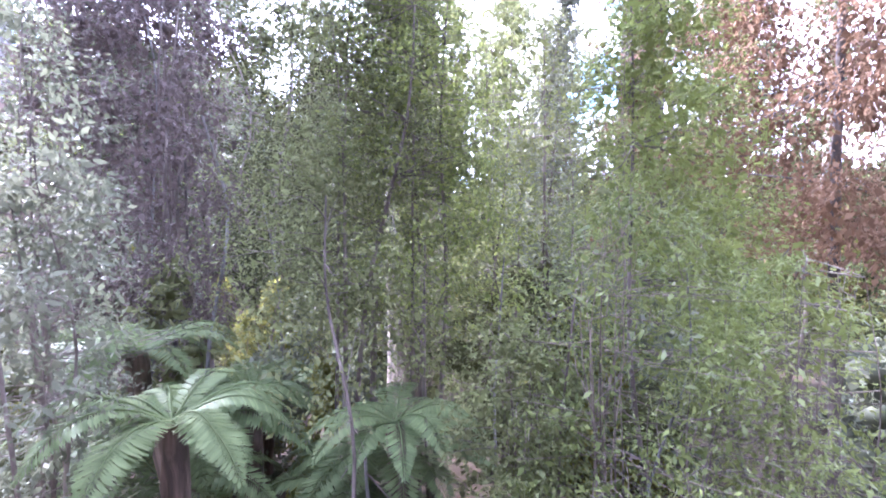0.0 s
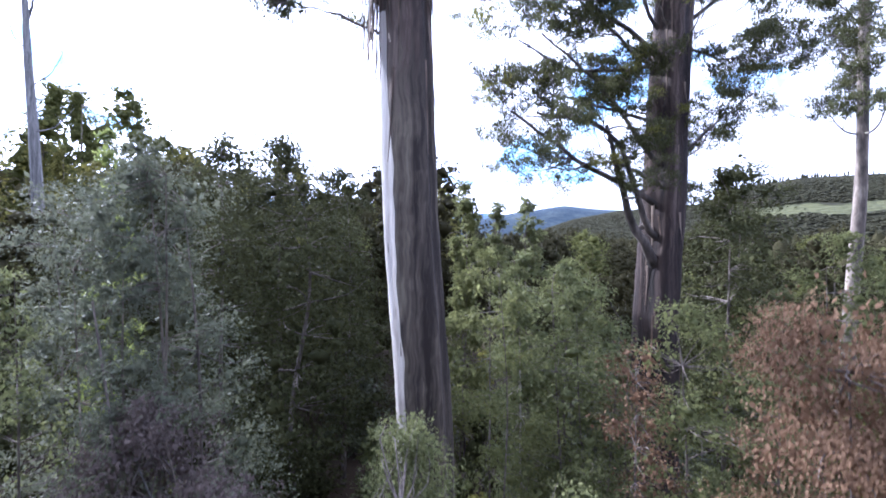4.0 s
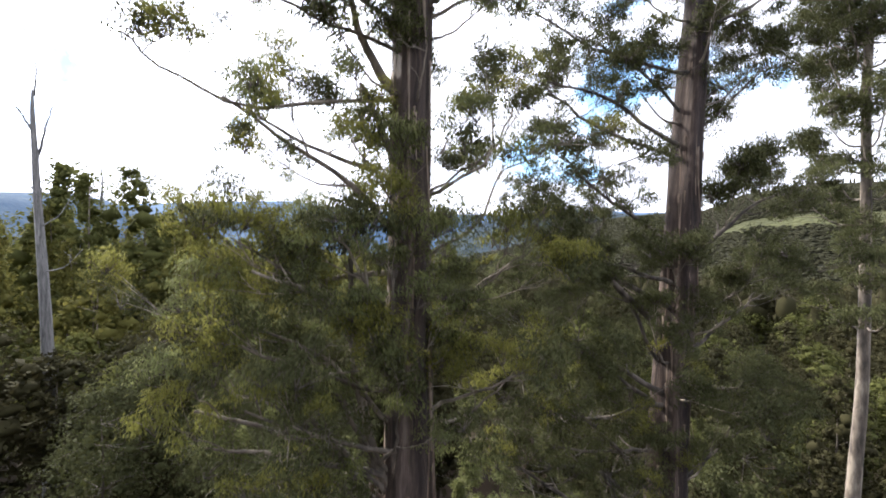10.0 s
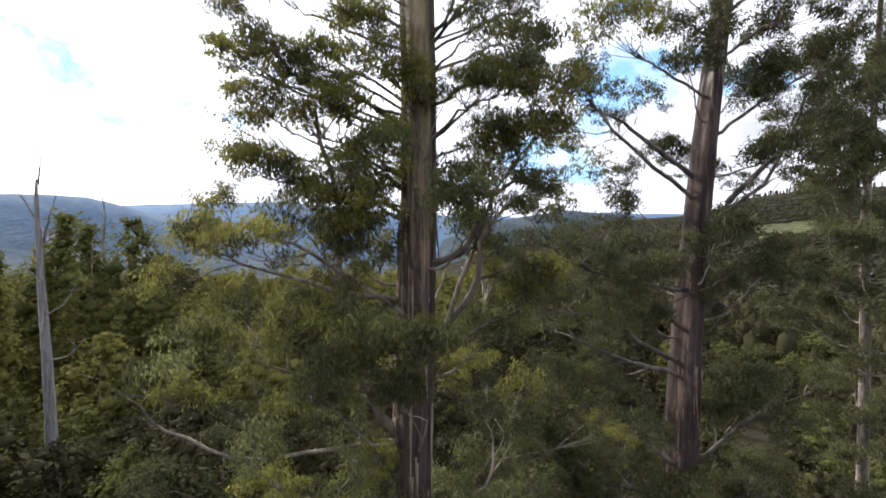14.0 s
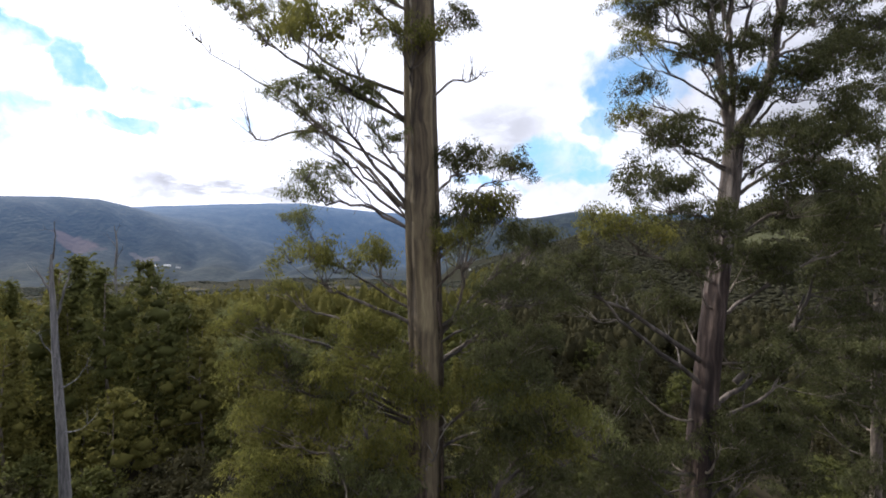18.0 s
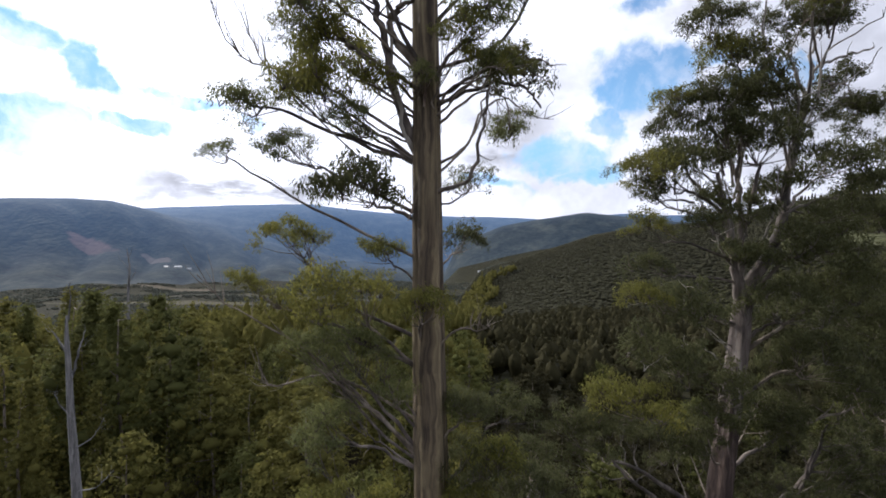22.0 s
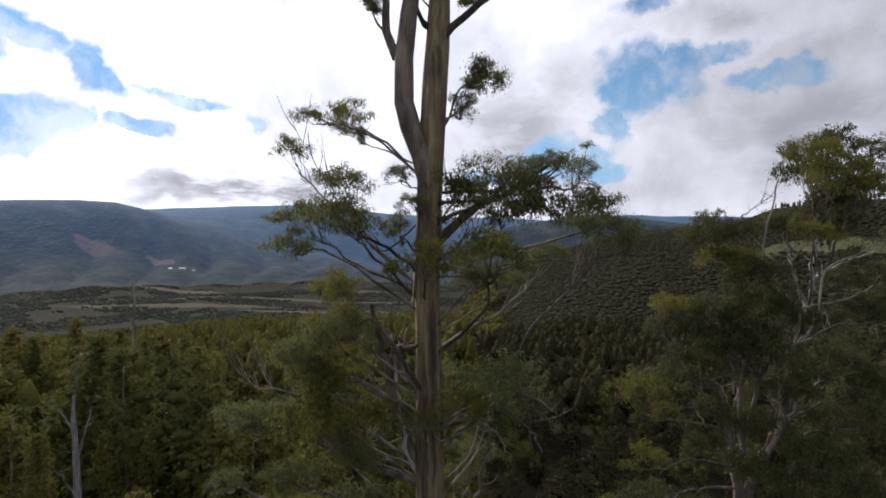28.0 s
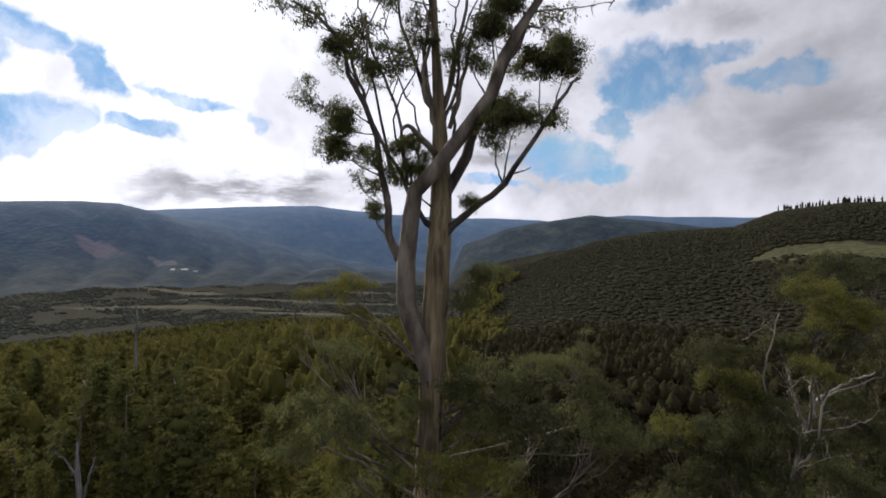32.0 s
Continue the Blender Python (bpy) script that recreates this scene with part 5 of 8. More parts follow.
    pad(tree, [(-1.3, 13.2, 59.1), (1.1, 14.2, 60.4), (2.4, 15.5, 62.0)], 0.71, 0.35, GUM, 0.050)
    pad(tree, [(-1.3, 13.2, 59.4), (0.3, 13.3, 60.5), (1.2, 13.5, 61.3)], 0.44, 0.20, GUM, 0.030)
    pad(tree, [(-1.3, 13.2, 61.7), (-1.8, 12.7, 62.3), (-2.0, 12.0, 62.8)], 0.36, 0.45, GUM, 0.040)
    pad(tree, [(-1.3, 13.2, 60.4), (-2.0, 12.9, 61.1), (-2.2, 12.4, 61.7)], 0.22, 0.25, GUM, 0.030)
    stem(tree, [(-1.2, 13.2, 55.3), (-2.1, 13.1, 57.1), (-2.4, 12.9, 58.7), (-2.6, 12.8, 59.5), (-2.8, 12.6, 60.6)], 0.15, DARK_LIMB)
    stem(tree, [(-1.2, 13.2, 57.6), (-2.2, 13.0, 58.9), (-2.0, 12.7, 59.4), (-1.5, 12.4, 59.5)], 0.12, LIMB_BARK)
    stem(tree, [(-1.2, 13.2, 54.7), (-1.9, 13.1, 56.3), (-2.1, 13.0, 57.9), (-2.3, 12.9, 59.7)], 0.09, PALE_BARK)
    stem(tree, [(-1.2, 13.2, 54.4), (-0.0, 13.0, 54.8), (0.3, 12.8, 56.1), (0.6, 12.5, 57.3)], 0.07, DARK_LIMB)
    stem(tree, [(-1.2, 13.2, 56.8), (0.3, 13.1, 57.4), (1.2, 12.9, 57.4), (1.7, 12.7, 57.0), (1.9, 12.5, 56.6)], 0.06, DARK_LIMB)
    stem(tree, [(-1.2, 13.2, 57.0), (0.7, 13.0, 57.9), (1.7, 12.8, 58.0), (2.2, 12.6, 57.7)], 0.05, DARK_LIMB)
    pad(tree, [(-1.2, 13.2, 56.3), (0.3, 12.2, 57.5), (1.1, 11.0, 57.4)], 0.42, 0.31, GUM_OLIVE, 0.040)
    pad(tree, [(-1.3, 13.2, 62.0), (-0.5, 13.2, 62.8), (0.1, 13.1, 63.3), (1.3, 13.1, 63.9), (2.0, 13.0, 64.5)], 0.90, 0.26, GUM, 0.170)
    pad(tree, [(-1.2, 13.2, 62.8), (0.2, 12.9, 63.4), (0.6, 12.6, 64.2)], 1.05, 0.45, GUM, 0.070)
    pad(tree, [(-1.2, 13.2, 63.7), (2.5, 13.5, 63.9), (3.3, 14.0, 64.5)], 0.39, 0.60, GUM, 0.050)
    pad(tree, [(-1.2, 13.2, 63.4), (0.8, 12.5, 63.5), (1.4, 11.5, 63.5)], 0.81, 0.61, GUM_DARK, 0.060)
    pad(tree, [(-1.3, 13.2, 61.5), (2.8, 13.5, 62.5), (3.5, 14.0, 63.6)], 0.81, 0.39, GUM_DARK, 0.050)
    pad(tree, [(-1.2, 13.2, 57.9), (0.8, 13.2, 58.6), (2.0, 13.1, 60.2), (3.1, 13.1, 61.4), (3.5, 13.0, 62.9)], 0.95, 0.39, GUM, 0.060)
    pad(tree, [(-1.3, 13.2, 61.3), (3.9, 13.2, 62.0), (4.4, 13.2, 62.3)], 0.37, 0.40, GUM, 0.030)
    pad(tree, [(-1.3, 13.2, 61.5), (-0.1, 12.8, 62.5), (0.2, 12.2, 63.3)], 0.77, 0.52, GUM, 0.050)
    pad(tree, [(-1.2, 13.2, 58.9), (0.2, 12.6, 60.3), (0.5, 11.8, 61.3), (0.4, 11.0, 62.2)], 0.89, 0.39, GUM_OLIVE, 0.060)
    pad(tree, [(-1.3, 13.2, 60.2), (-1.3, 12.5, 61.2), (-1.1, 11.6, 62.0)], 0.70, 0.41, GUM_OLIVE, 0.050)
    pad(tree, [(-1.3, 13.2, 62.5), (-0.6, 12.9, 63.3), (-0.3, 12.6, 63.9)], 0.57, 0.45, GUM_DARK, 0.040)
    pad(tree, [(-1.3, 13.2, 60.8), (-3.2, 13.8, 62.5), (-4.2, 14.5, 64.4)], 0.82, 0.37, GUM, 0.050)
    pad(tree, [(-1.3, 13.2, 60.8), (-3.2, 13.1, 61.6), (-4.2, 13.1, 62.3), (-5.1, 13.0, 63.1)], 0.69, 0.39, GUM, 0.050)
    pad(tree, [(-1.3, 13.2, 60.5), (-2.9, 13.1, 62.0), (-3.7, 13.0, 63.2)], 0.82, 0.39, GUM, 0.050)
    pad(tree, [(-1.2, 13.2, 63.9), (-2.9, 13.4, 65.4), (-4.0, 13.7, 65.8), (-5.1, 14.0, 66.3)], 0.44, 0.25, GUM_OLIVE, 0.040)
    pad(tree, [(-1.2, 13.2, 63.9), (-3.0, 13.9, 65.6), (-4.1, 14.8, 66.5)], 0.82, 0.37, GUM_OLIVE, 0.050)
    pad(tree, [(-1.3, 13.2, 60.8), (-3.6, 13.3, 62.8), (-4.8, 13.4, 64.1), (-5.4, 13.5, 65.2)], 0.55, 0.31, GUM_OLIVE, 0.040)
    pad(tree, [(-1.2, 13.2, 64.4), (-2.9, 13.5, 65.1), (-3.6, 14.0, 65.7)], 0.46, 0.25, GUM_OLIVE, 0.030)
    pad(tree, [(-1.2, 13.2, 58.8), (-3.2, 13.8, 60.1), (-4.3, 14.5, 61.1)], 0.82, 0.40, GUM_OLIVE, 0.050)
    pad(tree, [(-1.2, 13.2, 57.9), (-2.7, 12.5, 59.3), (-3.3, 11.6, 60.4)], 0.73, 0.32, GUM_OLIVE, 0.050)
    pad(tree, [(-1.2, 13.2, 56.9), (-3.1, 12.8, 58.3), (-4.2, 12.2, 59.5)], 1.02, 0.43, GUM_OLIVE, 0.050)
    pad(tree, [(-1.2, 13.2, 56.4), (-3.0, 12.9, 57.6), (-3.6, 12.6, 58.7)], 1.05, 0.57, GUM_OLIVE, 0.050)
    pad(tree, [(-1.2, 13.2, 63.6), (-1.9, 12.9, 64.0), (-2.1, 12.6, 64.3)], 0.40, 0.19, GUM, 0.030)
    pad(tree, [(-1.2, 13.2, 62.8), (-1.5, 12.9, 63.2), (-1.6, 12.4, 63.5)], 0.39, 0.22, GUM, 0.030)
    pad(tree, [(-1.1, 13.2, 65.4), (-0.6, 13.1, 65.9), (-0.2, 13.0, 66.2)], 0.41, 0.36, GUM, 0.060)
    bare_limb(tree, [(-1.2, 13.2, 63.3), (-2.6, 13.2, 62.0), (-3.6, 13.2, 63.3), (-4.6, 13.2, 64.7), (-5.3, 13.2, 66.0)], 0.030)
    pad(tree, [(-1.2, 13.2, 56.2), (0.2, 13.3, 57.2), (1.1, 13.5, 58.2)], 1.02, 0.51, GUM_DARK, 0.050)
    pad(tree, [(-1.2, 13.2, 56.2), (-0.9, 12.6, 57.1), (-0.2, 11.8, 58.4)], 0.75, 0.36, GUM_OLIVE, 0.040)
    pad(tree, [(-1.2, 13.2, 55.2), (-3.1, 12.9, 56.3), (-4.3, 12.4, 57.5)], 1.03, 0.63, GUM_OLIVE, 0.050)
    pad(tree, [(-1.2, 13.2, 55.7), (-2.9, 13.0, 56.4), (-2.8, 12.8, 57.7)], 0.81, 0.49, GUM_OLIVE, 0.040)
    stem(tree, [(-1.0, 13.1, 70.8), (-1.4, 12.9, 72.3), (-1.2, 12.8, 73.6), (-1.4, 12.7, 74.5)], 0.070, LIMB_BARK)
    stem(tree, [(-0.7, 13.1, 71.1), (-0.2, 12.9, 72.9), (0.2, 12.8, 74.5)], 0.070, LIMB_BARK)
    stem(tree, [(-1.9, 13.1, 69.5), (-2.2, 12.9, 71.7), (-2.9, 12.8, 73.5), (-3.2, 12.7, 74.6)], 0.055, LIMB_BARK)
    stem(tree, [(-2.2, 13.1, 69.5), (-3.1, 12.9, 72.0), (-3.8, 12.8, 73.6), (-4.5, 12.7, 74.6)], 0.060, LIMB_BARK)
    stem(tree, [(-1.6, 13.1, 69.5), (-1.6, 12.9, 71.2), (-2.3, 12.8, 72.9), (-2.5, 12.7, 74.2)], 0.040, LIMB_BARK)
    stem(tree, [(0.3, 13.1, 71.5), (0.9, 12.9, 73.2), (1.0, 12.8, 74.3)], 0.035, LIMB_BARK)
    stem(tree, [(-0.6, 13.1, 70.6), (-0.5, 12.9, 72.3), (-0.6, 12.8, 73.6), (-0.4, 12.7, 74.5)], 0.050, LIMB_BARK)
    return tree


main_gum()


# ---- the second gum ----
def second_gum():
    tree = thing("gum_tree", "big eucalyptus with a reddish stringy trunk and forked pale top", "tree")
    spine = [(9.4, 21.2, -4.4, 1.5), (9.55, 21.2, -1, 1.15), (9.6, 21.2, 9.5, 0.95), (9.9, 21.2, 15, 0.9), (10.0, 21.2, 19, 0.84), (10.5, 21.2, 28, 0.72), (10.8, 21.25, 34, 0.62), (11.35, 21.3, 41, 0.52), (11.9, 21.4, 46, 0.46), (12.2, 21.4, 48.4, 0.42), (12.28, 21.4, 49.9, 0.38), (12.3, 21.4, 50.6, 0.2)]
    trunk_of(tree, spine, RED_BARK, 15, sides=30, fluted=0.09)
    ribbons(tree, spine, 70, 7, 38, 16, (0.8, 3.0))
    rng = np.random.default_rng(78)
    for i in range(22):
        z = 17 + 27 * i / 21 + rng.normal(0, 0.5)
        x, y, r = (float(np.interp(z, [p[2] for p in spine], [p[k] for p in spine])) for k in (0, 1, 3))
        a = i * 2.4 + rng.normal(0, 0.4)
        ln = rng.uniform(1.8, 3.6)
        e = (x + math.cos(a) * ln, y + math.sin(a) * ln, z + rng.uniform(0.8, 2.4))
        limb(tree, [(x, y, z), ((x + e[0]) / 2, (y + e[1]) / 2, z + 0.3), e], 0.07, 5, 1.2, GUM_DARK, (0.5, 0.95), name="epicormic_shoot", dim=0.7)
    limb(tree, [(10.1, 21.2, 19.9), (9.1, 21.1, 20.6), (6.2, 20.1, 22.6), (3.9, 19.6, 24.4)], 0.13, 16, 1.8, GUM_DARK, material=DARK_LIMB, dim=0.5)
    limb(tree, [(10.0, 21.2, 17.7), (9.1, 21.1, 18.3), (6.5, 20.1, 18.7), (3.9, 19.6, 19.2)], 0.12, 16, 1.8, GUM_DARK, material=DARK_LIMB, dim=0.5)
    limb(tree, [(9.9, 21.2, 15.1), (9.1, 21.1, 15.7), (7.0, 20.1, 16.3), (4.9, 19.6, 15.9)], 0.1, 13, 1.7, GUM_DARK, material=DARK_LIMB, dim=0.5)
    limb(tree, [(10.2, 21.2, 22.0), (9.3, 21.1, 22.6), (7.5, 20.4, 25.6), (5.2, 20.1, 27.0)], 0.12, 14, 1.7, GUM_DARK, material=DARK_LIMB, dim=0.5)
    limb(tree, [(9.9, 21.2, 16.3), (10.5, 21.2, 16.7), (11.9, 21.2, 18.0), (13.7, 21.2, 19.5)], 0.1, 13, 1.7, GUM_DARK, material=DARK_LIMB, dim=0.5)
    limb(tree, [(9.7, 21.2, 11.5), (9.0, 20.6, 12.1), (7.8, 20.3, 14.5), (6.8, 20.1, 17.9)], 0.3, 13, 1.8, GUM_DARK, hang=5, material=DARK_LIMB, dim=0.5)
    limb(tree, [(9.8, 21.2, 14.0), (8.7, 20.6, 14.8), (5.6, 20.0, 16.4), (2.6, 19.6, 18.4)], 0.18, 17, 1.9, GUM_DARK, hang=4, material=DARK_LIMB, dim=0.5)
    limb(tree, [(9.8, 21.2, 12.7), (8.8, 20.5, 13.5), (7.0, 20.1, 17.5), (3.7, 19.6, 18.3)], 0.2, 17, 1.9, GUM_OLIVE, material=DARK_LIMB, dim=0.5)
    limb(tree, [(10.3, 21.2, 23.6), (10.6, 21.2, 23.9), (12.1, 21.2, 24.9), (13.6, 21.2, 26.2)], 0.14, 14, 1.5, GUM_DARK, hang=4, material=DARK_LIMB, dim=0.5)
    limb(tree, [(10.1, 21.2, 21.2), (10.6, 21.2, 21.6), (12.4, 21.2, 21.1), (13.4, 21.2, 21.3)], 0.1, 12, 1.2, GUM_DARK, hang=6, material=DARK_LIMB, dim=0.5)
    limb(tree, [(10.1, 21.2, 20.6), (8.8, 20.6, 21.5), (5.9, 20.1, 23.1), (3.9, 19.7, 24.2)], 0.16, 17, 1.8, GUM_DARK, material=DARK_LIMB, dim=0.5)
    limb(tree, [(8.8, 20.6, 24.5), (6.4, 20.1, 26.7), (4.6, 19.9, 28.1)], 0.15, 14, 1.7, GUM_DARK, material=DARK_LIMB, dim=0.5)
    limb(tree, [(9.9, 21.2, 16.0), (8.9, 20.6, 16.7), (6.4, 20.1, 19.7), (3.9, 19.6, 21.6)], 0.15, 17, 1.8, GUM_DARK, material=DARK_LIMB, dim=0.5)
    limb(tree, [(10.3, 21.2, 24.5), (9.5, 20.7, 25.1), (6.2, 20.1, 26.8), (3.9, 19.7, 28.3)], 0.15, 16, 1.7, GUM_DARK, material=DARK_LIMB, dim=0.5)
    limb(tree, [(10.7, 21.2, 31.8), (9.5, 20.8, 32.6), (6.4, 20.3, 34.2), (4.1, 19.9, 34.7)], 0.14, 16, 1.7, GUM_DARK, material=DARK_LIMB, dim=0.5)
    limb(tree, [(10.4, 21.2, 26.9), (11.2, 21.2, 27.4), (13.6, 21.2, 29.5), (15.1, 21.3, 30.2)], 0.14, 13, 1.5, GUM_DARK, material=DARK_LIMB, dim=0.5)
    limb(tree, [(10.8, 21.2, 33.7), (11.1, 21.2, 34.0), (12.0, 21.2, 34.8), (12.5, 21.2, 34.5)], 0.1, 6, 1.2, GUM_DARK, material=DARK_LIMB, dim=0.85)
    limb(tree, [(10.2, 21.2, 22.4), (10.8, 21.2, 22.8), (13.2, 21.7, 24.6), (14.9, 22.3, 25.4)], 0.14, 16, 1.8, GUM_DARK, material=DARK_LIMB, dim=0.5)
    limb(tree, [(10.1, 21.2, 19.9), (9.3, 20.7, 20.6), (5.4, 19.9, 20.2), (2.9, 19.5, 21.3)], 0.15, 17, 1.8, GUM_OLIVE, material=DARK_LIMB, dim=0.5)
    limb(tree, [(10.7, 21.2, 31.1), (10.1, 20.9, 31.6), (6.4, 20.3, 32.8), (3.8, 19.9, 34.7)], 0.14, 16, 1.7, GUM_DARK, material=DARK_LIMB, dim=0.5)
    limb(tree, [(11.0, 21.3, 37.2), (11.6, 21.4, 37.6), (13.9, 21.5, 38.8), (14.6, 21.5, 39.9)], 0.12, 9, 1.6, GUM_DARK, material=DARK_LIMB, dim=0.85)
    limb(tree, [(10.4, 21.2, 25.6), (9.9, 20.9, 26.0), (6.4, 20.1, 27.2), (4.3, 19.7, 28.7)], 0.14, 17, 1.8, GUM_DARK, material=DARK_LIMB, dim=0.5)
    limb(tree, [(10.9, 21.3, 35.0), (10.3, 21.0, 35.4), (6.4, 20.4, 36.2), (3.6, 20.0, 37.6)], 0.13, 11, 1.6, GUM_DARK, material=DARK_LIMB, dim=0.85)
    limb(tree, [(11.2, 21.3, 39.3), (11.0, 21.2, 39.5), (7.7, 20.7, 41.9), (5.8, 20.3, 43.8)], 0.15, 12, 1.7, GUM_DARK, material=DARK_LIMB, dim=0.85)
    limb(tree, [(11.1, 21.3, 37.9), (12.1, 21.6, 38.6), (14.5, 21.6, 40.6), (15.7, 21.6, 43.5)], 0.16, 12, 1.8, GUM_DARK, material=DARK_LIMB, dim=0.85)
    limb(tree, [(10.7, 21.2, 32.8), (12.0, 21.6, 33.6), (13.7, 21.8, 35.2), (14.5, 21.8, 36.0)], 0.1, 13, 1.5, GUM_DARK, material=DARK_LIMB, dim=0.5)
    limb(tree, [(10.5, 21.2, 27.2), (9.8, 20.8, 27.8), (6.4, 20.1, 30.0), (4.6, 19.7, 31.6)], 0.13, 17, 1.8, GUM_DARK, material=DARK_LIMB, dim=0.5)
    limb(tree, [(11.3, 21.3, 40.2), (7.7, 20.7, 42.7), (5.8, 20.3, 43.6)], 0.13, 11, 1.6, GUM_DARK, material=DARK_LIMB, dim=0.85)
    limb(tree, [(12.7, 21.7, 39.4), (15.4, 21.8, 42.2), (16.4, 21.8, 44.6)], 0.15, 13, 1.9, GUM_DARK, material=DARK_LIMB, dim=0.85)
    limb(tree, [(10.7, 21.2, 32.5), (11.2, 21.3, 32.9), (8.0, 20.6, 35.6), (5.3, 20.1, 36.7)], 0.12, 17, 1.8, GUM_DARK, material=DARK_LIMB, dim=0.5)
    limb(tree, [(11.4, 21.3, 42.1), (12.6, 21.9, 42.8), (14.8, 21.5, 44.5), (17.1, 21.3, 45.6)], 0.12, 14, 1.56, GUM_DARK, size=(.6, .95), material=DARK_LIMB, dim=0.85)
    stem(tree, [(12.2, 21.4, 50.1), (11.7, 21.2, 52.4), (11.2, 20.9, 54.4), (10.7, 20.6, 55.9)], 0.187, DARK_LIMB)
    stem(tree, [(12.3, 21.4, 50.4), (12.2, 21.5, 53.7), (12.0, 21.5, 56.2), (12.4, 21.6, 58.4)], 0.145, DARK_LIMB)
    stem(tree, [(12.3, 21.4, 49.6), (12.7, 21.5, 51.1), (13.6, 21.6, 52.4), (14.2, 21.7, 54.2), (14.5, 21.8, 56.2), (15.0, 21.9, 58.3), (15.3, 22.0, 59.6)], 0.306, DARK_LIMB)
    stem(tree, [(14.9, 21.4, 59.3), (14.6, 21.7, 60.5), (14.4, 22.0, 62.0)], 0.098, PALE_BARK)
    stem(tree, [(14.8, 21.4, 58.9), (15.3, 21.6, 60.6), (16.9, 22.0, 61.3), (18.4, 22.3, 61.8)], 0.083, PALE_BARK)
    stem(tree, [(15.1, 21.4, 60.1), (15.3, 21.7, 61.5), (16.0, 22.0, 63.6)], 0.090, PALE_BARK)
    stem(tree, [(14.7, 21.4, 58.8), (13.5, 21.3, 60.4), (11.9, 21.3, 61.3), (10.6, 21.2, 62.2)], 0.060, PALE_BARK)
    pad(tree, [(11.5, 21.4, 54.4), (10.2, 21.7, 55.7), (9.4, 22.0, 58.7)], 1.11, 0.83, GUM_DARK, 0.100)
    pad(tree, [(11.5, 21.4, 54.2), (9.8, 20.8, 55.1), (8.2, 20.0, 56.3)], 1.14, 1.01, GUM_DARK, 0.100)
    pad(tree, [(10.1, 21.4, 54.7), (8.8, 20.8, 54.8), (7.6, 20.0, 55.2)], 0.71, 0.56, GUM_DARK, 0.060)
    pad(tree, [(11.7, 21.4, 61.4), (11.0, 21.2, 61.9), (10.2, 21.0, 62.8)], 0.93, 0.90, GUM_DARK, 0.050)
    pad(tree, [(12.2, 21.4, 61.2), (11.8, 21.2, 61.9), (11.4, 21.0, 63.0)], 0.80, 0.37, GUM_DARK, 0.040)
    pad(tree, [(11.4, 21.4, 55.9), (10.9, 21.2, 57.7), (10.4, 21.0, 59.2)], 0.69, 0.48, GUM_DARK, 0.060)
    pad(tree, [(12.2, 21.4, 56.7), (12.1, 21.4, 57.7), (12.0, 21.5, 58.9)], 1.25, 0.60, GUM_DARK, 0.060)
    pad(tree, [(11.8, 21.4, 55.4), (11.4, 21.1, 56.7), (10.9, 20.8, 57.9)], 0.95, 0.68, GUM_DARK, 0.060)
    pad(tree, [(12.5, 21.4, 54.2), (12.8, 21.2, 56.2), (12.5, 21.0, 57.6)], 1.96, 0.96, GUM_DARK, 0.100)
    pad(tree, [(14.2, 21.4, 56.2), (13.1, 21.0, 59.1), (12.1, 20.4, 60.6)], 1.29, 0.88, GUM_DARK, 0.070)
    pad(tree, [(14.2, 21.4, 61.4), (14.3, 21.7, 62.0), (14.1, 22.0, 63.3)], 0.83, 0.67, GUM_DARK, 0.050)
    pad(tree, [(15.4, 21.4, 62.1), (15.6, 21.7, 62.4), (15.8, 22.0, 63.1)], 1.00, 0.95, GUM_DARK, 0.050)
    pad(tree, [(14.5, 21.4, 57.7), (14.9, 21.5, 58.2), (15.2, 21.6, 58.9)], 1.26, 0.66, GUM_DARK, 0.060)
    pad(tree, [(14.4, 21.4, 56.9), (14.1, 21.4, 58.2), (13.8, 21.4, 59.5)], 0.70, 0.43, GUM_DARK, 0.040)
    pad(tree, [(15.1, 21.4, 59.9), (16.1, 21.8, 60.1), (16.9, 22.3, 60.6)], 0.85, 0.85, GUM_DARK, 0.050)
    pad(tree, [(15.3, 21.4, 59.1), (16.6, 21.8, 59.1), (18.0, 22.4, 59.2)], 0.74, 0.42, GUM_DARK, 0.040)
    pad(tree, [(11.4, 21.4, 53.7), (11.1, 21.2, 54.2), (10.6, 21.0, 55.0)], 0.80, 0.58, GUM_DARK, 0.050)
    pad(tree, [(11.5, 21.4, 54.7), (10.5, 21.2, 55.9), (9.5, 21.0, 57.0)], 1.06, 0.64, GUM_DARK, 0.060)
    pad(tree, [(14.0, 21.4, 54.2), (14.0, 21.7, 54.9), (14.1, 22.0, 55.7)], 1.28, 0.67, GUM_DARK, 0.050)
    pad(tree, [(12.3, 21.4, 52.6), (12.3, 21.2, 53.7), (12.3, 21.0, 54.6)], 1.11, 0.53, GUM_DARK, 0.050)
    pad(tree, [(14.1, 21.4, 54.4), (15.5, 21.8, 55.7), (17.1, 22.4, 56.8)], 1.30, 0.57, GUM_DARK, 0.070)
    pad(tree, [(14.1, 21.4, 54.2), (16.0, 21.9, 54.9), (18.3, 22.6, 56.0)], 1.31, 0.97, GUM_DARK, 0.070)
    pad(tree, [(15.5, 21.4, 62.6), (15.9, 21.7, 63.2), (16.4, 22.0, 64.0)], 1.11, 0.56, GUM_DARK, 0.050)
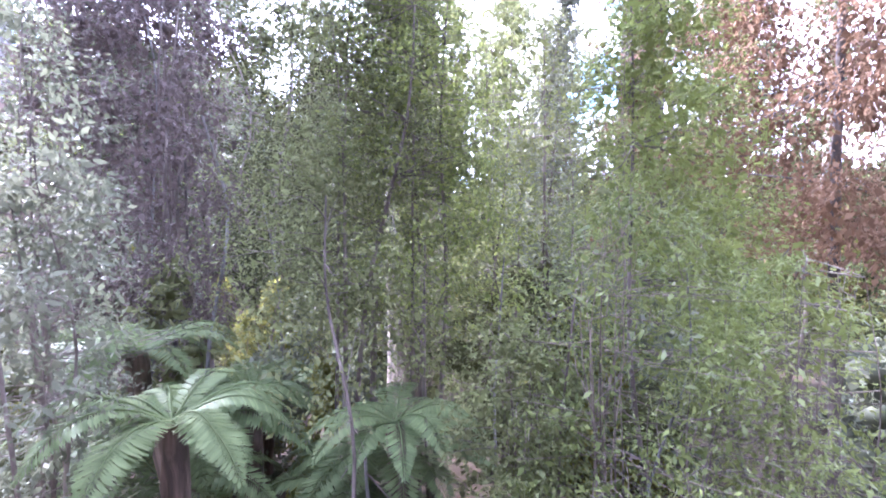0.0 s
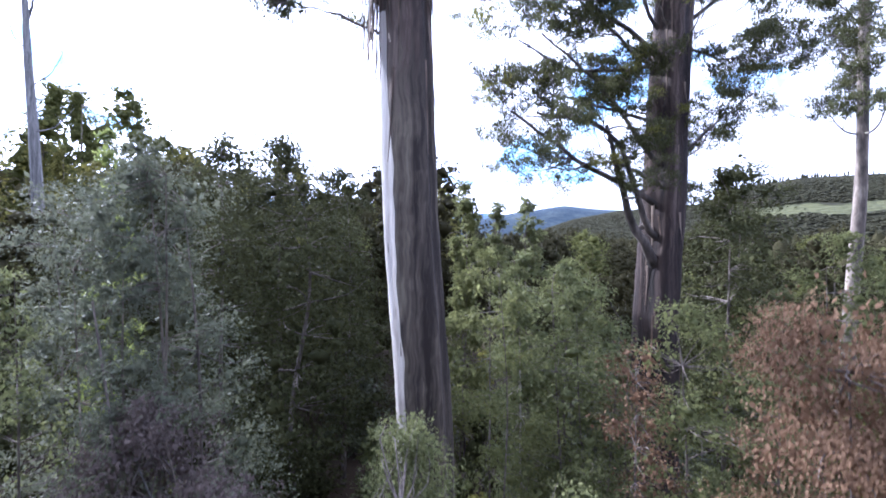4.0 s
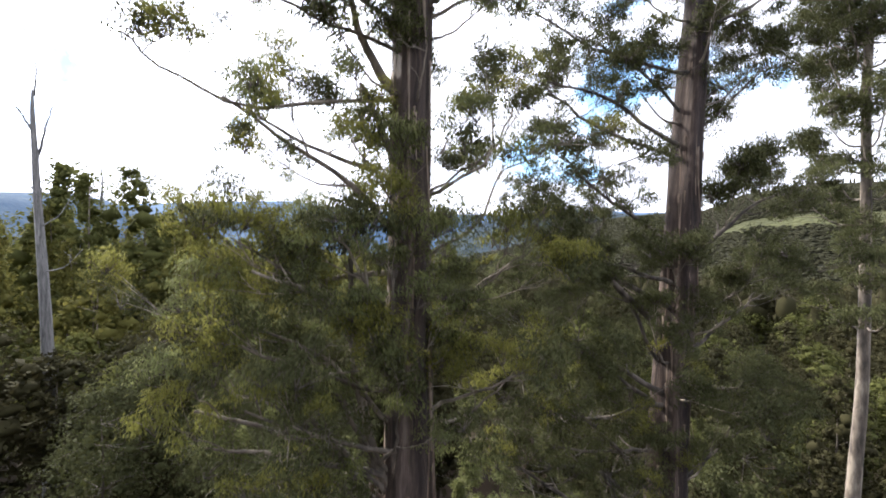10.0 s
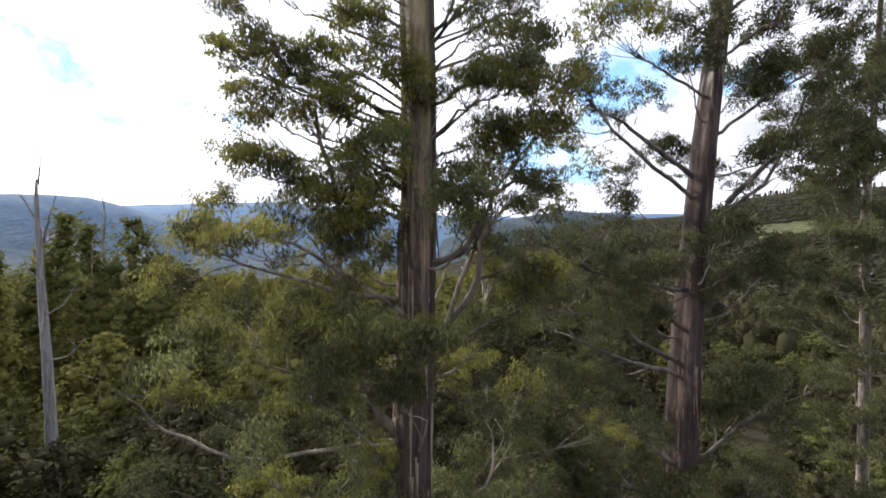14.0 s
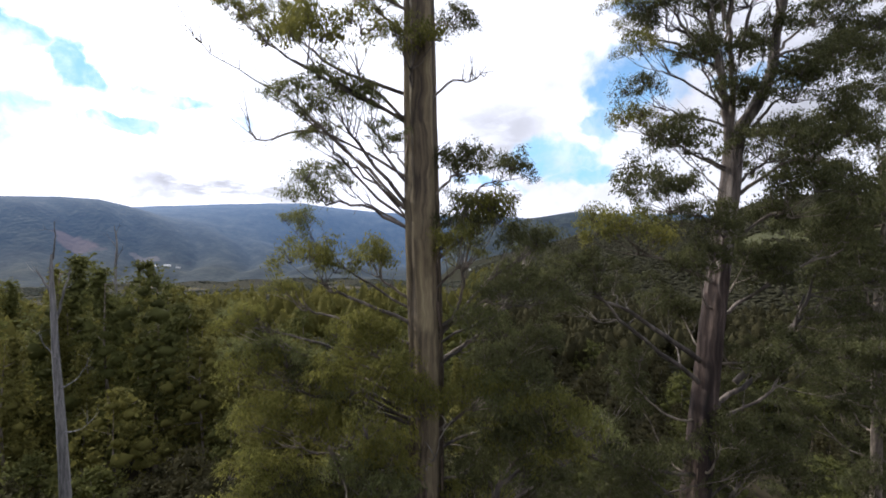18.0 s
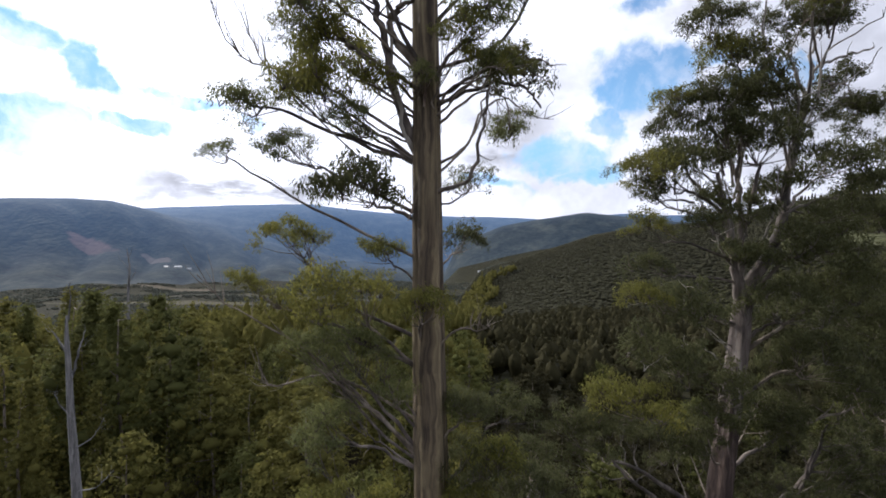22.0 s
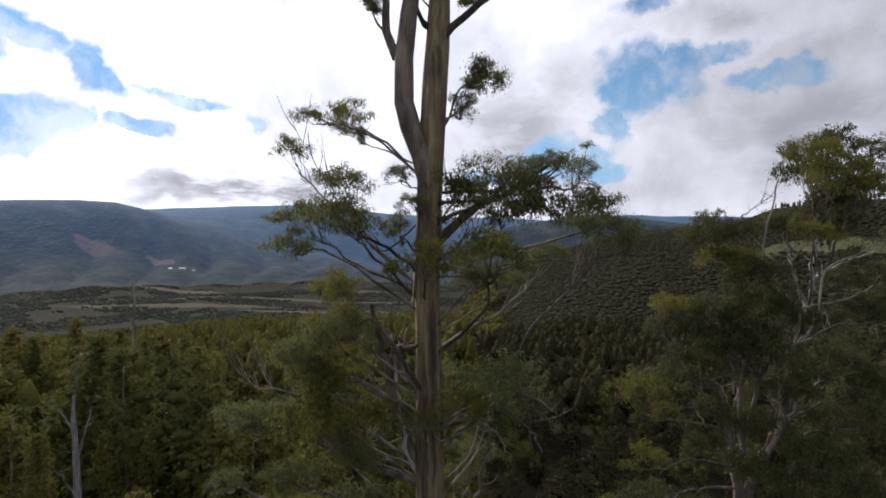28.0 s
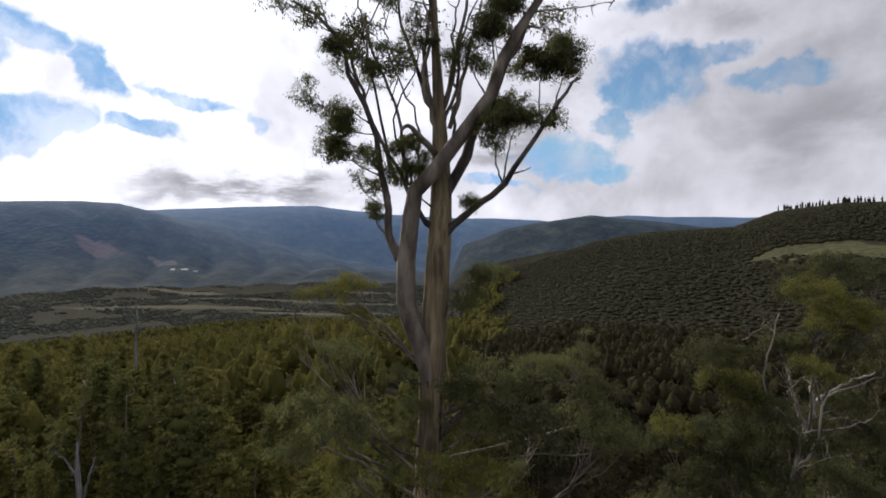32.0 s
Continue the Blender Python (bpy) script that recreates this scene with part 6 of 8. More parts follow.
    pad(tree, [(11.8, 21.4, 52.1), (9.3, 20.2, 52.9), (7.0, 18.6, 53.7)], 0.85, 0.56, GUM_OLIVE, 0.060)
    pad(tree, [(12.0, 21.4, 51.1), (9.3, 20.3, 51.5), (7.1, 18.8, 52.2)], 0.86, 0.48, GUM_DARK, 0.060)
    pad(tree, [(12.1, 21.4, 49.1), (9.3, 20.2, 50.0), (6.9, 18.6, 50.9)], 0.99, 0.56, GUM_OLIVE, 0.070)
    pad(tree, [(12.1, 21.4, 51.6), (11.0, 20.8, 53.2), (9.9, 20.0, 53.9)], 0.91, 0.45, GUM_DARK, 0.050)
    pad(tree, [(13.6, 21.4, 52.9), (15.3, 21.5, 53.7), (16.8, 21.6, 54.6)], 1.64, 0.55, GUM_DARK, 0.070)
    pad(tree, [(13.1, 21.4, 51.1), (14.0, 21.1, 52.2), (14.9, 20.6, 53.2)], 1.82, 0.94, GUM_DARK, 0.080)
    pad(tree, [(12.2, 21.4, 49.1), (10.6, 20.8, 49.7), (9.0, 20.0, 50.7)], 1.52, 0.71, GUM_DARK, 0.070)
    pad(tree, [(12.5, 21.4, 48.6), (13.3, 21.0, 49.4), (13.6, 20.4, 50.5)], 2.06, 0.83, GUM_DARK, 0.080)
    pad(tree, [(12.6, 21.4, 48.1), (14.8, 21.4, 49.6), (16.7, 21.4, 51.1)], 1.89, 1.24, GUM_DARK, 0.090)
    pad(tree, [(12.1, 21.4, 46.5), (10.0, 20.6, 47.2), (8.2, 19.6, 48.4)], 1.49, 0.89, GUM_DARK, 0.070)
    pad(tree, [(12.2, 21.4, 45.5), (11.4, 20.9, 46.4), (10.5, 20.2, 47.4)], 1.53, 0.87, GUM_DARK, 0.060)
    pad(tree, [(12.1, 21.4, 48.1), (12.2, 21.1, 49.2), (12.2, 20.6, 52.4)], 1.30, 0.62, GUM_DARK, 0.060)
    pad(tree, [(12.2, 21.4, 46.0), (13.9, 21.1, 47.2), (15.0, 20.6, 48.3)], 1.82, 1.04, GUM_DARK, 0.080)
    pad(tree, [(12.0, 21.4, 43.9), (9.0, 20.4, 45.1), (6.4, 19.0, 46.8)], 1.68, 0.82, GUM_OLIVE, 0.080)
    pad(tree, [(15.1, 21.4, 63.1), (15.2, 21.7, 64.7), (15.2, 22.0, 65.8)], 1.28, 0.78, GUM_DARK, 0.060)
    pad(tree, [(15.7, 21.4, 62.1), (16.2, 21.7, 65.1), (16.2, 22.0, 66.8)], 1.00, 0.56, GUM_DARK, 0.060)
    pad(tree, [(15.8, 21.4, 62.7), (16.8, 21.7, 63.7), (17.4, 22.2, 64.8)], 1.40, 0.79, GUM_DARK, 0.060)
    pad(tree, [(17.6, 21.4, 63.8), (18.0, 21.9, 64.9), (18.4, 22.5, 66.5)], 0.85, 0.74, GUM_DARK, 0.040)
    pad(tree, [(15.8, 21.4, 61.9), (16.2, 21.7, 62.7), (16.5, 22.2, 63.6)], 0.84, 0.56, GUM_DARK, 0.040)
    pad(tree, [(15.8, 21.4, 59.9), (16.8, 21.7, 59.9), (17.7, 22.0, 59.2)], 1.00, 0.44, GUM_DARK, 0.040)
    bare_limb(tree, [(12.0, 21.4, 63.4), (12.5, 21.4, 63.7), (13.5, 21.5, 64.4)], 0.030)
    stem(tree, [(12.2, 21.4, 51.0), (11.0, 21.0, 52.9), (10.2, 20.5, 54.2), (9.3, 20.0, 55.5)], 0.056, PALE_BARK)
    stem(tree, [(12.2, 21.4, 51.5), (11.4, 21.0, 54.6), (10.8, 20.5, 55.9), (9.9, 20.0, 56.6)], 0.050, PALE_BARK)
    stem(tree, [(12.2, 21.4, 46.3), (10.6, 20.8, 48.1), (8.8, 19.9, 48.5), (7.1, 19.0, 47.7)], 0.037, PALE_BARK)
    stem(tree, [(12.2, 21.4, 47.9), (9.8, 20.8, 49.6), (8.6, 19.9, 50.4), (6.6, 19.0, 50.4)], 0.031, PALE_BARK)
    stem(tree, [(12.5, 21.4, 52.0), (13.2, 21.0, 53.9), (13.3, 20.5, 56.2)], 0.043, PALE_BARK)
    stem(tree, [(12.2, 21.4, 45.8), (11.4, 20.9, 48.1), (9.9, 20.2, 49.4), (8.9, 19.4, 51.1)], 0.037, PALE_BARK)
    stem(tree, [(14.1, 21.4, 56.5), (14.2, 21.2, 57.7), (14.2, 20.9, 59.4), (13.0, 20.7, 60.4), (12.4, 20.4, 62.2), (12.4, 20.0, 63.7), (12.5, 19.7, 64.9)], 0.062, PALE_BARK)
    stem(tree, [(14.5, 21.4, 59.3), (15.8, 21.0, 59.7), (16.6, 20.5, 60.2), (16.8, 20.0, 60.9)], 0.037, PALE_BARK)
    stem(tree, [(14.4, 21.4, 57.6), (15.1, 21.2, 58.8), (15.2, 20.9, 60.9), (16.1, 20.6, 61.7), (17.0, 20.2, 62.2)], 0.056, PALE_BARK)
    stem(tree, [(14.3, 21.4, 57.5), (14.9, 20.7, 58.4), (15.5, 19.8, 59.1)], 0.031, PALE_BARK)
    stem(tree, [(14.6, 21.4, 59.8), (13.7, 20.7, 61.2), (12.8, 19.8, 62.7)], 0.025, PALE_BARK)
    pad(tree, [(15.5, 21.4, 60.3), (14.7, 20.9, 62.1), (14.4, 20.2, 63.7), (14.7, 19.4, 65.1)], 1.32, 0.49, GUM_OLIVE, 0.050)
    pad(tree, [(15.5, 21.4, 60.6), (15.9, 20.7, 63.2), (16.2, 19.8, 64.6)], 0.75, 0.65, GUM_OLIVE, 0.050)
    pad(tree, [(14.0, 21.4, 61.0), (14.0, 20.5, 62.0), (13.7, 19.4, 62.8)], 0.83, 0.49, GUM_OLIVE, 0.040)
    pad(tree, [(12.5, 21.4, 58.5), (12.0, 21.4, 60.5), (11.5, 21.5, 61.7)], 1.41, 0.54, GUM_OLIVE, 0.060)
    pad(tree, [(11.8, 21.4, 56.9), (10.3, 21.4, 58.4), (9.1, 21.5, 59.5)], 1.03, 0.49, GUM_OLIVE, 0.060)
    pad(tree, [(11.8, 21.4, 55.9), (11.3, 21.1, 58.0), (10.8, 20.6, 59.7)], 1.30, 0.52, GUM_DARK, 0.060)
    pad(tree, [(11.8, 21.4, 54.8), (12.4, 21.2, 58.0), (12.7, 21.0, 59.6)], 1.17, 0.64, GUM_DARK, 0.060)
    pad(tree, [(11.6, 21.4, 53.8), (8.5, 20.6, 54.6), (7.4, 19.6, 56.2)], 1.49, 0.59, GUM_OLIVE, 0.060)
    pad(tree, [(14.9, 21.4, 59.2), (14.5, 20.6, 62.7), (13.7, 19.5, 66.0)], 1.08, 0.39, GUM_OLIVE, 0.050)
    return tree


second_gum()


def third_gum():
    tree = thing("gum_tree", "slim eucalyptus with a pale mottled trunk among the crowns", "tree")
    spine = [(30.9, 36.3, -6, 0.73), (31.3, 36.3, 4, 0.53), (31.6, 36.3, 10, 0.47), (32.0, 36.3, 17, 0.42), (32.0, 36.3, 28, 0.37), (31.8, 36.3, 40, 0.31), (32.3, 36.4, 47, 0.24), (32.7, 36.5, 56, 0.16), (32.9, 36.5, 61, 0.06)]
    trunk_of(tree, spine, LIMB_BARK, 25, sides=18)
    rng = np.random.default_rng(26)
    for z in (21, 24, 27, 29, 31, 33, 35, 37, 39, 41, 43, 45, 47, 49, 51, 53, 55, 57, 59):
        for _ in range(3 if 40 < z < 50 else 2):
            x, y, r = (np.interp(z, [p[2] for p in spine], [p[k] for p in spine]) for k in (0, 1, 3))
            a = rng.uniform(0, 6.28)
            ln = rng.uniform(2.0, 4.4) * (1 if z < 50 else 0.6)
            e = np.array([x + math.cos(a) * ln, y + math.sin(a) * ln, z + rng.uniform(1.5, 5.0)])
            limb(tree, [(x, y, z), ((x + e[0]) / 2, (y + e[1]) / 2, z + 0.3), e], 0.10, 6, 1.8, GUM_FAR, (0.85, 1.3))
    return tree


third_gum()


def dead_stag():
    tree = thing("dead_tree", "bare grey dead eucalyptus with broken forked top", "tree")
    spine = [(-44.6, 50.2, -6, 1.3), (-44.8, 50.2, 3, 0.85), (-45.0, 50.2, 10, 0.68), (-45.2, 50.2, 18, 0.55), (-45.4, 50.1, 25, 0.47), (-45.7, 50.0, 32, 0.38), (-45.9, 50.0, 38, 0.29), (-46.05, 50.0, 41.5, 0.22), (-46.0, 50.0, 44.2, 0.10)]
    trunk_of(tree, spine, GREY_WOOD, 35, sides=16)
    limb(tree, [(-46.0, 50.2, 39.3), (-47.1, 50.2, 41.1), (-48.0, 50.1, 42.4)], 0.16, 2, 1, None, material=GREY_WOOD)
    limb(tree, [(-46.0, 50.2, 36.2), (-45.0, 50.2, 39.3), (-44.0, 50.2, 42.4)], 0.18, 3, 1.2, None, material=GREY_WOOD)
    limb(tree, [(-44.4, 49.1, 29.3), (-42.5, 49.1, 30.5), (-41.2, 49.1, 32.4)], 0.08, 2, 1.2, None, material=GREY_WOOD)
    limb(tree, [(-44.6, 49.1, 32.4), (-46.1, 49.0, 34.2), (-46.7, 49.0, 35.4)], 0.08, 2, 1, None, material=GREY_WOOD)
    limb(tree, [(-44.2, 49.1, 24.3), (-42.0, 49.1, 24.9), (-40.1, 49.2, 26.8)], 0.09, 2, 1.2, None, material=GREY_WOOD)
    limb(tree, [(-46.0, 50.2, 43.6), (-45.7, 50.2, 46.0), (-45.8, 50.2, 47.9)], 0.1, 1, 0.6, None, material=GREY_WOOD)
    return tree


dead_stag()


def far_stag():
    tree = thing("dead_tree", "thin bare grey dead tree above the regrowth", "tree")
    spine = [(-101, 131, -8, 0.7), (-101, 131, 15, 0.5), (-101.2, 131, 35, 0.36), (-100.6, 131, 44, 0.24), (-101.3, 131, 49.5, 0.10)]
    trunk_of(tree, spine, GREY_WOOD, 36, sides=12)
    limb(tree, [(-101.1, 131, 38), (-100, 131, 41), (-98.6, 131, 43)], 0.15, 2, 1.5, None, material=GREY_WOOD)
    limb(tree, [(-100.8, 131, 43), (-102, 131, 45), (-103, 131, 46)], 0.12, 2, 1.5, None, material=GREY_WOOD)
    limb(tree, [(-101.1, 131, 46), (-100.2, 131, 48.5), (-99.6, 131, 50)], 0.1, 1, 1.0, None, material=GREY_WOOD)
    return tree


far_stag()


# ---- understorey ----
def shells(centres, radii, tall, rng, sides, rings, rough=0.16):
    """Rough closed lumps: corners and faces. tall: the height of a lump over its width."""
    n = len(centres)
    up = np.linspace(-0.96, 0.97, rings)
    a = np.arange(sides) * 2 * np.pi / sides
    around = np.sqrt(1 - up ** 2)
    p = np.stack([around[:, None] * np.cos(a), around[:, None] * np.sin(a), up[:, None] + 0 * a], -1)[None]
    p = p * (1 + rng.normal(0, rough, (n, rings, sides, 1))) * np.asarray(radii)[:, None, None, None]
    p[..., 2] *= tall if np.isscalar(tall) else np.asarray(tall)[:, None, None]
    v = (p + np.asarray(centres)[:, None, None]).reshape(-1, 3)
    k, i, j = np.arange(n)[:, None, None] * rings * sides, np.arange(rings - 1)[None, :, None] * sides, np.arange(sides)[None, None]
    e = (j + 1) % sides
    return v, np.stack([k + i + j, k + i + e, k + i + sides + e, k + i + sides + j], -1).reshape(-1, 4)


def leafy_crown(rng, h, w, foot, sprays, leaves, length, width, droop=0.35, profile="cone", fill=0.45, spray=0.22, core=0.0, lumps=0, per=11):
    """Leaves in lumps of small bunches, inside a crown of height h and width w from the height foot up. Returns corners, faces and the bunch centres."""
    n = lumps or int(np.clip(sprays // 11, 24, 64))
    t = (np.arange(n) + rng.uniform(0, 1, n)) / n
    if profile == "cone":
        env = np.clip((1 - t) ** 0.75, 0.06, 1) * (0.72 + 0.28 * np.sin(np.clip(t * 9, 0, 1.5)))
    elif profile == "round":
        env = np.sqrt(np.clip(1 - (2 * t - 0.9) ** 2 / 1.25, 0.04, 1))
    else:
        env = 0.78 + 0.2 * np.sin(t * 3.1)
    a = np.arange(n) * 2.4 + rng.normal(0, 0.5, n)
    env = env * rng.uniform(0.7, 1.15, n)
    size = w / 2 * (0.18 + 0.28 * env) * rng.uniform(0.7, 1.25, n)
    rad = np.maximum(0, w / 2 * env * rng.uniform(0.75, 1.1, n) - size * 0.6)
    c = np.stack([np.cos(a) * rad, np.sin(a) * rad, foot + (h - foot) * t - size * 0.4], -1)
    c[-1] = (0, 0, h - size[-1] * 0.7)
    sway = rng.uniform(0, 6.28, 2)
    c[:, 0] += 0.09 * w * np.sin(c[:, 2] / w * 2.2 + sway[0])
    c[:, 1] += 0.09 * w * np.sin(c[:, 2] / w * 2.0 + sway[1])
    away = np.stack([np.cos(a), np.sin(a), 0.5 + 0 * a], -1)
    # bunches over the sunny side of each lump
    d = rng.standard_normal((n, per, 3)) * np.array([1, 1, 0.8]) + 0.45 * away[:, None]
    d /= np.linalg.norm(d, axis=2)[..., None]
    b = c[:, None] + d * size[:, None, None] * np.array([1, 1, 0.72]) * rng.uniform(0.75, 1.12, (n, per, 1))
    b[..., 2] = np.clip(b[..., 2], 0.02 * h, h)
    m = max(3, int(sprays * leaves / (n * per)))
    off = rng.standard_normal((n, per, m, 3)) * (size * 0.26)[:, None, None, None] * np.array([1, 1, 0.6])
    cs = (b[:, :, None] + off).reshape(-1, 3)
    face = (np.repeat(d.reshape(-1, 3), m, 0) + np.array([0, 0, 0.35]))
    v, q = leaf_quads(cs, length, width, rng, droop, face, 0.1, face)
    # larger leaves deep inside each lump close the view through the crown
    k = max(4, int(m * per / 5))
    ci = (c[:, None] + rng.standard_normal((n, k, 3)) * (size * 0.36)[:, None, None]).reshape(-1, 3)
    v2, q2 = leaf_quads(ci, length * 1.9, width * 2.4, rng, droop, None, 0.1)
    v, q = np.concatenate([v, v2]), np.concatenate([q, q2 + len(v)])
    if core:
        v3, q3 = shells(c, size * core, 0.75, rng, 5, 4, 0.22)
        v, q = np.concatenate([v, v3]), np.concatenate([q, q3 + len(v)])
    return v, q, b.reshape(-1, 3)


def woody(rng, h, w, centres, stems=1, r=0.06, twigs=60, lean=0.1):
    s = Shape()
    for k in range(stems):
        top = np.array([rng.normal(0, lean * w), rng.normal(0, lean * w), h * rng.uniform(0.85, 0.98)])
        b = rng.normal(0, 0.05 * w * (stems > 1) + 0.01, 3) * np.array([1, 1, 0])
        pts = smooth_line([b + np.array([0, 0, -0.3]), b + top * 0.35 + rng.normal(0, 0.03 * w, 3), b + top * 0.7 + rng.normal(0, 0.03 * w, 3), top], 12)
        s.tube(pts, np.linspace(r, r * 0.12, 12), 7, None, rng, 0.05)
        for c in centres[rng.integers(0, len(centres), twigs // stems)]:
            z = max(0.1, c[2] - rng.uniform(0.15, 0.35) * w * 0.5)
            i = int(np.clip(np.searchsorted(pts[:, 2], z), 1, 11))
            root = pts[i]
            s.tube(smooth_line([root, (root + c) / 2 + rng.normal(0, 0.04 * w, 3), c], 5), np.linspace(max(0.006, r * 0.22), 0.004, 5), 4)
    return s


SHRUB_SEED = [500]


def shrub(name, label, at, h, w, material, length, width, sprays, leaves, profile="cone", foot=0.05, droop=0.35, stems=1, r=0.05, wood=None, twigs=60, category="tree", group="", spray=0.2, fill=0.45, core=0.0):
    SHRUB_SEED[0] += 1
    rng = np.random.default_rng(SHRUB_SEED[0])
    ob = thing(name, label, category, group, at)
    v, q, c = leafy_crown(rng, h, w, foot * h, sprays, leaves, length, width, droop, profile, fill, spray, core)
    part("stem", woody(rng, h, w, c, stems, r, twigs).mesh("stem", [wood or TWIG]), ob)
    part("crown", mesh_of("crown", v, q, [material]), ob)
    return ob


def ground_at(x, y):
    return float(height(x, y))


def planted(x, y, top, **k):
    """A tree or shrub whose top reaches the height top."""
    z = ground_at(x, y)
    return dict(at=(x, y, z), h=top - z, **k)

shrub("young_tree", "slender understorey tree with dense fresh green leaves", **planted(-1.11, 8.19, 9.61, w=5.6, material=WATTLE_LEAF, length=0.07, width=0.028, sprays=1700, leaves=16, foot=0.26,r=.07,twigs=90,spray=.17))
shrub("young_tree", "bushy understorey tree with yellow-green tips", **planted(-0.09, 7.30, 8.35, w=3.9, material=BRIGHT_LEAF, length=0.068, width=0.028, sprays=760, leaves=16, foot=0.34,r=.05,spray=.16))
shrub("young_tree", "leafy understorey tree with small olive leaves", **planted(-1.30, 7.21, 7.83, w=4.6, material=WATTLE_LEAF, length=0.066, width=0.026, sprays=1000, leaves=16, foot=0.28,r=.05,spray=.16))
shrub("young_tree", "narrow sapling with bright lime green leaves", **planted(2.73, 5.18, 6.02, w=3, material=BRIGHT_LEAF, length=0.066, width=0.026, sprays=900, leaves=16, foot=0.34,r=.04,spray=.14))
shrub("dead_tree", "tall tree clothed in dry orange-brown leaves", **planted(5.56, 6.14, 12.34, w=3.5, material=DEAD_LEAF, length=0.062, width=0.031, sprays=2700, leaves=18, foot=.3,r=.09,profile='column',droop=.55,spray=.2))
shrub("shrub", "tangled shrub with glossy green leaves beside the track", **planted(1.69, 4.27, 2.67, w=2.2, material=GLOSSY_LEAF, length=0.056, width=0.017, sprays=700, leaves=11, foot=.05,profile='round',stems=9,r=.014,spray=.17,twigs=110,wood=LIMB_BARK,category='shrub'))
shrub("shrub", "leafy shrub with glossy lime green leaves", **planted(3.13, 3.74, 2.11, w=1.7, material=GLOSSY_LEAF, length=0.052, width=0.017, sprays=560, leaves=11, foot=.05,profile='round',stems=8,r=.013,spray=.16,twigs=90,wood=LIMB_BARK,category='shrub'))
shrub("shrub", "low glossy bush among bracken", **planted(2.20, 3.66, 1.56, w=1.7, material=GLOSSY_LEAF, length=0.05, width=0.016, sprays=480, leaves=11, foot=.02,profile='round',stems=4,r=.015,spray=.16,category='shrub'))
shrub("shrub", "dusty olive bush with thin stems", **planted(1.00, 4.98, 1.34, w=1.8, material=WATTLE_LEAF, length=0.071, width=0.028, sprays=450, leaves=12, foot=.05,profile='round',stems=4,r=.02,spray=.17,category='shrub'))
shrub("shrub", "broad light green bush with small leaves", **planted(-1.64, 7.41, 7.60, w=3.2, material=WATTLE_LEAF, length=0.066, width=0.027, sprays=630, leaves=14, foot=0.36,profile='round',stems=3,r=.04,spray=.18,category='shrub'))
shrub("shrub", "broad light green bush with yellowish tips", **planted(-0.34, 7.80, 7.42, w=2.8, material=BRIGHT_LEAF, length=0.066, width=0.027, sprays=495, leaves=14, foot=0.34,profile='round',stems=3,r=.04,spray=.18,category='shrub'))
shrub("shrub", "broad grey-green bush with small leaves", **planted(1.37, 8.99, 6.65, w=3.2, material=WATTLE_LEAF, length=0.076, width=0.034, sprays=600, leaves=14, foot=.1,profile='round',stems=3,r=.04,spray=.2,category='shrub'))
shrub("shrub", "broad grey-green bush with feathery tips", **planted(3.10, 10.99, 6.74, w=4.2, material=WATTLE_LEAF, length=0.108, width=0.05, sprays=231, leaves=25, foot=.1,profile='round',stems=3,r=.05,spray=.24,category='shrub', core=.2))
shrub("young_tree", "bushy olive tree between the trunks", **planted(1.75, 17.03, 12.57, w=4.2, material=GUM_LEAF, length=0.132, width=0.059, sprays=231, leaves=25, foot=.1,profile='round',stems=2,r=.06,spray=.3, core=.2))
shrub("young_tree", "bushy green tree between the trunks", **planted(6.20, 19.10, 11.19, w=5, material=WATTLE_LEAF, length=0.144, width=0.062, sprays=253, leaves=25, foot=.1,profile='round',stems=2,r=.07,spray=.32, core=.2))
shrub("young_tree", "bushy olive tree behind the trunks", **planted(8.26, 30.13, 11.59, w=7, material=GUM_LEAF, length=0.192, width=0.084, sprays=286, leaves=25, foot=.1,profile='round',stems=2,r=.09,spray=.45, core=.2))
shrub("young_tree", "bushy olive tree on the bank", **planted(14.95, 24.24, 9.93, w=6, material=GUM_LEAF, length=0.168, width=0.077, sprays=275, leaves=25, foot=.1,profile='round',stems=2,r=.08,spray=.4, core=.2))
shrub("spindly_tree", "spindly grey-green tree with bare lower stems", **planted(-7.51, 11.74, 15.62, w=3.2, material=GREY_LEAF, length=0.12, width=0.042, sprays=231, leaves=25, foot=.4,r=.09,stems=2,profile='column',spray=.28,wood=LIMB_BARK, core=.2))
shrub("spindly_tree", "thin grey-green tree beside the dead thicket", **planted(-9.96, 12.53, 14.47, w=2.6, material=GREY_LEAF, length=0.12, width=0.042, sprays=165, leaves=25, foot=.35,r=.08,profile='column',spray=.28,wood=LIMB_BARK, core=.2))
shrub("withered_tree", "withered tree with purplish brown dead foliage", **planted(-7.10, 10.35, 9.31, w=4.4, material=PURPLE_LEAF, length=0.102, width=0.048, sprays=605, leaves=28, foot=.22,r=.09,stems=4,profile='round',droop=.5,spray=.24,twigs=60, core=.2))
shrub("withered_tree", "dead brown thicket of fine bare twigs", **planted(-4.69, 8.64, 8.64, w=2.4, material=PURPLE_LEAF, length=0.076, width=0.036, sprays=690, leaves=14, foot=.3,r=.05,stems=3,profile='column',droop=.5,spray=.2,twigs=60))
shrub("shrub", "grey-green bush with feathery leaves", **planted(-3.53, 4.07, 2.98, w=1.7, material=GREY_LEAF, length=0.071, width=0.024, sprays=495, leaves=14, foot=.05,profile='round',stems=3,r=.03,spray=.16,category='shrub'))
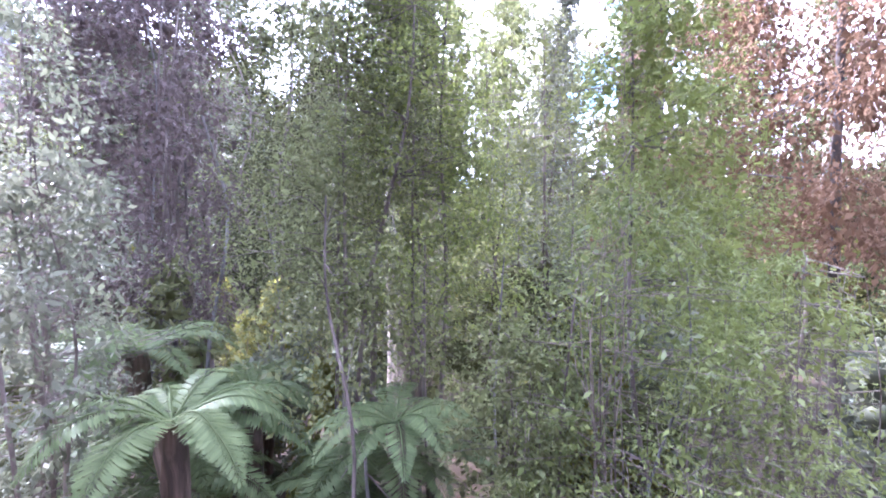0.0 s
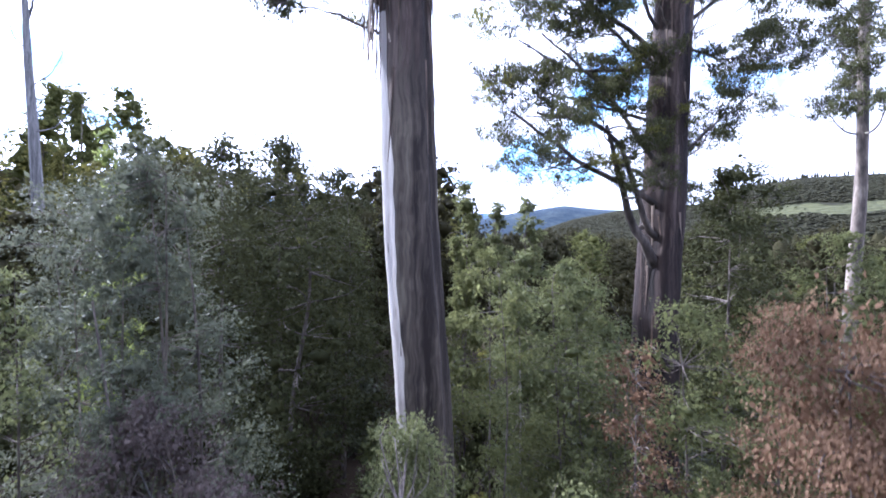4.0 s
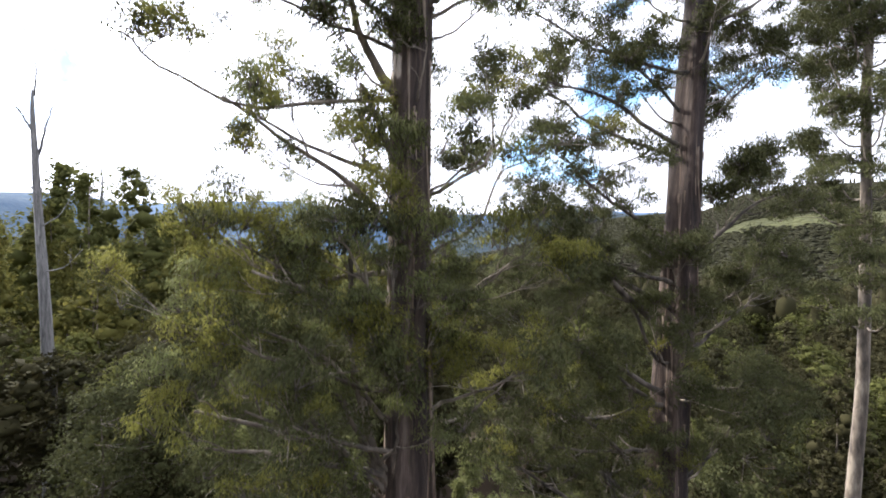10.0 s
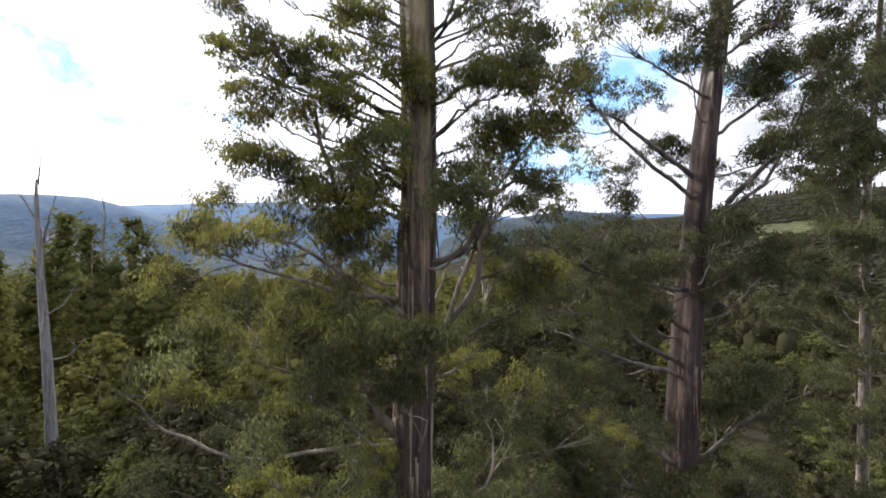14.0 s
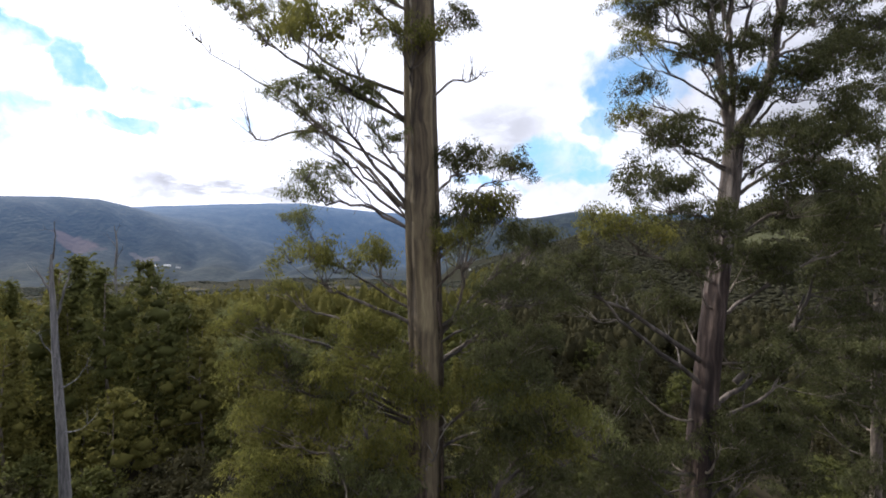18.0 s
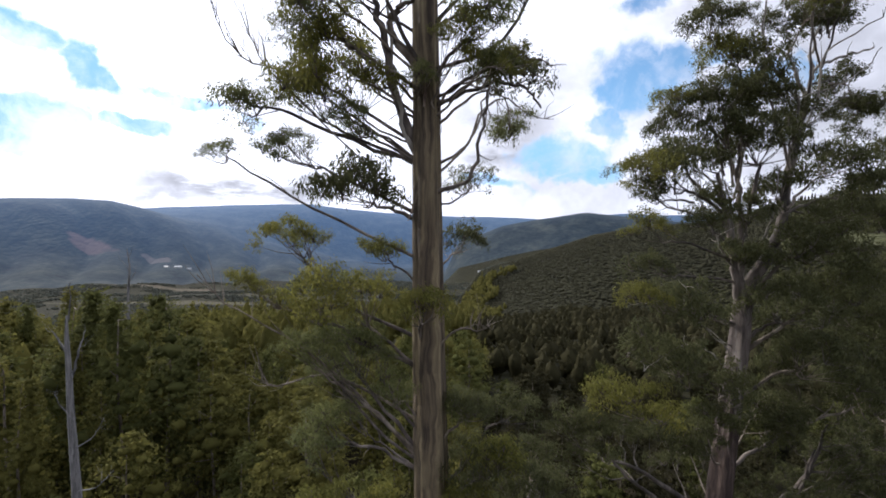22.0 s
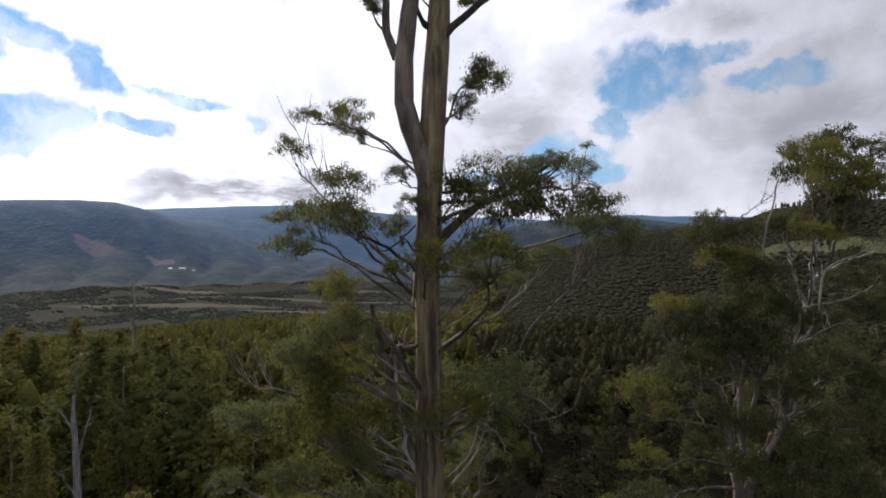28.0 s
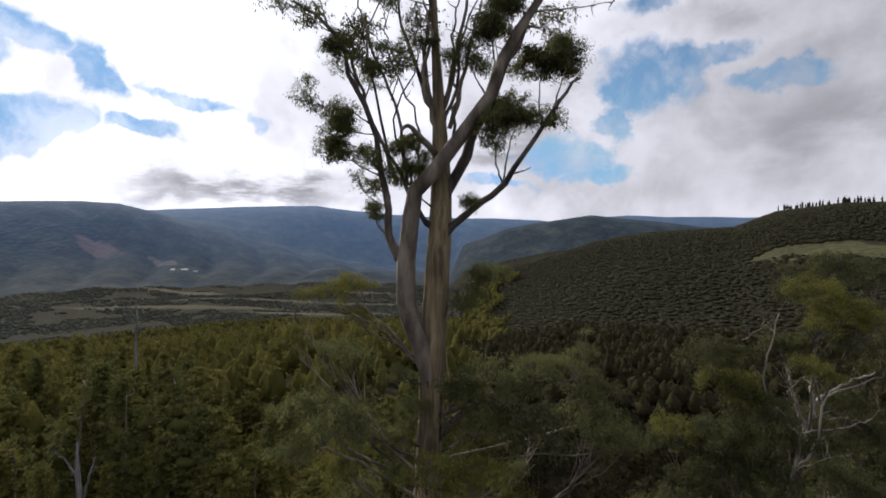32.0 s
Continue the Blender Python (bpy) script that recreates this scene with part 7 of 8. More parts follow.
shrub("shrub", "grey-green bush with feathery leaves", **planted(-4.27, 5.03, 5.16, w=2, material=GREY_LEAF, length=0.071, width=0.024, sprays=450, leaves=14, foot=.05,profile='round',stems=3,r=.03,spray=.17,category='shrub'))
shrub("young_tree", "half-dead tree with brownish green leaves", **planted(7.29, 14.06, 11.10, w=3.8, material=GUM_LEAF, length=0.132, width=0.056, sprays=286, leaves=25, foot=.2,r=.09,profile='column',spray=.26, core=.2))
shrub("dead_tree", "tree with rusty dry leaves on thin limbs", **planted(5.58, 13.04, 10.01, w=2.4, material=DEAD_LEAF, length=0.108, width=0.049, sprays=93, leaves=23, foot=.4,r=.06,profile='column',spray=.24, core=.2))
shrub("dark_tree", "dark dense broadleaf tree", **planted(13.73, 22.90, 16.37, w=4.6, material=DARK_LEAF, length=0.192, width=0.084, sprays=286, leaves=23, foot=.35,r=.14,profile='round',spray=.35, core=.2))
shrub("shrub", "blue-grey rounded bush in the gully", **planted(2.34, 9.02, 7.08, w=2.8, material=GREY_LEAF, length=0.076, width=0.03, sprays=690, leaves=14, foot=.1,r=.05,stems=3,spray=.18,category='shrub'))
shrub("young_tree", "thin sapling with a pale stem and lime leaves", **planted(6.04, 8.85, 7.53, w=1.2, material=BRIGHT_LEAF, length=0.085, width=0.034, sprays=225, leaves=13, foot=.3,r=.04,spray=.16,wood=PALE_BARK))
shrub("young_tree", "slim light green tree with a pale stem", **planted(3.06, 20.02, 12.28, w=3.2, material=WATTLE_LEAF, length=0.168, width=0.07, sprays=231, leaves=23, foot=.25,r=.08,spray=.3,wood=PALE_BARK, core=.2))
shrub("young_tree", "slim olive green tree", **planted(6.17, 24.05, 11.74, w=3.8, material=GUM_LEAF, length=0.192, width=0.077, sprays=209, leaves=23, foot=.3,r=.1,spray=.34, core=.2))
shrub("young_tree", "slim olive green tree", **planted(1.15, 27.01, 16.25, w=4.2, material=GUM_LEAF, length=0.204, width=0.084, sprays=220, leaves=23, foot=.3,r=.11,spray=.38, core=.2))
shrub("young_tree", "slim olive green tree", **planted(3.59, 31.03, 15.24, w=4.2, material=WATTLE_LEAF, length=0.216, width=0.084, sprays=209, leaves=23, foot=.3,r=.11,spray=.4, core=.2))
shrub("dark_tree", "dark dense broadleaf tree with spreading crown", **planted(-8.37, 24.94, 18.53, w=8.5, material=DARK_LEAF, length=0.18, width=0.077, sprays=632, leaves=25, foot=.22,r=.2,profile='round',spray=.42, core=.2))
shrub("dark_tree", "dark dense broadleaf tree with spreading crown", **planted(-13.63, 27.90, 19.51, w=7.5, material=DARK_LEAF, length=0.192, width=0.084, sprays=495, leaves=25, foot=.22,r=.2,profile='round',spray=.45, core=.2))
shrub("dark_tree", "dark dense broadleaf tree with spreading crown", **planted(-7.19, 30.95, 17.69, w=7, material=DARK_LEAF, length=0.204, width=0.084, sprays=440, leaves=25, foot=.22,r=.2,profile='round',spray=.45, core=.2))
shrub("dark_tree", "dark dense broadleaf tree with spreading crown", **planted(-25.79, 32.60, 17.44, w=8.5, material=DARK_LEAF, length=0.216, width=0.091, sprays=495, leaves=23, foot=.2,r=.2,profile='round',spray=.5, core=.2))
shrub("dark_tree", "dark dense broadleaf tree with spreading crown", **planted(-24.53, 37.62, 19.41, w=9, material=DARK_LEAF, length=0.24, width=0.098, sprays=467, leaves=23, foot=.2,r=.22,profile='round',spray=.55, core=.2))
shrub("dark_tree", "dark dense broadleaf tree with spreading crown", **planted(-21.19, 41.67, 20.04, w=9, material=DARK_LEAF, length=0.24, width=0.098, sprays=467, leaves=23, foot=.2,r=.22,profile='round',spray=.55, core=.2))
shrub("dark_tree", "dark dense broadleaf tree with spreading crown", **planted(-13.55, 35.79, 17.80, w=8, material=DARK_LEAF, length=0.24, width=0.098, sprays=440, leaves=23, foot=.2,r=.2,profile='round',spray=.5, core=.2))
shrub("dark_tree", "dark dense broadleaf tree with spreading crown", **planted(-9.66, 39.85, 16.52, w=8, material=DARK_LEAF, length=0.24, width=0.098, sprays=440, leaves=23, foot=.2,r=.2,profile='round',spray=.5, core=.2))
shrub("wattle", "rounded grey-leaved tree in the gully", **planted(-8.17, 13.07, 15.29, w=5.2, material=GREY_LEAF, length=0.12, width=0.05, sprays=550, leaves=27, foot=.2,r=.1,stems=2,profile='round',spray=.26, core=.2))
shrub("wattle", "young tree with pale yellow-green flat tops", **planted(-10.56, 14.34, 16.29, w=2.6, material=BRIGHT_LEAF, length=0.132, width=0.056, sprays=181, leaves=25, foot=.3,r=.07,profile='cone',spray=.24, core=.2))
shrub("wattle", "tall grey tree with dusty pale leaf tips", **planted(-15.34, 17.76, 15.15, w=3.4, material=GREY_LEAF, length=0.144, width=0.063, sprays=231, leaves=25, foot=.25,r=.1,profile='column',spray=.3, core=.2))
shrub("wattle", "leafy green gully bush", **planted(-12.21, 12.81, 12.12, w=4.2, material=WATTLE_LEAF, length=0.12, width=0.05, sprays=264, leaves=25, foot=.1,r=.07,stems=2,profile='round',spray=.26, core=.2))
shrub("young_tree", "cone-shaped light green young tree", **planted(3.61, 22.06, 14.73, w=4.2, material=WATTLE_LEAF, length=0.168, width=0.07, sprays=264, leaves=25, foot=.2,r=.09,spray=.32, core=.2))
shrub("young_tree", "bushy green young tree", **planted(5.28, 20.08, 11.70, w=5.5, material=WATTLE_LEAF, length=0.156, width=0.064, sprays=341, leaves=25, foot=.15,r=.09,profile='round',spray=.34, core=.2))
shrub("young_tree", "cone-shaped light green young tree", **planted(0.46, 28.01, 13.07, w=4.5, material=GUM_LEAF, length=0.192, width=0.077, sprays=253, leaves=25, foot=.2,r=.1,spray=.36, core=.2))
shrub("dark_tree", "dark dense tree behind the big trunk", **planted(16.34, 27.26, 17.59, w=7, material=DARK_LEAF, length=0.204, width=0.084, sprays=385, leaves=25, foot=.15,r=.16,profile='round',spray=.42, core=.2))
shrub("young_tree", "brownish bush on the bank", **planted(17.71, 21.28, 13.33, w=6, material=GUM_LEAF, length=0.156, width=0.064, sprays=341, leaves=25, foot=.15,r=.1,profile='round',spray=.34, core=.2))
shrub("young_tree", "yellowish green bush on the bank", **planted(13.01, 18.21, 11.12, w=4, material=WATTLE_LEAF, length=0.144, width=0.062, sprays=231, leaves=25, foot=.15,r=.08,profile='round',spray=.3, core=.2))
shrub("dead_tree", "rusty withered bush at the foot of the big trunk", **planted(7.24, 18.12, 8.86, w=2.6, material=DEAD_LEAF, length=0.12, width=0.049, sprays=110, leaves=23, foot=.2,r=.05,profile='round',spray=.26, core=.2))


def tree_fern(at, h, fronds, length, seed):
    """A fern crown on a fibrous trunk: arching fronds with paired leaflets."""
    rng = np.random.default_rng(seed)
    fern = thing("tree_fern", "tree fern with arching bright green fronds on a fibrous trunk", "fern", "tree ferns in the gully", at)
    s = Shape()
    s.tube(smooth_line([(0, 0, -0.3), (0.04, 0.02, h * 0.5), (0, 0, h)], 8), np.full(8, 0.13), 10, None, rng, 0.12)
    part("trunk", s.mesh("trunk", [STRIP]), fern)
    for i in range(fronds):
        a = i * 2 * math.pi / fronds + rng.normal(0, 0.15)
        ln = length * rng.uniform(0.8, 1.12)
        d = np.array([math.cos(a), math.sin(a), 0])
        rise = rng.uniform(0.25, 0.5)
        n = 30
        t = np.linspace(0, 1, n)
        line = np.array([0, 0, h]) + d[None] * (ln * t * (1 - 0.12 * t))[:, None] + np.array([0, 0, 1.0]) * (ln * (rise * np.sin(t * 1.9) * 0.9 - 0.42 * t ** 2.2))[:, None]
        st = Shape()
        st.tube(line, np.linspace(0.016, 0.003, n), 4)
        side = np.array([-d[1], d[0], 0])
        vs, qs, cnt = [], [], 0
        for k in range(3, n - 1):
            size = ln * 0.23 * math.sin(min(1, (t[k] * 1.25)) * math.pi * 0.5 + 0.25) * (1 - t[k] ** 3) + 0.02
            fwd = line[k + 1] - line[k]
            fwd /= np.linalg.norm(fwd)
            for sg in (-1, 1):
                for half in (0, 1):
                    b = line[k] + fwd * half * ln * 0.5 / n
                    dd = side * sg + fwd * 0.35 + np.array([0, 0, -0.18 + rng.normal(0, 0.06)])
                    dd /= np.linalg.norm(dd)
                    wv = fwd * ln * 0.0125
                    tip = b + dd * size
                    vs += [b - wv, b + dd * size * 0.55 - wv * 0.9, tip, b + dd * size * 0.55 + wv * 0.9]
                    qs.append([cnt, cnt + 1, cnt + 2, cnt + 3])
                    cnt += 4
        nv = sum(len(x) for x in st.verts)
        v = np.concatenate(st.verts + [np.array(vs)])
        q = np.concatenate([np.concatenate(st.quads), np.array(qs) + nv])
        part("frond", mesh_of("frond", v, q, [FERN_LEAF]), fern)
    return fern

tree_fern((-3.59, 6.67, -2.11), 1.5, 13, 2.1, 11)
tree_fern((-3.32, 9.07, -2.16), 1.2, 13, 2, 22)
tree_fern((-0.59, 6.91, -2.12), 1, 13, 1.9, 33)
tree_fern((-1.16, 6.32, -2.02), 0.7, 13, 1.8, 44)
tree_fern((-4.17, 6.48, -0.45), 1, 13, 1.6, 55)
tree_fern((-3.26, 5.66, -1.45), 0.5, 13, 1.6, 66)
tree_fern((-2.62, 4.6, ground_at(-2.62, 4.6)), 0.35 - ground_at(-2.62, 4.6), 15, 1.35, 77)
tree_fern((-2.75, 6.9, ground_at(-2.75, 6.9)), -0.15 - ground_at(-2.75, 6.9), 13, 1.3, 88)
tree_fern((-0.5, 5.9, ground_at(-0.5, 5.9)), -0.2 - ground_at(-0.5, 5.9), 13, 1.3, 99)


def dead_sapling(x, y, top, r, seed):
    """A thin bare stem with a few broken twigs."""
    rng = np.random.default_rng(1200 + seed)
    z = ground_at(x, y)
    h = top - z
    sap = thing("dead_sapling", "thin bare stem of a dead sapling among the bushes", "sapling", "dead saplings", (x, y, z))
    s = Shape()
    line = smooth_line([(0, 0, -0.2), (rng.normal(0, 0.04) * h, rng.normal(0, 0.02) * h, h * 0.4), (rng.normal(0, 0.05) * h, rng.normal(0, 0.03) * h, h * 0.75), (rng.normal(0, 0.05) * h, rng.normal(0, 0.04) * h, h)], 14)
    s.tube(line, np.linspace(r, r * 0.4, 14), 7, None, rng, 0.08)
    part("stem", s.mesh("stem", [(TWIG, LIMB_BARK, GREY_WOOD)[seed % 3]]), sap)
    for _ in range(5):
        b = line[rng.integers(5, 14)]
        e = b + rng.normal(0, 0.3, 3) + np.array([0, 0, 0.15])
        tw = Shape()
        tw.tube(smooth_line([b, (b + e) / 2 + rng.normal(0, 0.05, 3), e], 5), np.linspace(r * 0.35, r * 0.1, 5), 5)
        part("twig", tw.mesh("twig", [TWIG]), sap)


dead_sapling(-0.96, 4.82, 2.64, 0.025, 0)
dead_sapling(-4.64, 8.59, 4.58, 0.05, 1)
dead_sapling(-4.06, 8.08, 4.24, 0.045, 2)
dead_sapling(-5.62, 9.11, 4.93, 0.05, 3)
dead_sapling(-3.75, 10.07, 3.30, 0.04, 4)
dead_sapling(-3.58, 10.57, 3.09, 0.04, 5)
dead_sapling(-5.21, 11.10, 4.61, 0.08, 6)
dead_sapling(1.78, 4.57, 2.70, 0.02, 7)
dead_sapling(2.08, 4.16, 1.89, 0.018, 8)
dead_sapling(1.37, 4.57, 1.92, 0.02, 9)
dead_sapling(2.55, 3.85, 1.53, 0.018, 10)
dead_sapling(6.17, 8.68, 5.08, 0.035, 11)
dead_sapling(6.99, 9.37, 6.11, 0.04, 12)
dead_sapling(5.73, 7.29, 2.20, 0.05, 13)
dead_sapling(1.01, 6.48, 1.92, 0.025, 14)
dead_sapling(-0.07, 6.60, 2.20, 0.03, 15)
dead_sapling(-3.51, 4.47, 1.87, 0.02, 16)
dead_sapling(-0.79, 5.62, -0.44, 0.035, 17)
dead_sapling(-4.33, 9.17, 7.15, 0.03, 18)
dead_sapling(-5.44, 9.56, 8.68, 0.035, 19)
dead_sapling(-5.68, 9.36, 8.48, 0.03, 20)
dead_sapling(-7.67, 11.34, 11.45, 0.06, 21)
dead_sapling(3.82, 9.53, 6.68, 0.03, 22)


# ---- forest: a few trees built once, then copied ----
def forest_tree(name, label, group, seed, h, w, material, profile, sprays, leaves, length, width, foot=0.25, wood=None, droop=0.35, bare=0):
    rng = np.random.default_rng(seed)
    ob = thing(name, label, "tree", group)
    v, q, c = leafy_crown(rng, h, w, foot * h, sprays, leaves, length, width, droop, profile, 0.4, 0.3, 0.42, 46, 7)
    part("trunk", woody(rng, h, w, c, 1, 0.012 * h, 6, 0.04).mesh("trunk", [wood or LIMB_BARK]), ob)
    part("crown", mesh_of("crown", v, q, [material]), ob)
    return ob


def stand(protos, places, seed):
    """Copies of the trees at (x, y, top) places; the first ones use the built trees themselves."""
    rng = np.random.default_rng(seed)
    own = {}
    for x, y, top in places:
        i = int(rng.integers(len(protos)))
        p, h0 = protos[i]
        z = ground_at(x, y)
        k = (top - z) / h0
        wide = k * rng.uniform(0.8, 1.25)
        m = Matrix.LocRotScale((x, y, z), Euler((rng.normal(0, 0.02), rng.normal(0, 0.02), rng.uniform(0, 6.28))), (wide, wide, k))
        if i in own:
            copy_thing(p, m)
        else:
            own[i] = m
    for i, m in own.items():
        protos[i][0].matrix_basis = m

REGROWTH = [(forest_tree("forest_tree", "narrow regrowth eucalypt with dense olive crown", "regrowth forest", 700 + i, 30, 9.5 + i, (WOODS_OLIVE, WOODS_GREEN, WOODS_OLIVE)[i % 3], ("cone", "round")[i % 2], 170, 15, 0.50, 0.27, 0.2), 30.0) for i in range(5)]
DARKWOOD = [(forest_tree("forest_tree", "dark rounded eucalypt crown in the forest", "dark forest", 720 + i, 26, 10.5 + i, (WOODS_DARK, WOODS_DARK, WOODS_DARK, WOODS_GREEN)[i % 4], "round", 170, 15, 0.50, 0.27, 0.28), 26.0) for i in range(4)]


def scattered(count, x_from, x_to, y_from, y_to, top, vary, gap, seed, lower=0.0):
    rng = np.random.default_rng(seed)
    out, tries = [], 0
    while len(out) < count and tries < count * 40:
        tries += 1
        x, y = rng.uniform(x_from, x_to), rng.uniform(y_from, y_to)
        if abs(x) > y * 1.08 + 6 or math.hypot(x + 46, y - 50) < 5 or math.hypot(x - 31.8, y - 36.3) < 4:
            continue
        if all((x - a) ** 2 + (y - b) ** 2 > gap * gap for a, b, _ in out):
            out.append((x, y, top + lower * smooth_step((math.degrees(math.atan2(x, y)) + 34) / 12) + rng.uniform(-vary, vary) + 0.5 * rng.normal() * vary))
    return out


def sky_blockers(count, from_deg, to_deg, r_from, r_to, tall, gap, seed):
    """Places of unseen tall trees, added behind the camera to block sky light."""
    rng = np.random.default_rng(seed)
    out, tries = [], 0
    while len(out) < count and tries < count * 40:
        tries += 1
        az, r = math.radians(rng.uniform(from_deg, to_deg)), rng.uniform(r_from, r_to)
        x, y = r * math.sin(az), r * math.cos(az)
        if all((x - a) ** 2 + (y - b) ** 2 > gap * gap for a, b, _ in out):
            out.append((x, y, ground_at(x, y) + tall * rng.uniform(0.8, 1.15)))
    return out


stand(REGROWTH, [(-61.7, 89.4, 42), (-68, 84, 41), (-78, 88, 43), (-52, 92, 32), (-44, 90, 26)] + scattered(105, -150, 2, 62, 150, 29, 4.0, 6.5, 801, -9.5), 802)
# the last group stands out of view, added only to cut light from behind
stand(DARKWOOD, scattered(95, 4, 150, 46, 150, 11, 3, 7.0, 803) + scattered(26, -62, 0, 40, 62, 17, 3, 6, 804) + scattered(34, 15, 62, 33, 64, 8, 2.5, 5.0, 808) + sky_blockers(90, 80, 280, 19, 62, 26, 5.0, 817), 805)


def woods(name, label, count, x_from, x_to, r_from, r_to, tall, wide, material, seed, sides=6, rings=4, leaves=6, leaf=0.22, grown=1.0, deep=0.3, patchy=0.0, ragged_edge=0):
    """Far woods: rough crowns with ragged leafy outlines over the slopes."""
    rng = np.random.default_rng(seed)
    az = np.radians(rng.uniform(x_from, x_to, count))
    r = np.sqrt(rng.uniform(r_from ** 2, r_to ** 2, count))
    x, y = r * np.sin(az), r * np.cos(az)
    if ragged_edge:
        bearing = np.degrees(az) + 5.0 * wavy(x, y, 90.0, 5.0) + 2.5 * wavy(x, y, 31.0, 2.0)
        keep = bearing < x_to - 8 if ragged_edge < 0 else bearing > x_from + 8
        x, y, count = x[keep], y[keep], int(keep.sum())
    if patchy:
        keep = wavy(x, y, 60.0, 3.0) + 0.6 * wavy(x, y, 22.0, 1.0) > patchy
        x, y, count = x[keep], y[keep], int(keep.sum())
    if r_to > 1000:
        free = np.ones(len(x), bool)
        for cx, cy, wx, wy, _ in LAND:
            free &= ((x - cx) / wx) ** 2 + ((y - cy) / wy) ** 2 > 1.0 + 0.35 * wavy(x, y, 40.0, 1.5)
        x, y, count = x[free], y[free], int(free.sum())
    h = tall * rng.uniform(0.7, 1.2, count)
    w = wide * rng.uniform(0.65, 1.25, count)
    base = np.stack([x, y, height(x, y) + h * (1 - deep)], -1)
    v, q = shells(base, w / 2, h * deep / (w / 2), rng, sides, rings, 0.2 if leaves else 0.07)
    # crowns narrow towards the top
    part_of = (v[:, 2] - np.repeat(base[:, 2] - h * deep, sides * rings)) / np.repeat(h * 2 * deep, sides * rings)
    near = np.clip(1.2 - 0.7 * part_of * grown, 0.15, 1.2)[:, None]
    mid = np.repeat(base[:, :2], sides * rings, 0)
    v[:, :2] = mid + (v[:, :2] - mid) * near
    pick = rng.integers(0, len(v), count * leaves)
    k = wide * leaf
    ragged = v[pick] + rng.normal(0, k * 0.4, (len(pick), 3))
    inner = np.repeat(base, sides * rings, 0)
    v = inner + (v - inner) * (0.82 if leaves > 9 else 1.0)
    v2, q2 = leaf_quads(ragged, k * 1.4, k * 0.8, rng, 0.2, None, 0.1)
    return tagged(new(name, mesh_of(name, np.concatenate([v, v2]), np.concatenate([q, q2 + len(v)]), [material])), label, "forest", kind="stuff")


woods("far_woods", "dense regrowth eucalypt forest on the slope", 1900, -58, 10, 150, 450, 30, 7, WOODS_OLIVE, 811, 7, 5, 48, 0.15, 0.7, 0.19, ragged_edge=-1)
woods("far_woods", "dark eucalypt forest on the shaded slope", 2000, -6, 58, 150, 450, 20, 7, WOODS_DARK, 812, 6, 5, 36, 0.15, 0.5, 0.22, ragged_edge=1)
woods("far_woods", "distant olive green forest above the valley floor", 8500, -56, 12, 440, 1150, 18, 7, WOODS_OLIVE, 813, 6, 4, 4, 0.2, 0.5, 0.24, ragged_edge=-1)
woods("far_woods", "distant dark forest on the ridge slope", 42000, -6, 56, 430, 1380, 2.5, 6.6, WOODS_SLOPE_HAZE, 814, 5, 3, 0, 0.18, 0.25, 0.42, ragged_edge=1)
woods("valley_trees", "scattered trees across the valley floor", 21000, -56, 5, 1150, 2240, 4.5, 9, WOODS_VALLEY_HAZE, 815, 5, 3, 0, 0.25, 0.4, 0.45, -0.30)
woods("ridge_trees", "thin trees standing along the ridge crest", 55, 32, 44, 1255, 1300, 15, 5, WOODS_DARK, 816, 6, 5, 10, 0.2, 1.0, 0.52)


# ---- bushes that fill the gully floor ----
def bush_proto(label, material, seed, h, w, profile, sprays=120, leaves=10, length=0.18, width=0.09):
    rng = np.random.default_rng(seed)
    ob = thing("shrub", label, "shrub", "understorey bushes")
    v, q, c = leafy_crown(rng, h, w, 0.03 * h, sprays, leaves, length, width, 0.35, profile, 0.4, 0.24, 0.45)
    part("stem", woody(rng, h, w, c, 3, 0.03, 12).mesh("stem", [TWIG]), ob)
    part("crown", mesh_of("crown", v, q, [material]), ob)
    return ob, h


BUSHES = [bush_proto("dense green understorey bush with small leaves", WATTLE_LEAF, 901, 4.0, 2.8, "cone"), bush_proto("dark understorey bush with small leaves", DARK_LEAF, 902, 3.5, 3.2, "round"),
          bush_proto("grey-green understorey bush with fine leaves", GREY_LEAF, 903, 3.5, 2.8, "round"), bush_proto("olive understorey bush with fine leaves", OLIVE_LEAF, 904, 4.5, 2.8, "cone")]


def gully(count, seed):
    rng = np.random.default_rng(seed)
    out = []
    for _ in range(count):
        y = rng.uniform(7.5, 40)
        x = rng.uniform(-1.1, 1.1) * (y + 1)
        if math.hypot(x + 0.5, y - 13.2) < 2.2 or math.hypot(x - 9.5, y - 21.2) < 2.4:
            continue
        out.append((x, y, ground_at(x, y) + rng.uniform(2.2, 4.6) + max(0, y - 14) * 0.16))
    return out


stand(BUSHES, gully(90, 905) + [(x, y, ground_at(x, y) + 5.5 + 2.5 * math.sin(x)) for x, y, _ in scattered(45, 14, 62, 30, 60, 0, 1, 4.5, 907)], 906)


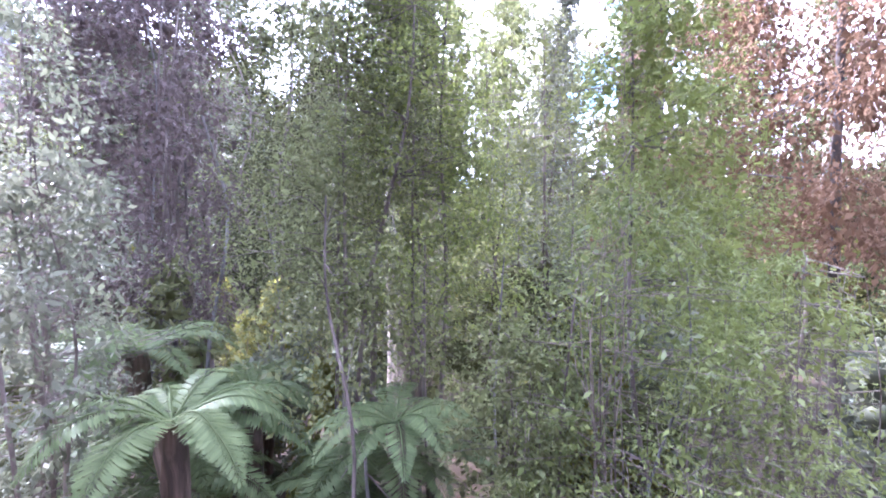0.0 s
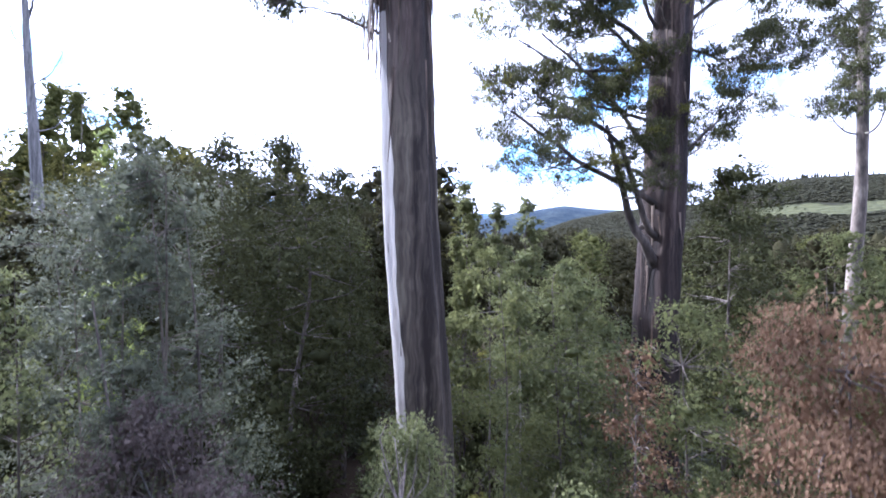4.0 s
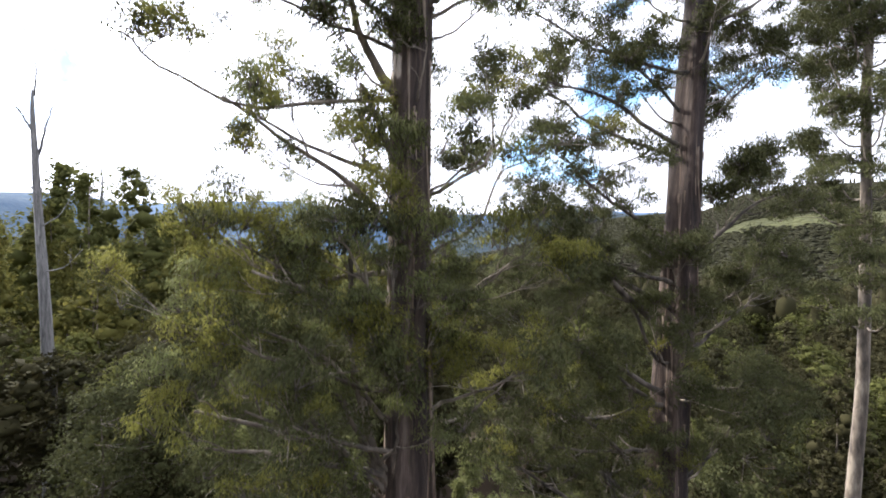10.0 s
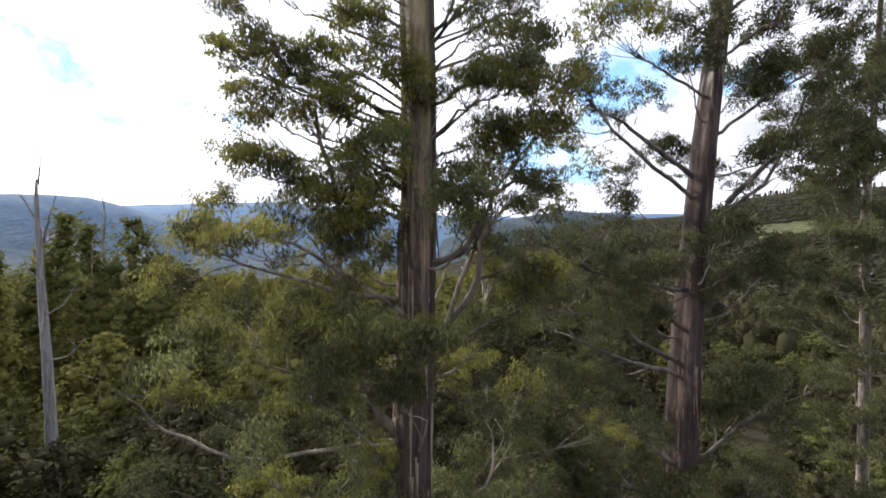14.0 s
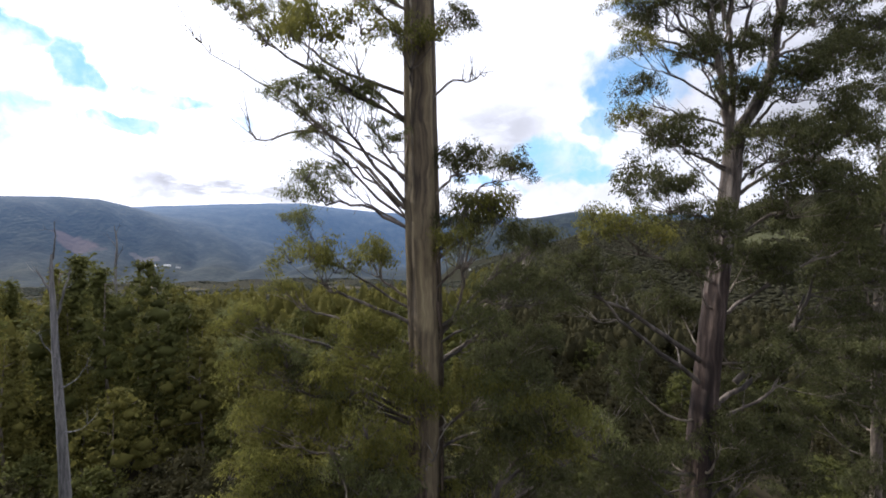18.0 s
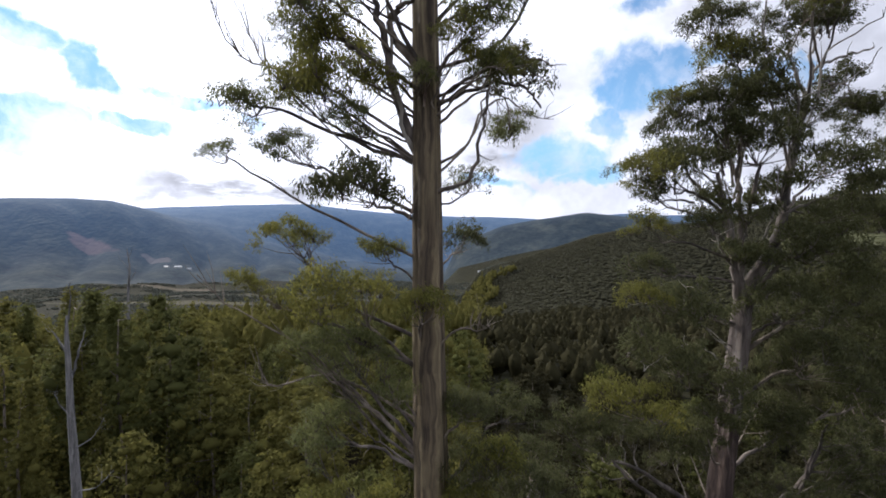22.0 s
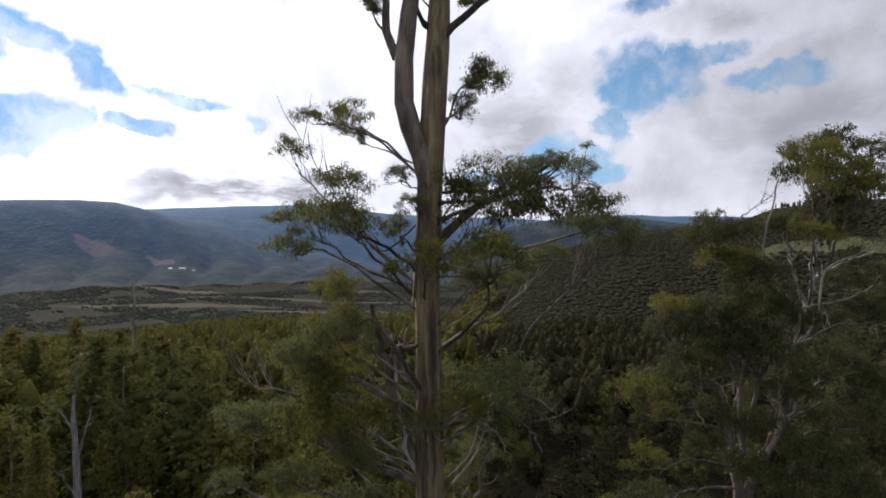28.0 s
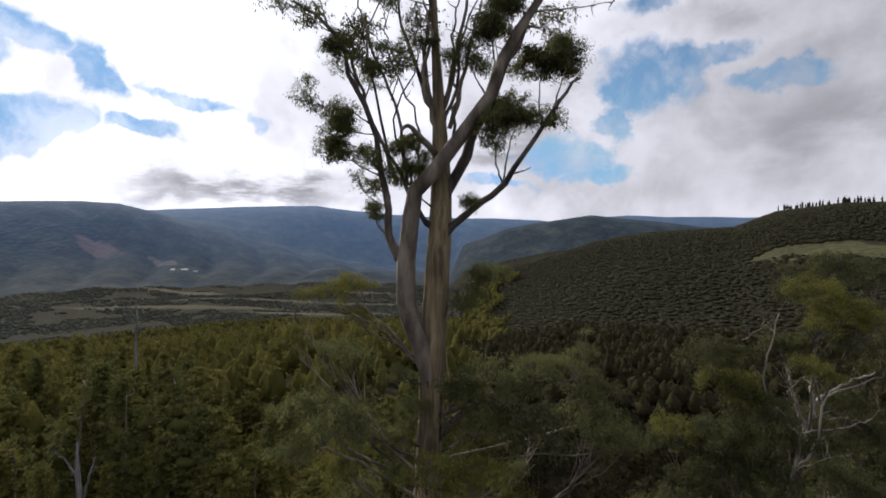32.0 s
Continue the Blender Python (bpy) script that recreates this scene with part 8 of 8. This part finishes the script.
# ---- farm buildings in the valley ----
def farmhouse(x, y, length, depth, turn, wall_colour, roof_colour, label):
    z = ground_at(x, y) - 0.5
    house = thing("farmhouse", label, "house", "farm buildings", (x, y, z))
    house.rotation_euler = (0, 0, radians(turn))

    def paint(name, c):
        m = bpy.data.materials.new(name)
        m.use_nodes = True
        add, link = nodes_of(m.node_tree)
        n = add("ShaderNodeTexNoise", Scale=0.8, Detail=4.0)
        r = add("ShaderNodeValToRGB")
        r.color_ramp.elements[0].color = (*(k * 0.8 for k in c), 1)
        r.color_ramp.elements[1].color = (*c, 1)
        link(n.outputs["Fac"], r.inputs[0])
        p = add("ShaderNodeBsdfPrincipled", Roughness=0.6)
        link(r.outputs[0], p.inputs["Base Color"])
        out = add("ShaderNodeOutputMaterial")
        link(p.outputs[0], out.inputs[0])
        return m
    a, b, h, top = length / 2, depth / 2, 4.0, 6.8
    v = [(-a, -b, -3), (a, -b, -3), (a, b, -3), (-a, b, -3), (-a, -b, h), (a, -b, h), (a, b, h), (-a, b, h), (-a, 0, top), (a, 0, top)]
    me = bpy.data.meshes.new("wall")
    me.from_pydata(v, [], [(0, 1, 5, 4), (2, 3, 7, 6), (1, 2, 6, 9, 5), (3, 0, 4, 8, 7)])
    me.materials.append(paint("wall_paint", wall_colour))
    part("wall", me, house)
    o, e = 0.6, 0.3
    rv = []
    for sx in (-a - o, a + o):
        rv += [(sx, -b - o, h - e), (sx, 0, top + 0.15), (sx, b + o, h - e), (sx, b + o, h - e + 0.25), (sx, 0, top + 0.45), (sx, -b - o, h - e + 0.25)]
    rf = [(i, (i + 1) % 6, (i + 1) % 6 + 6, i + 6) for i in range(6)] + [(5, 4, 3, 2, 1, 0), (6, 7, 8, 9, 10, 11)]
    roof = bpy.data.meshes.new("roof")
    roof.from_pydata(rv, [], rf)
    roof.materials.append(paint("roof_paint", roof_colour))
    part("roof", roof, house)


farmhouse(-1425, 2180, 30, 14, 20, (0.75, 0.74, 0.70), (0.55, 0.56, 0.58), "white farmhouse with a pale metal roof in the valley")
farmhouse(-1380, 2195, 18, 10, 55, (0.62, 0.60, 0.56), (0.60, 0.61, 0.62), "small pale farm shed in the valley")
farmhouse(-1470, 2160, 22, 12, -10, (0.70, 0.68, 0.63), (0.48, 0.49, 0.52), "long pale barn with a metal roof in the valley")
farmhouse(60, 2150, 40, 16, 5, (0.78, 0.77, 0.74), (0.62, 0.63, 0.65), "large white farm building below the dark ridge")
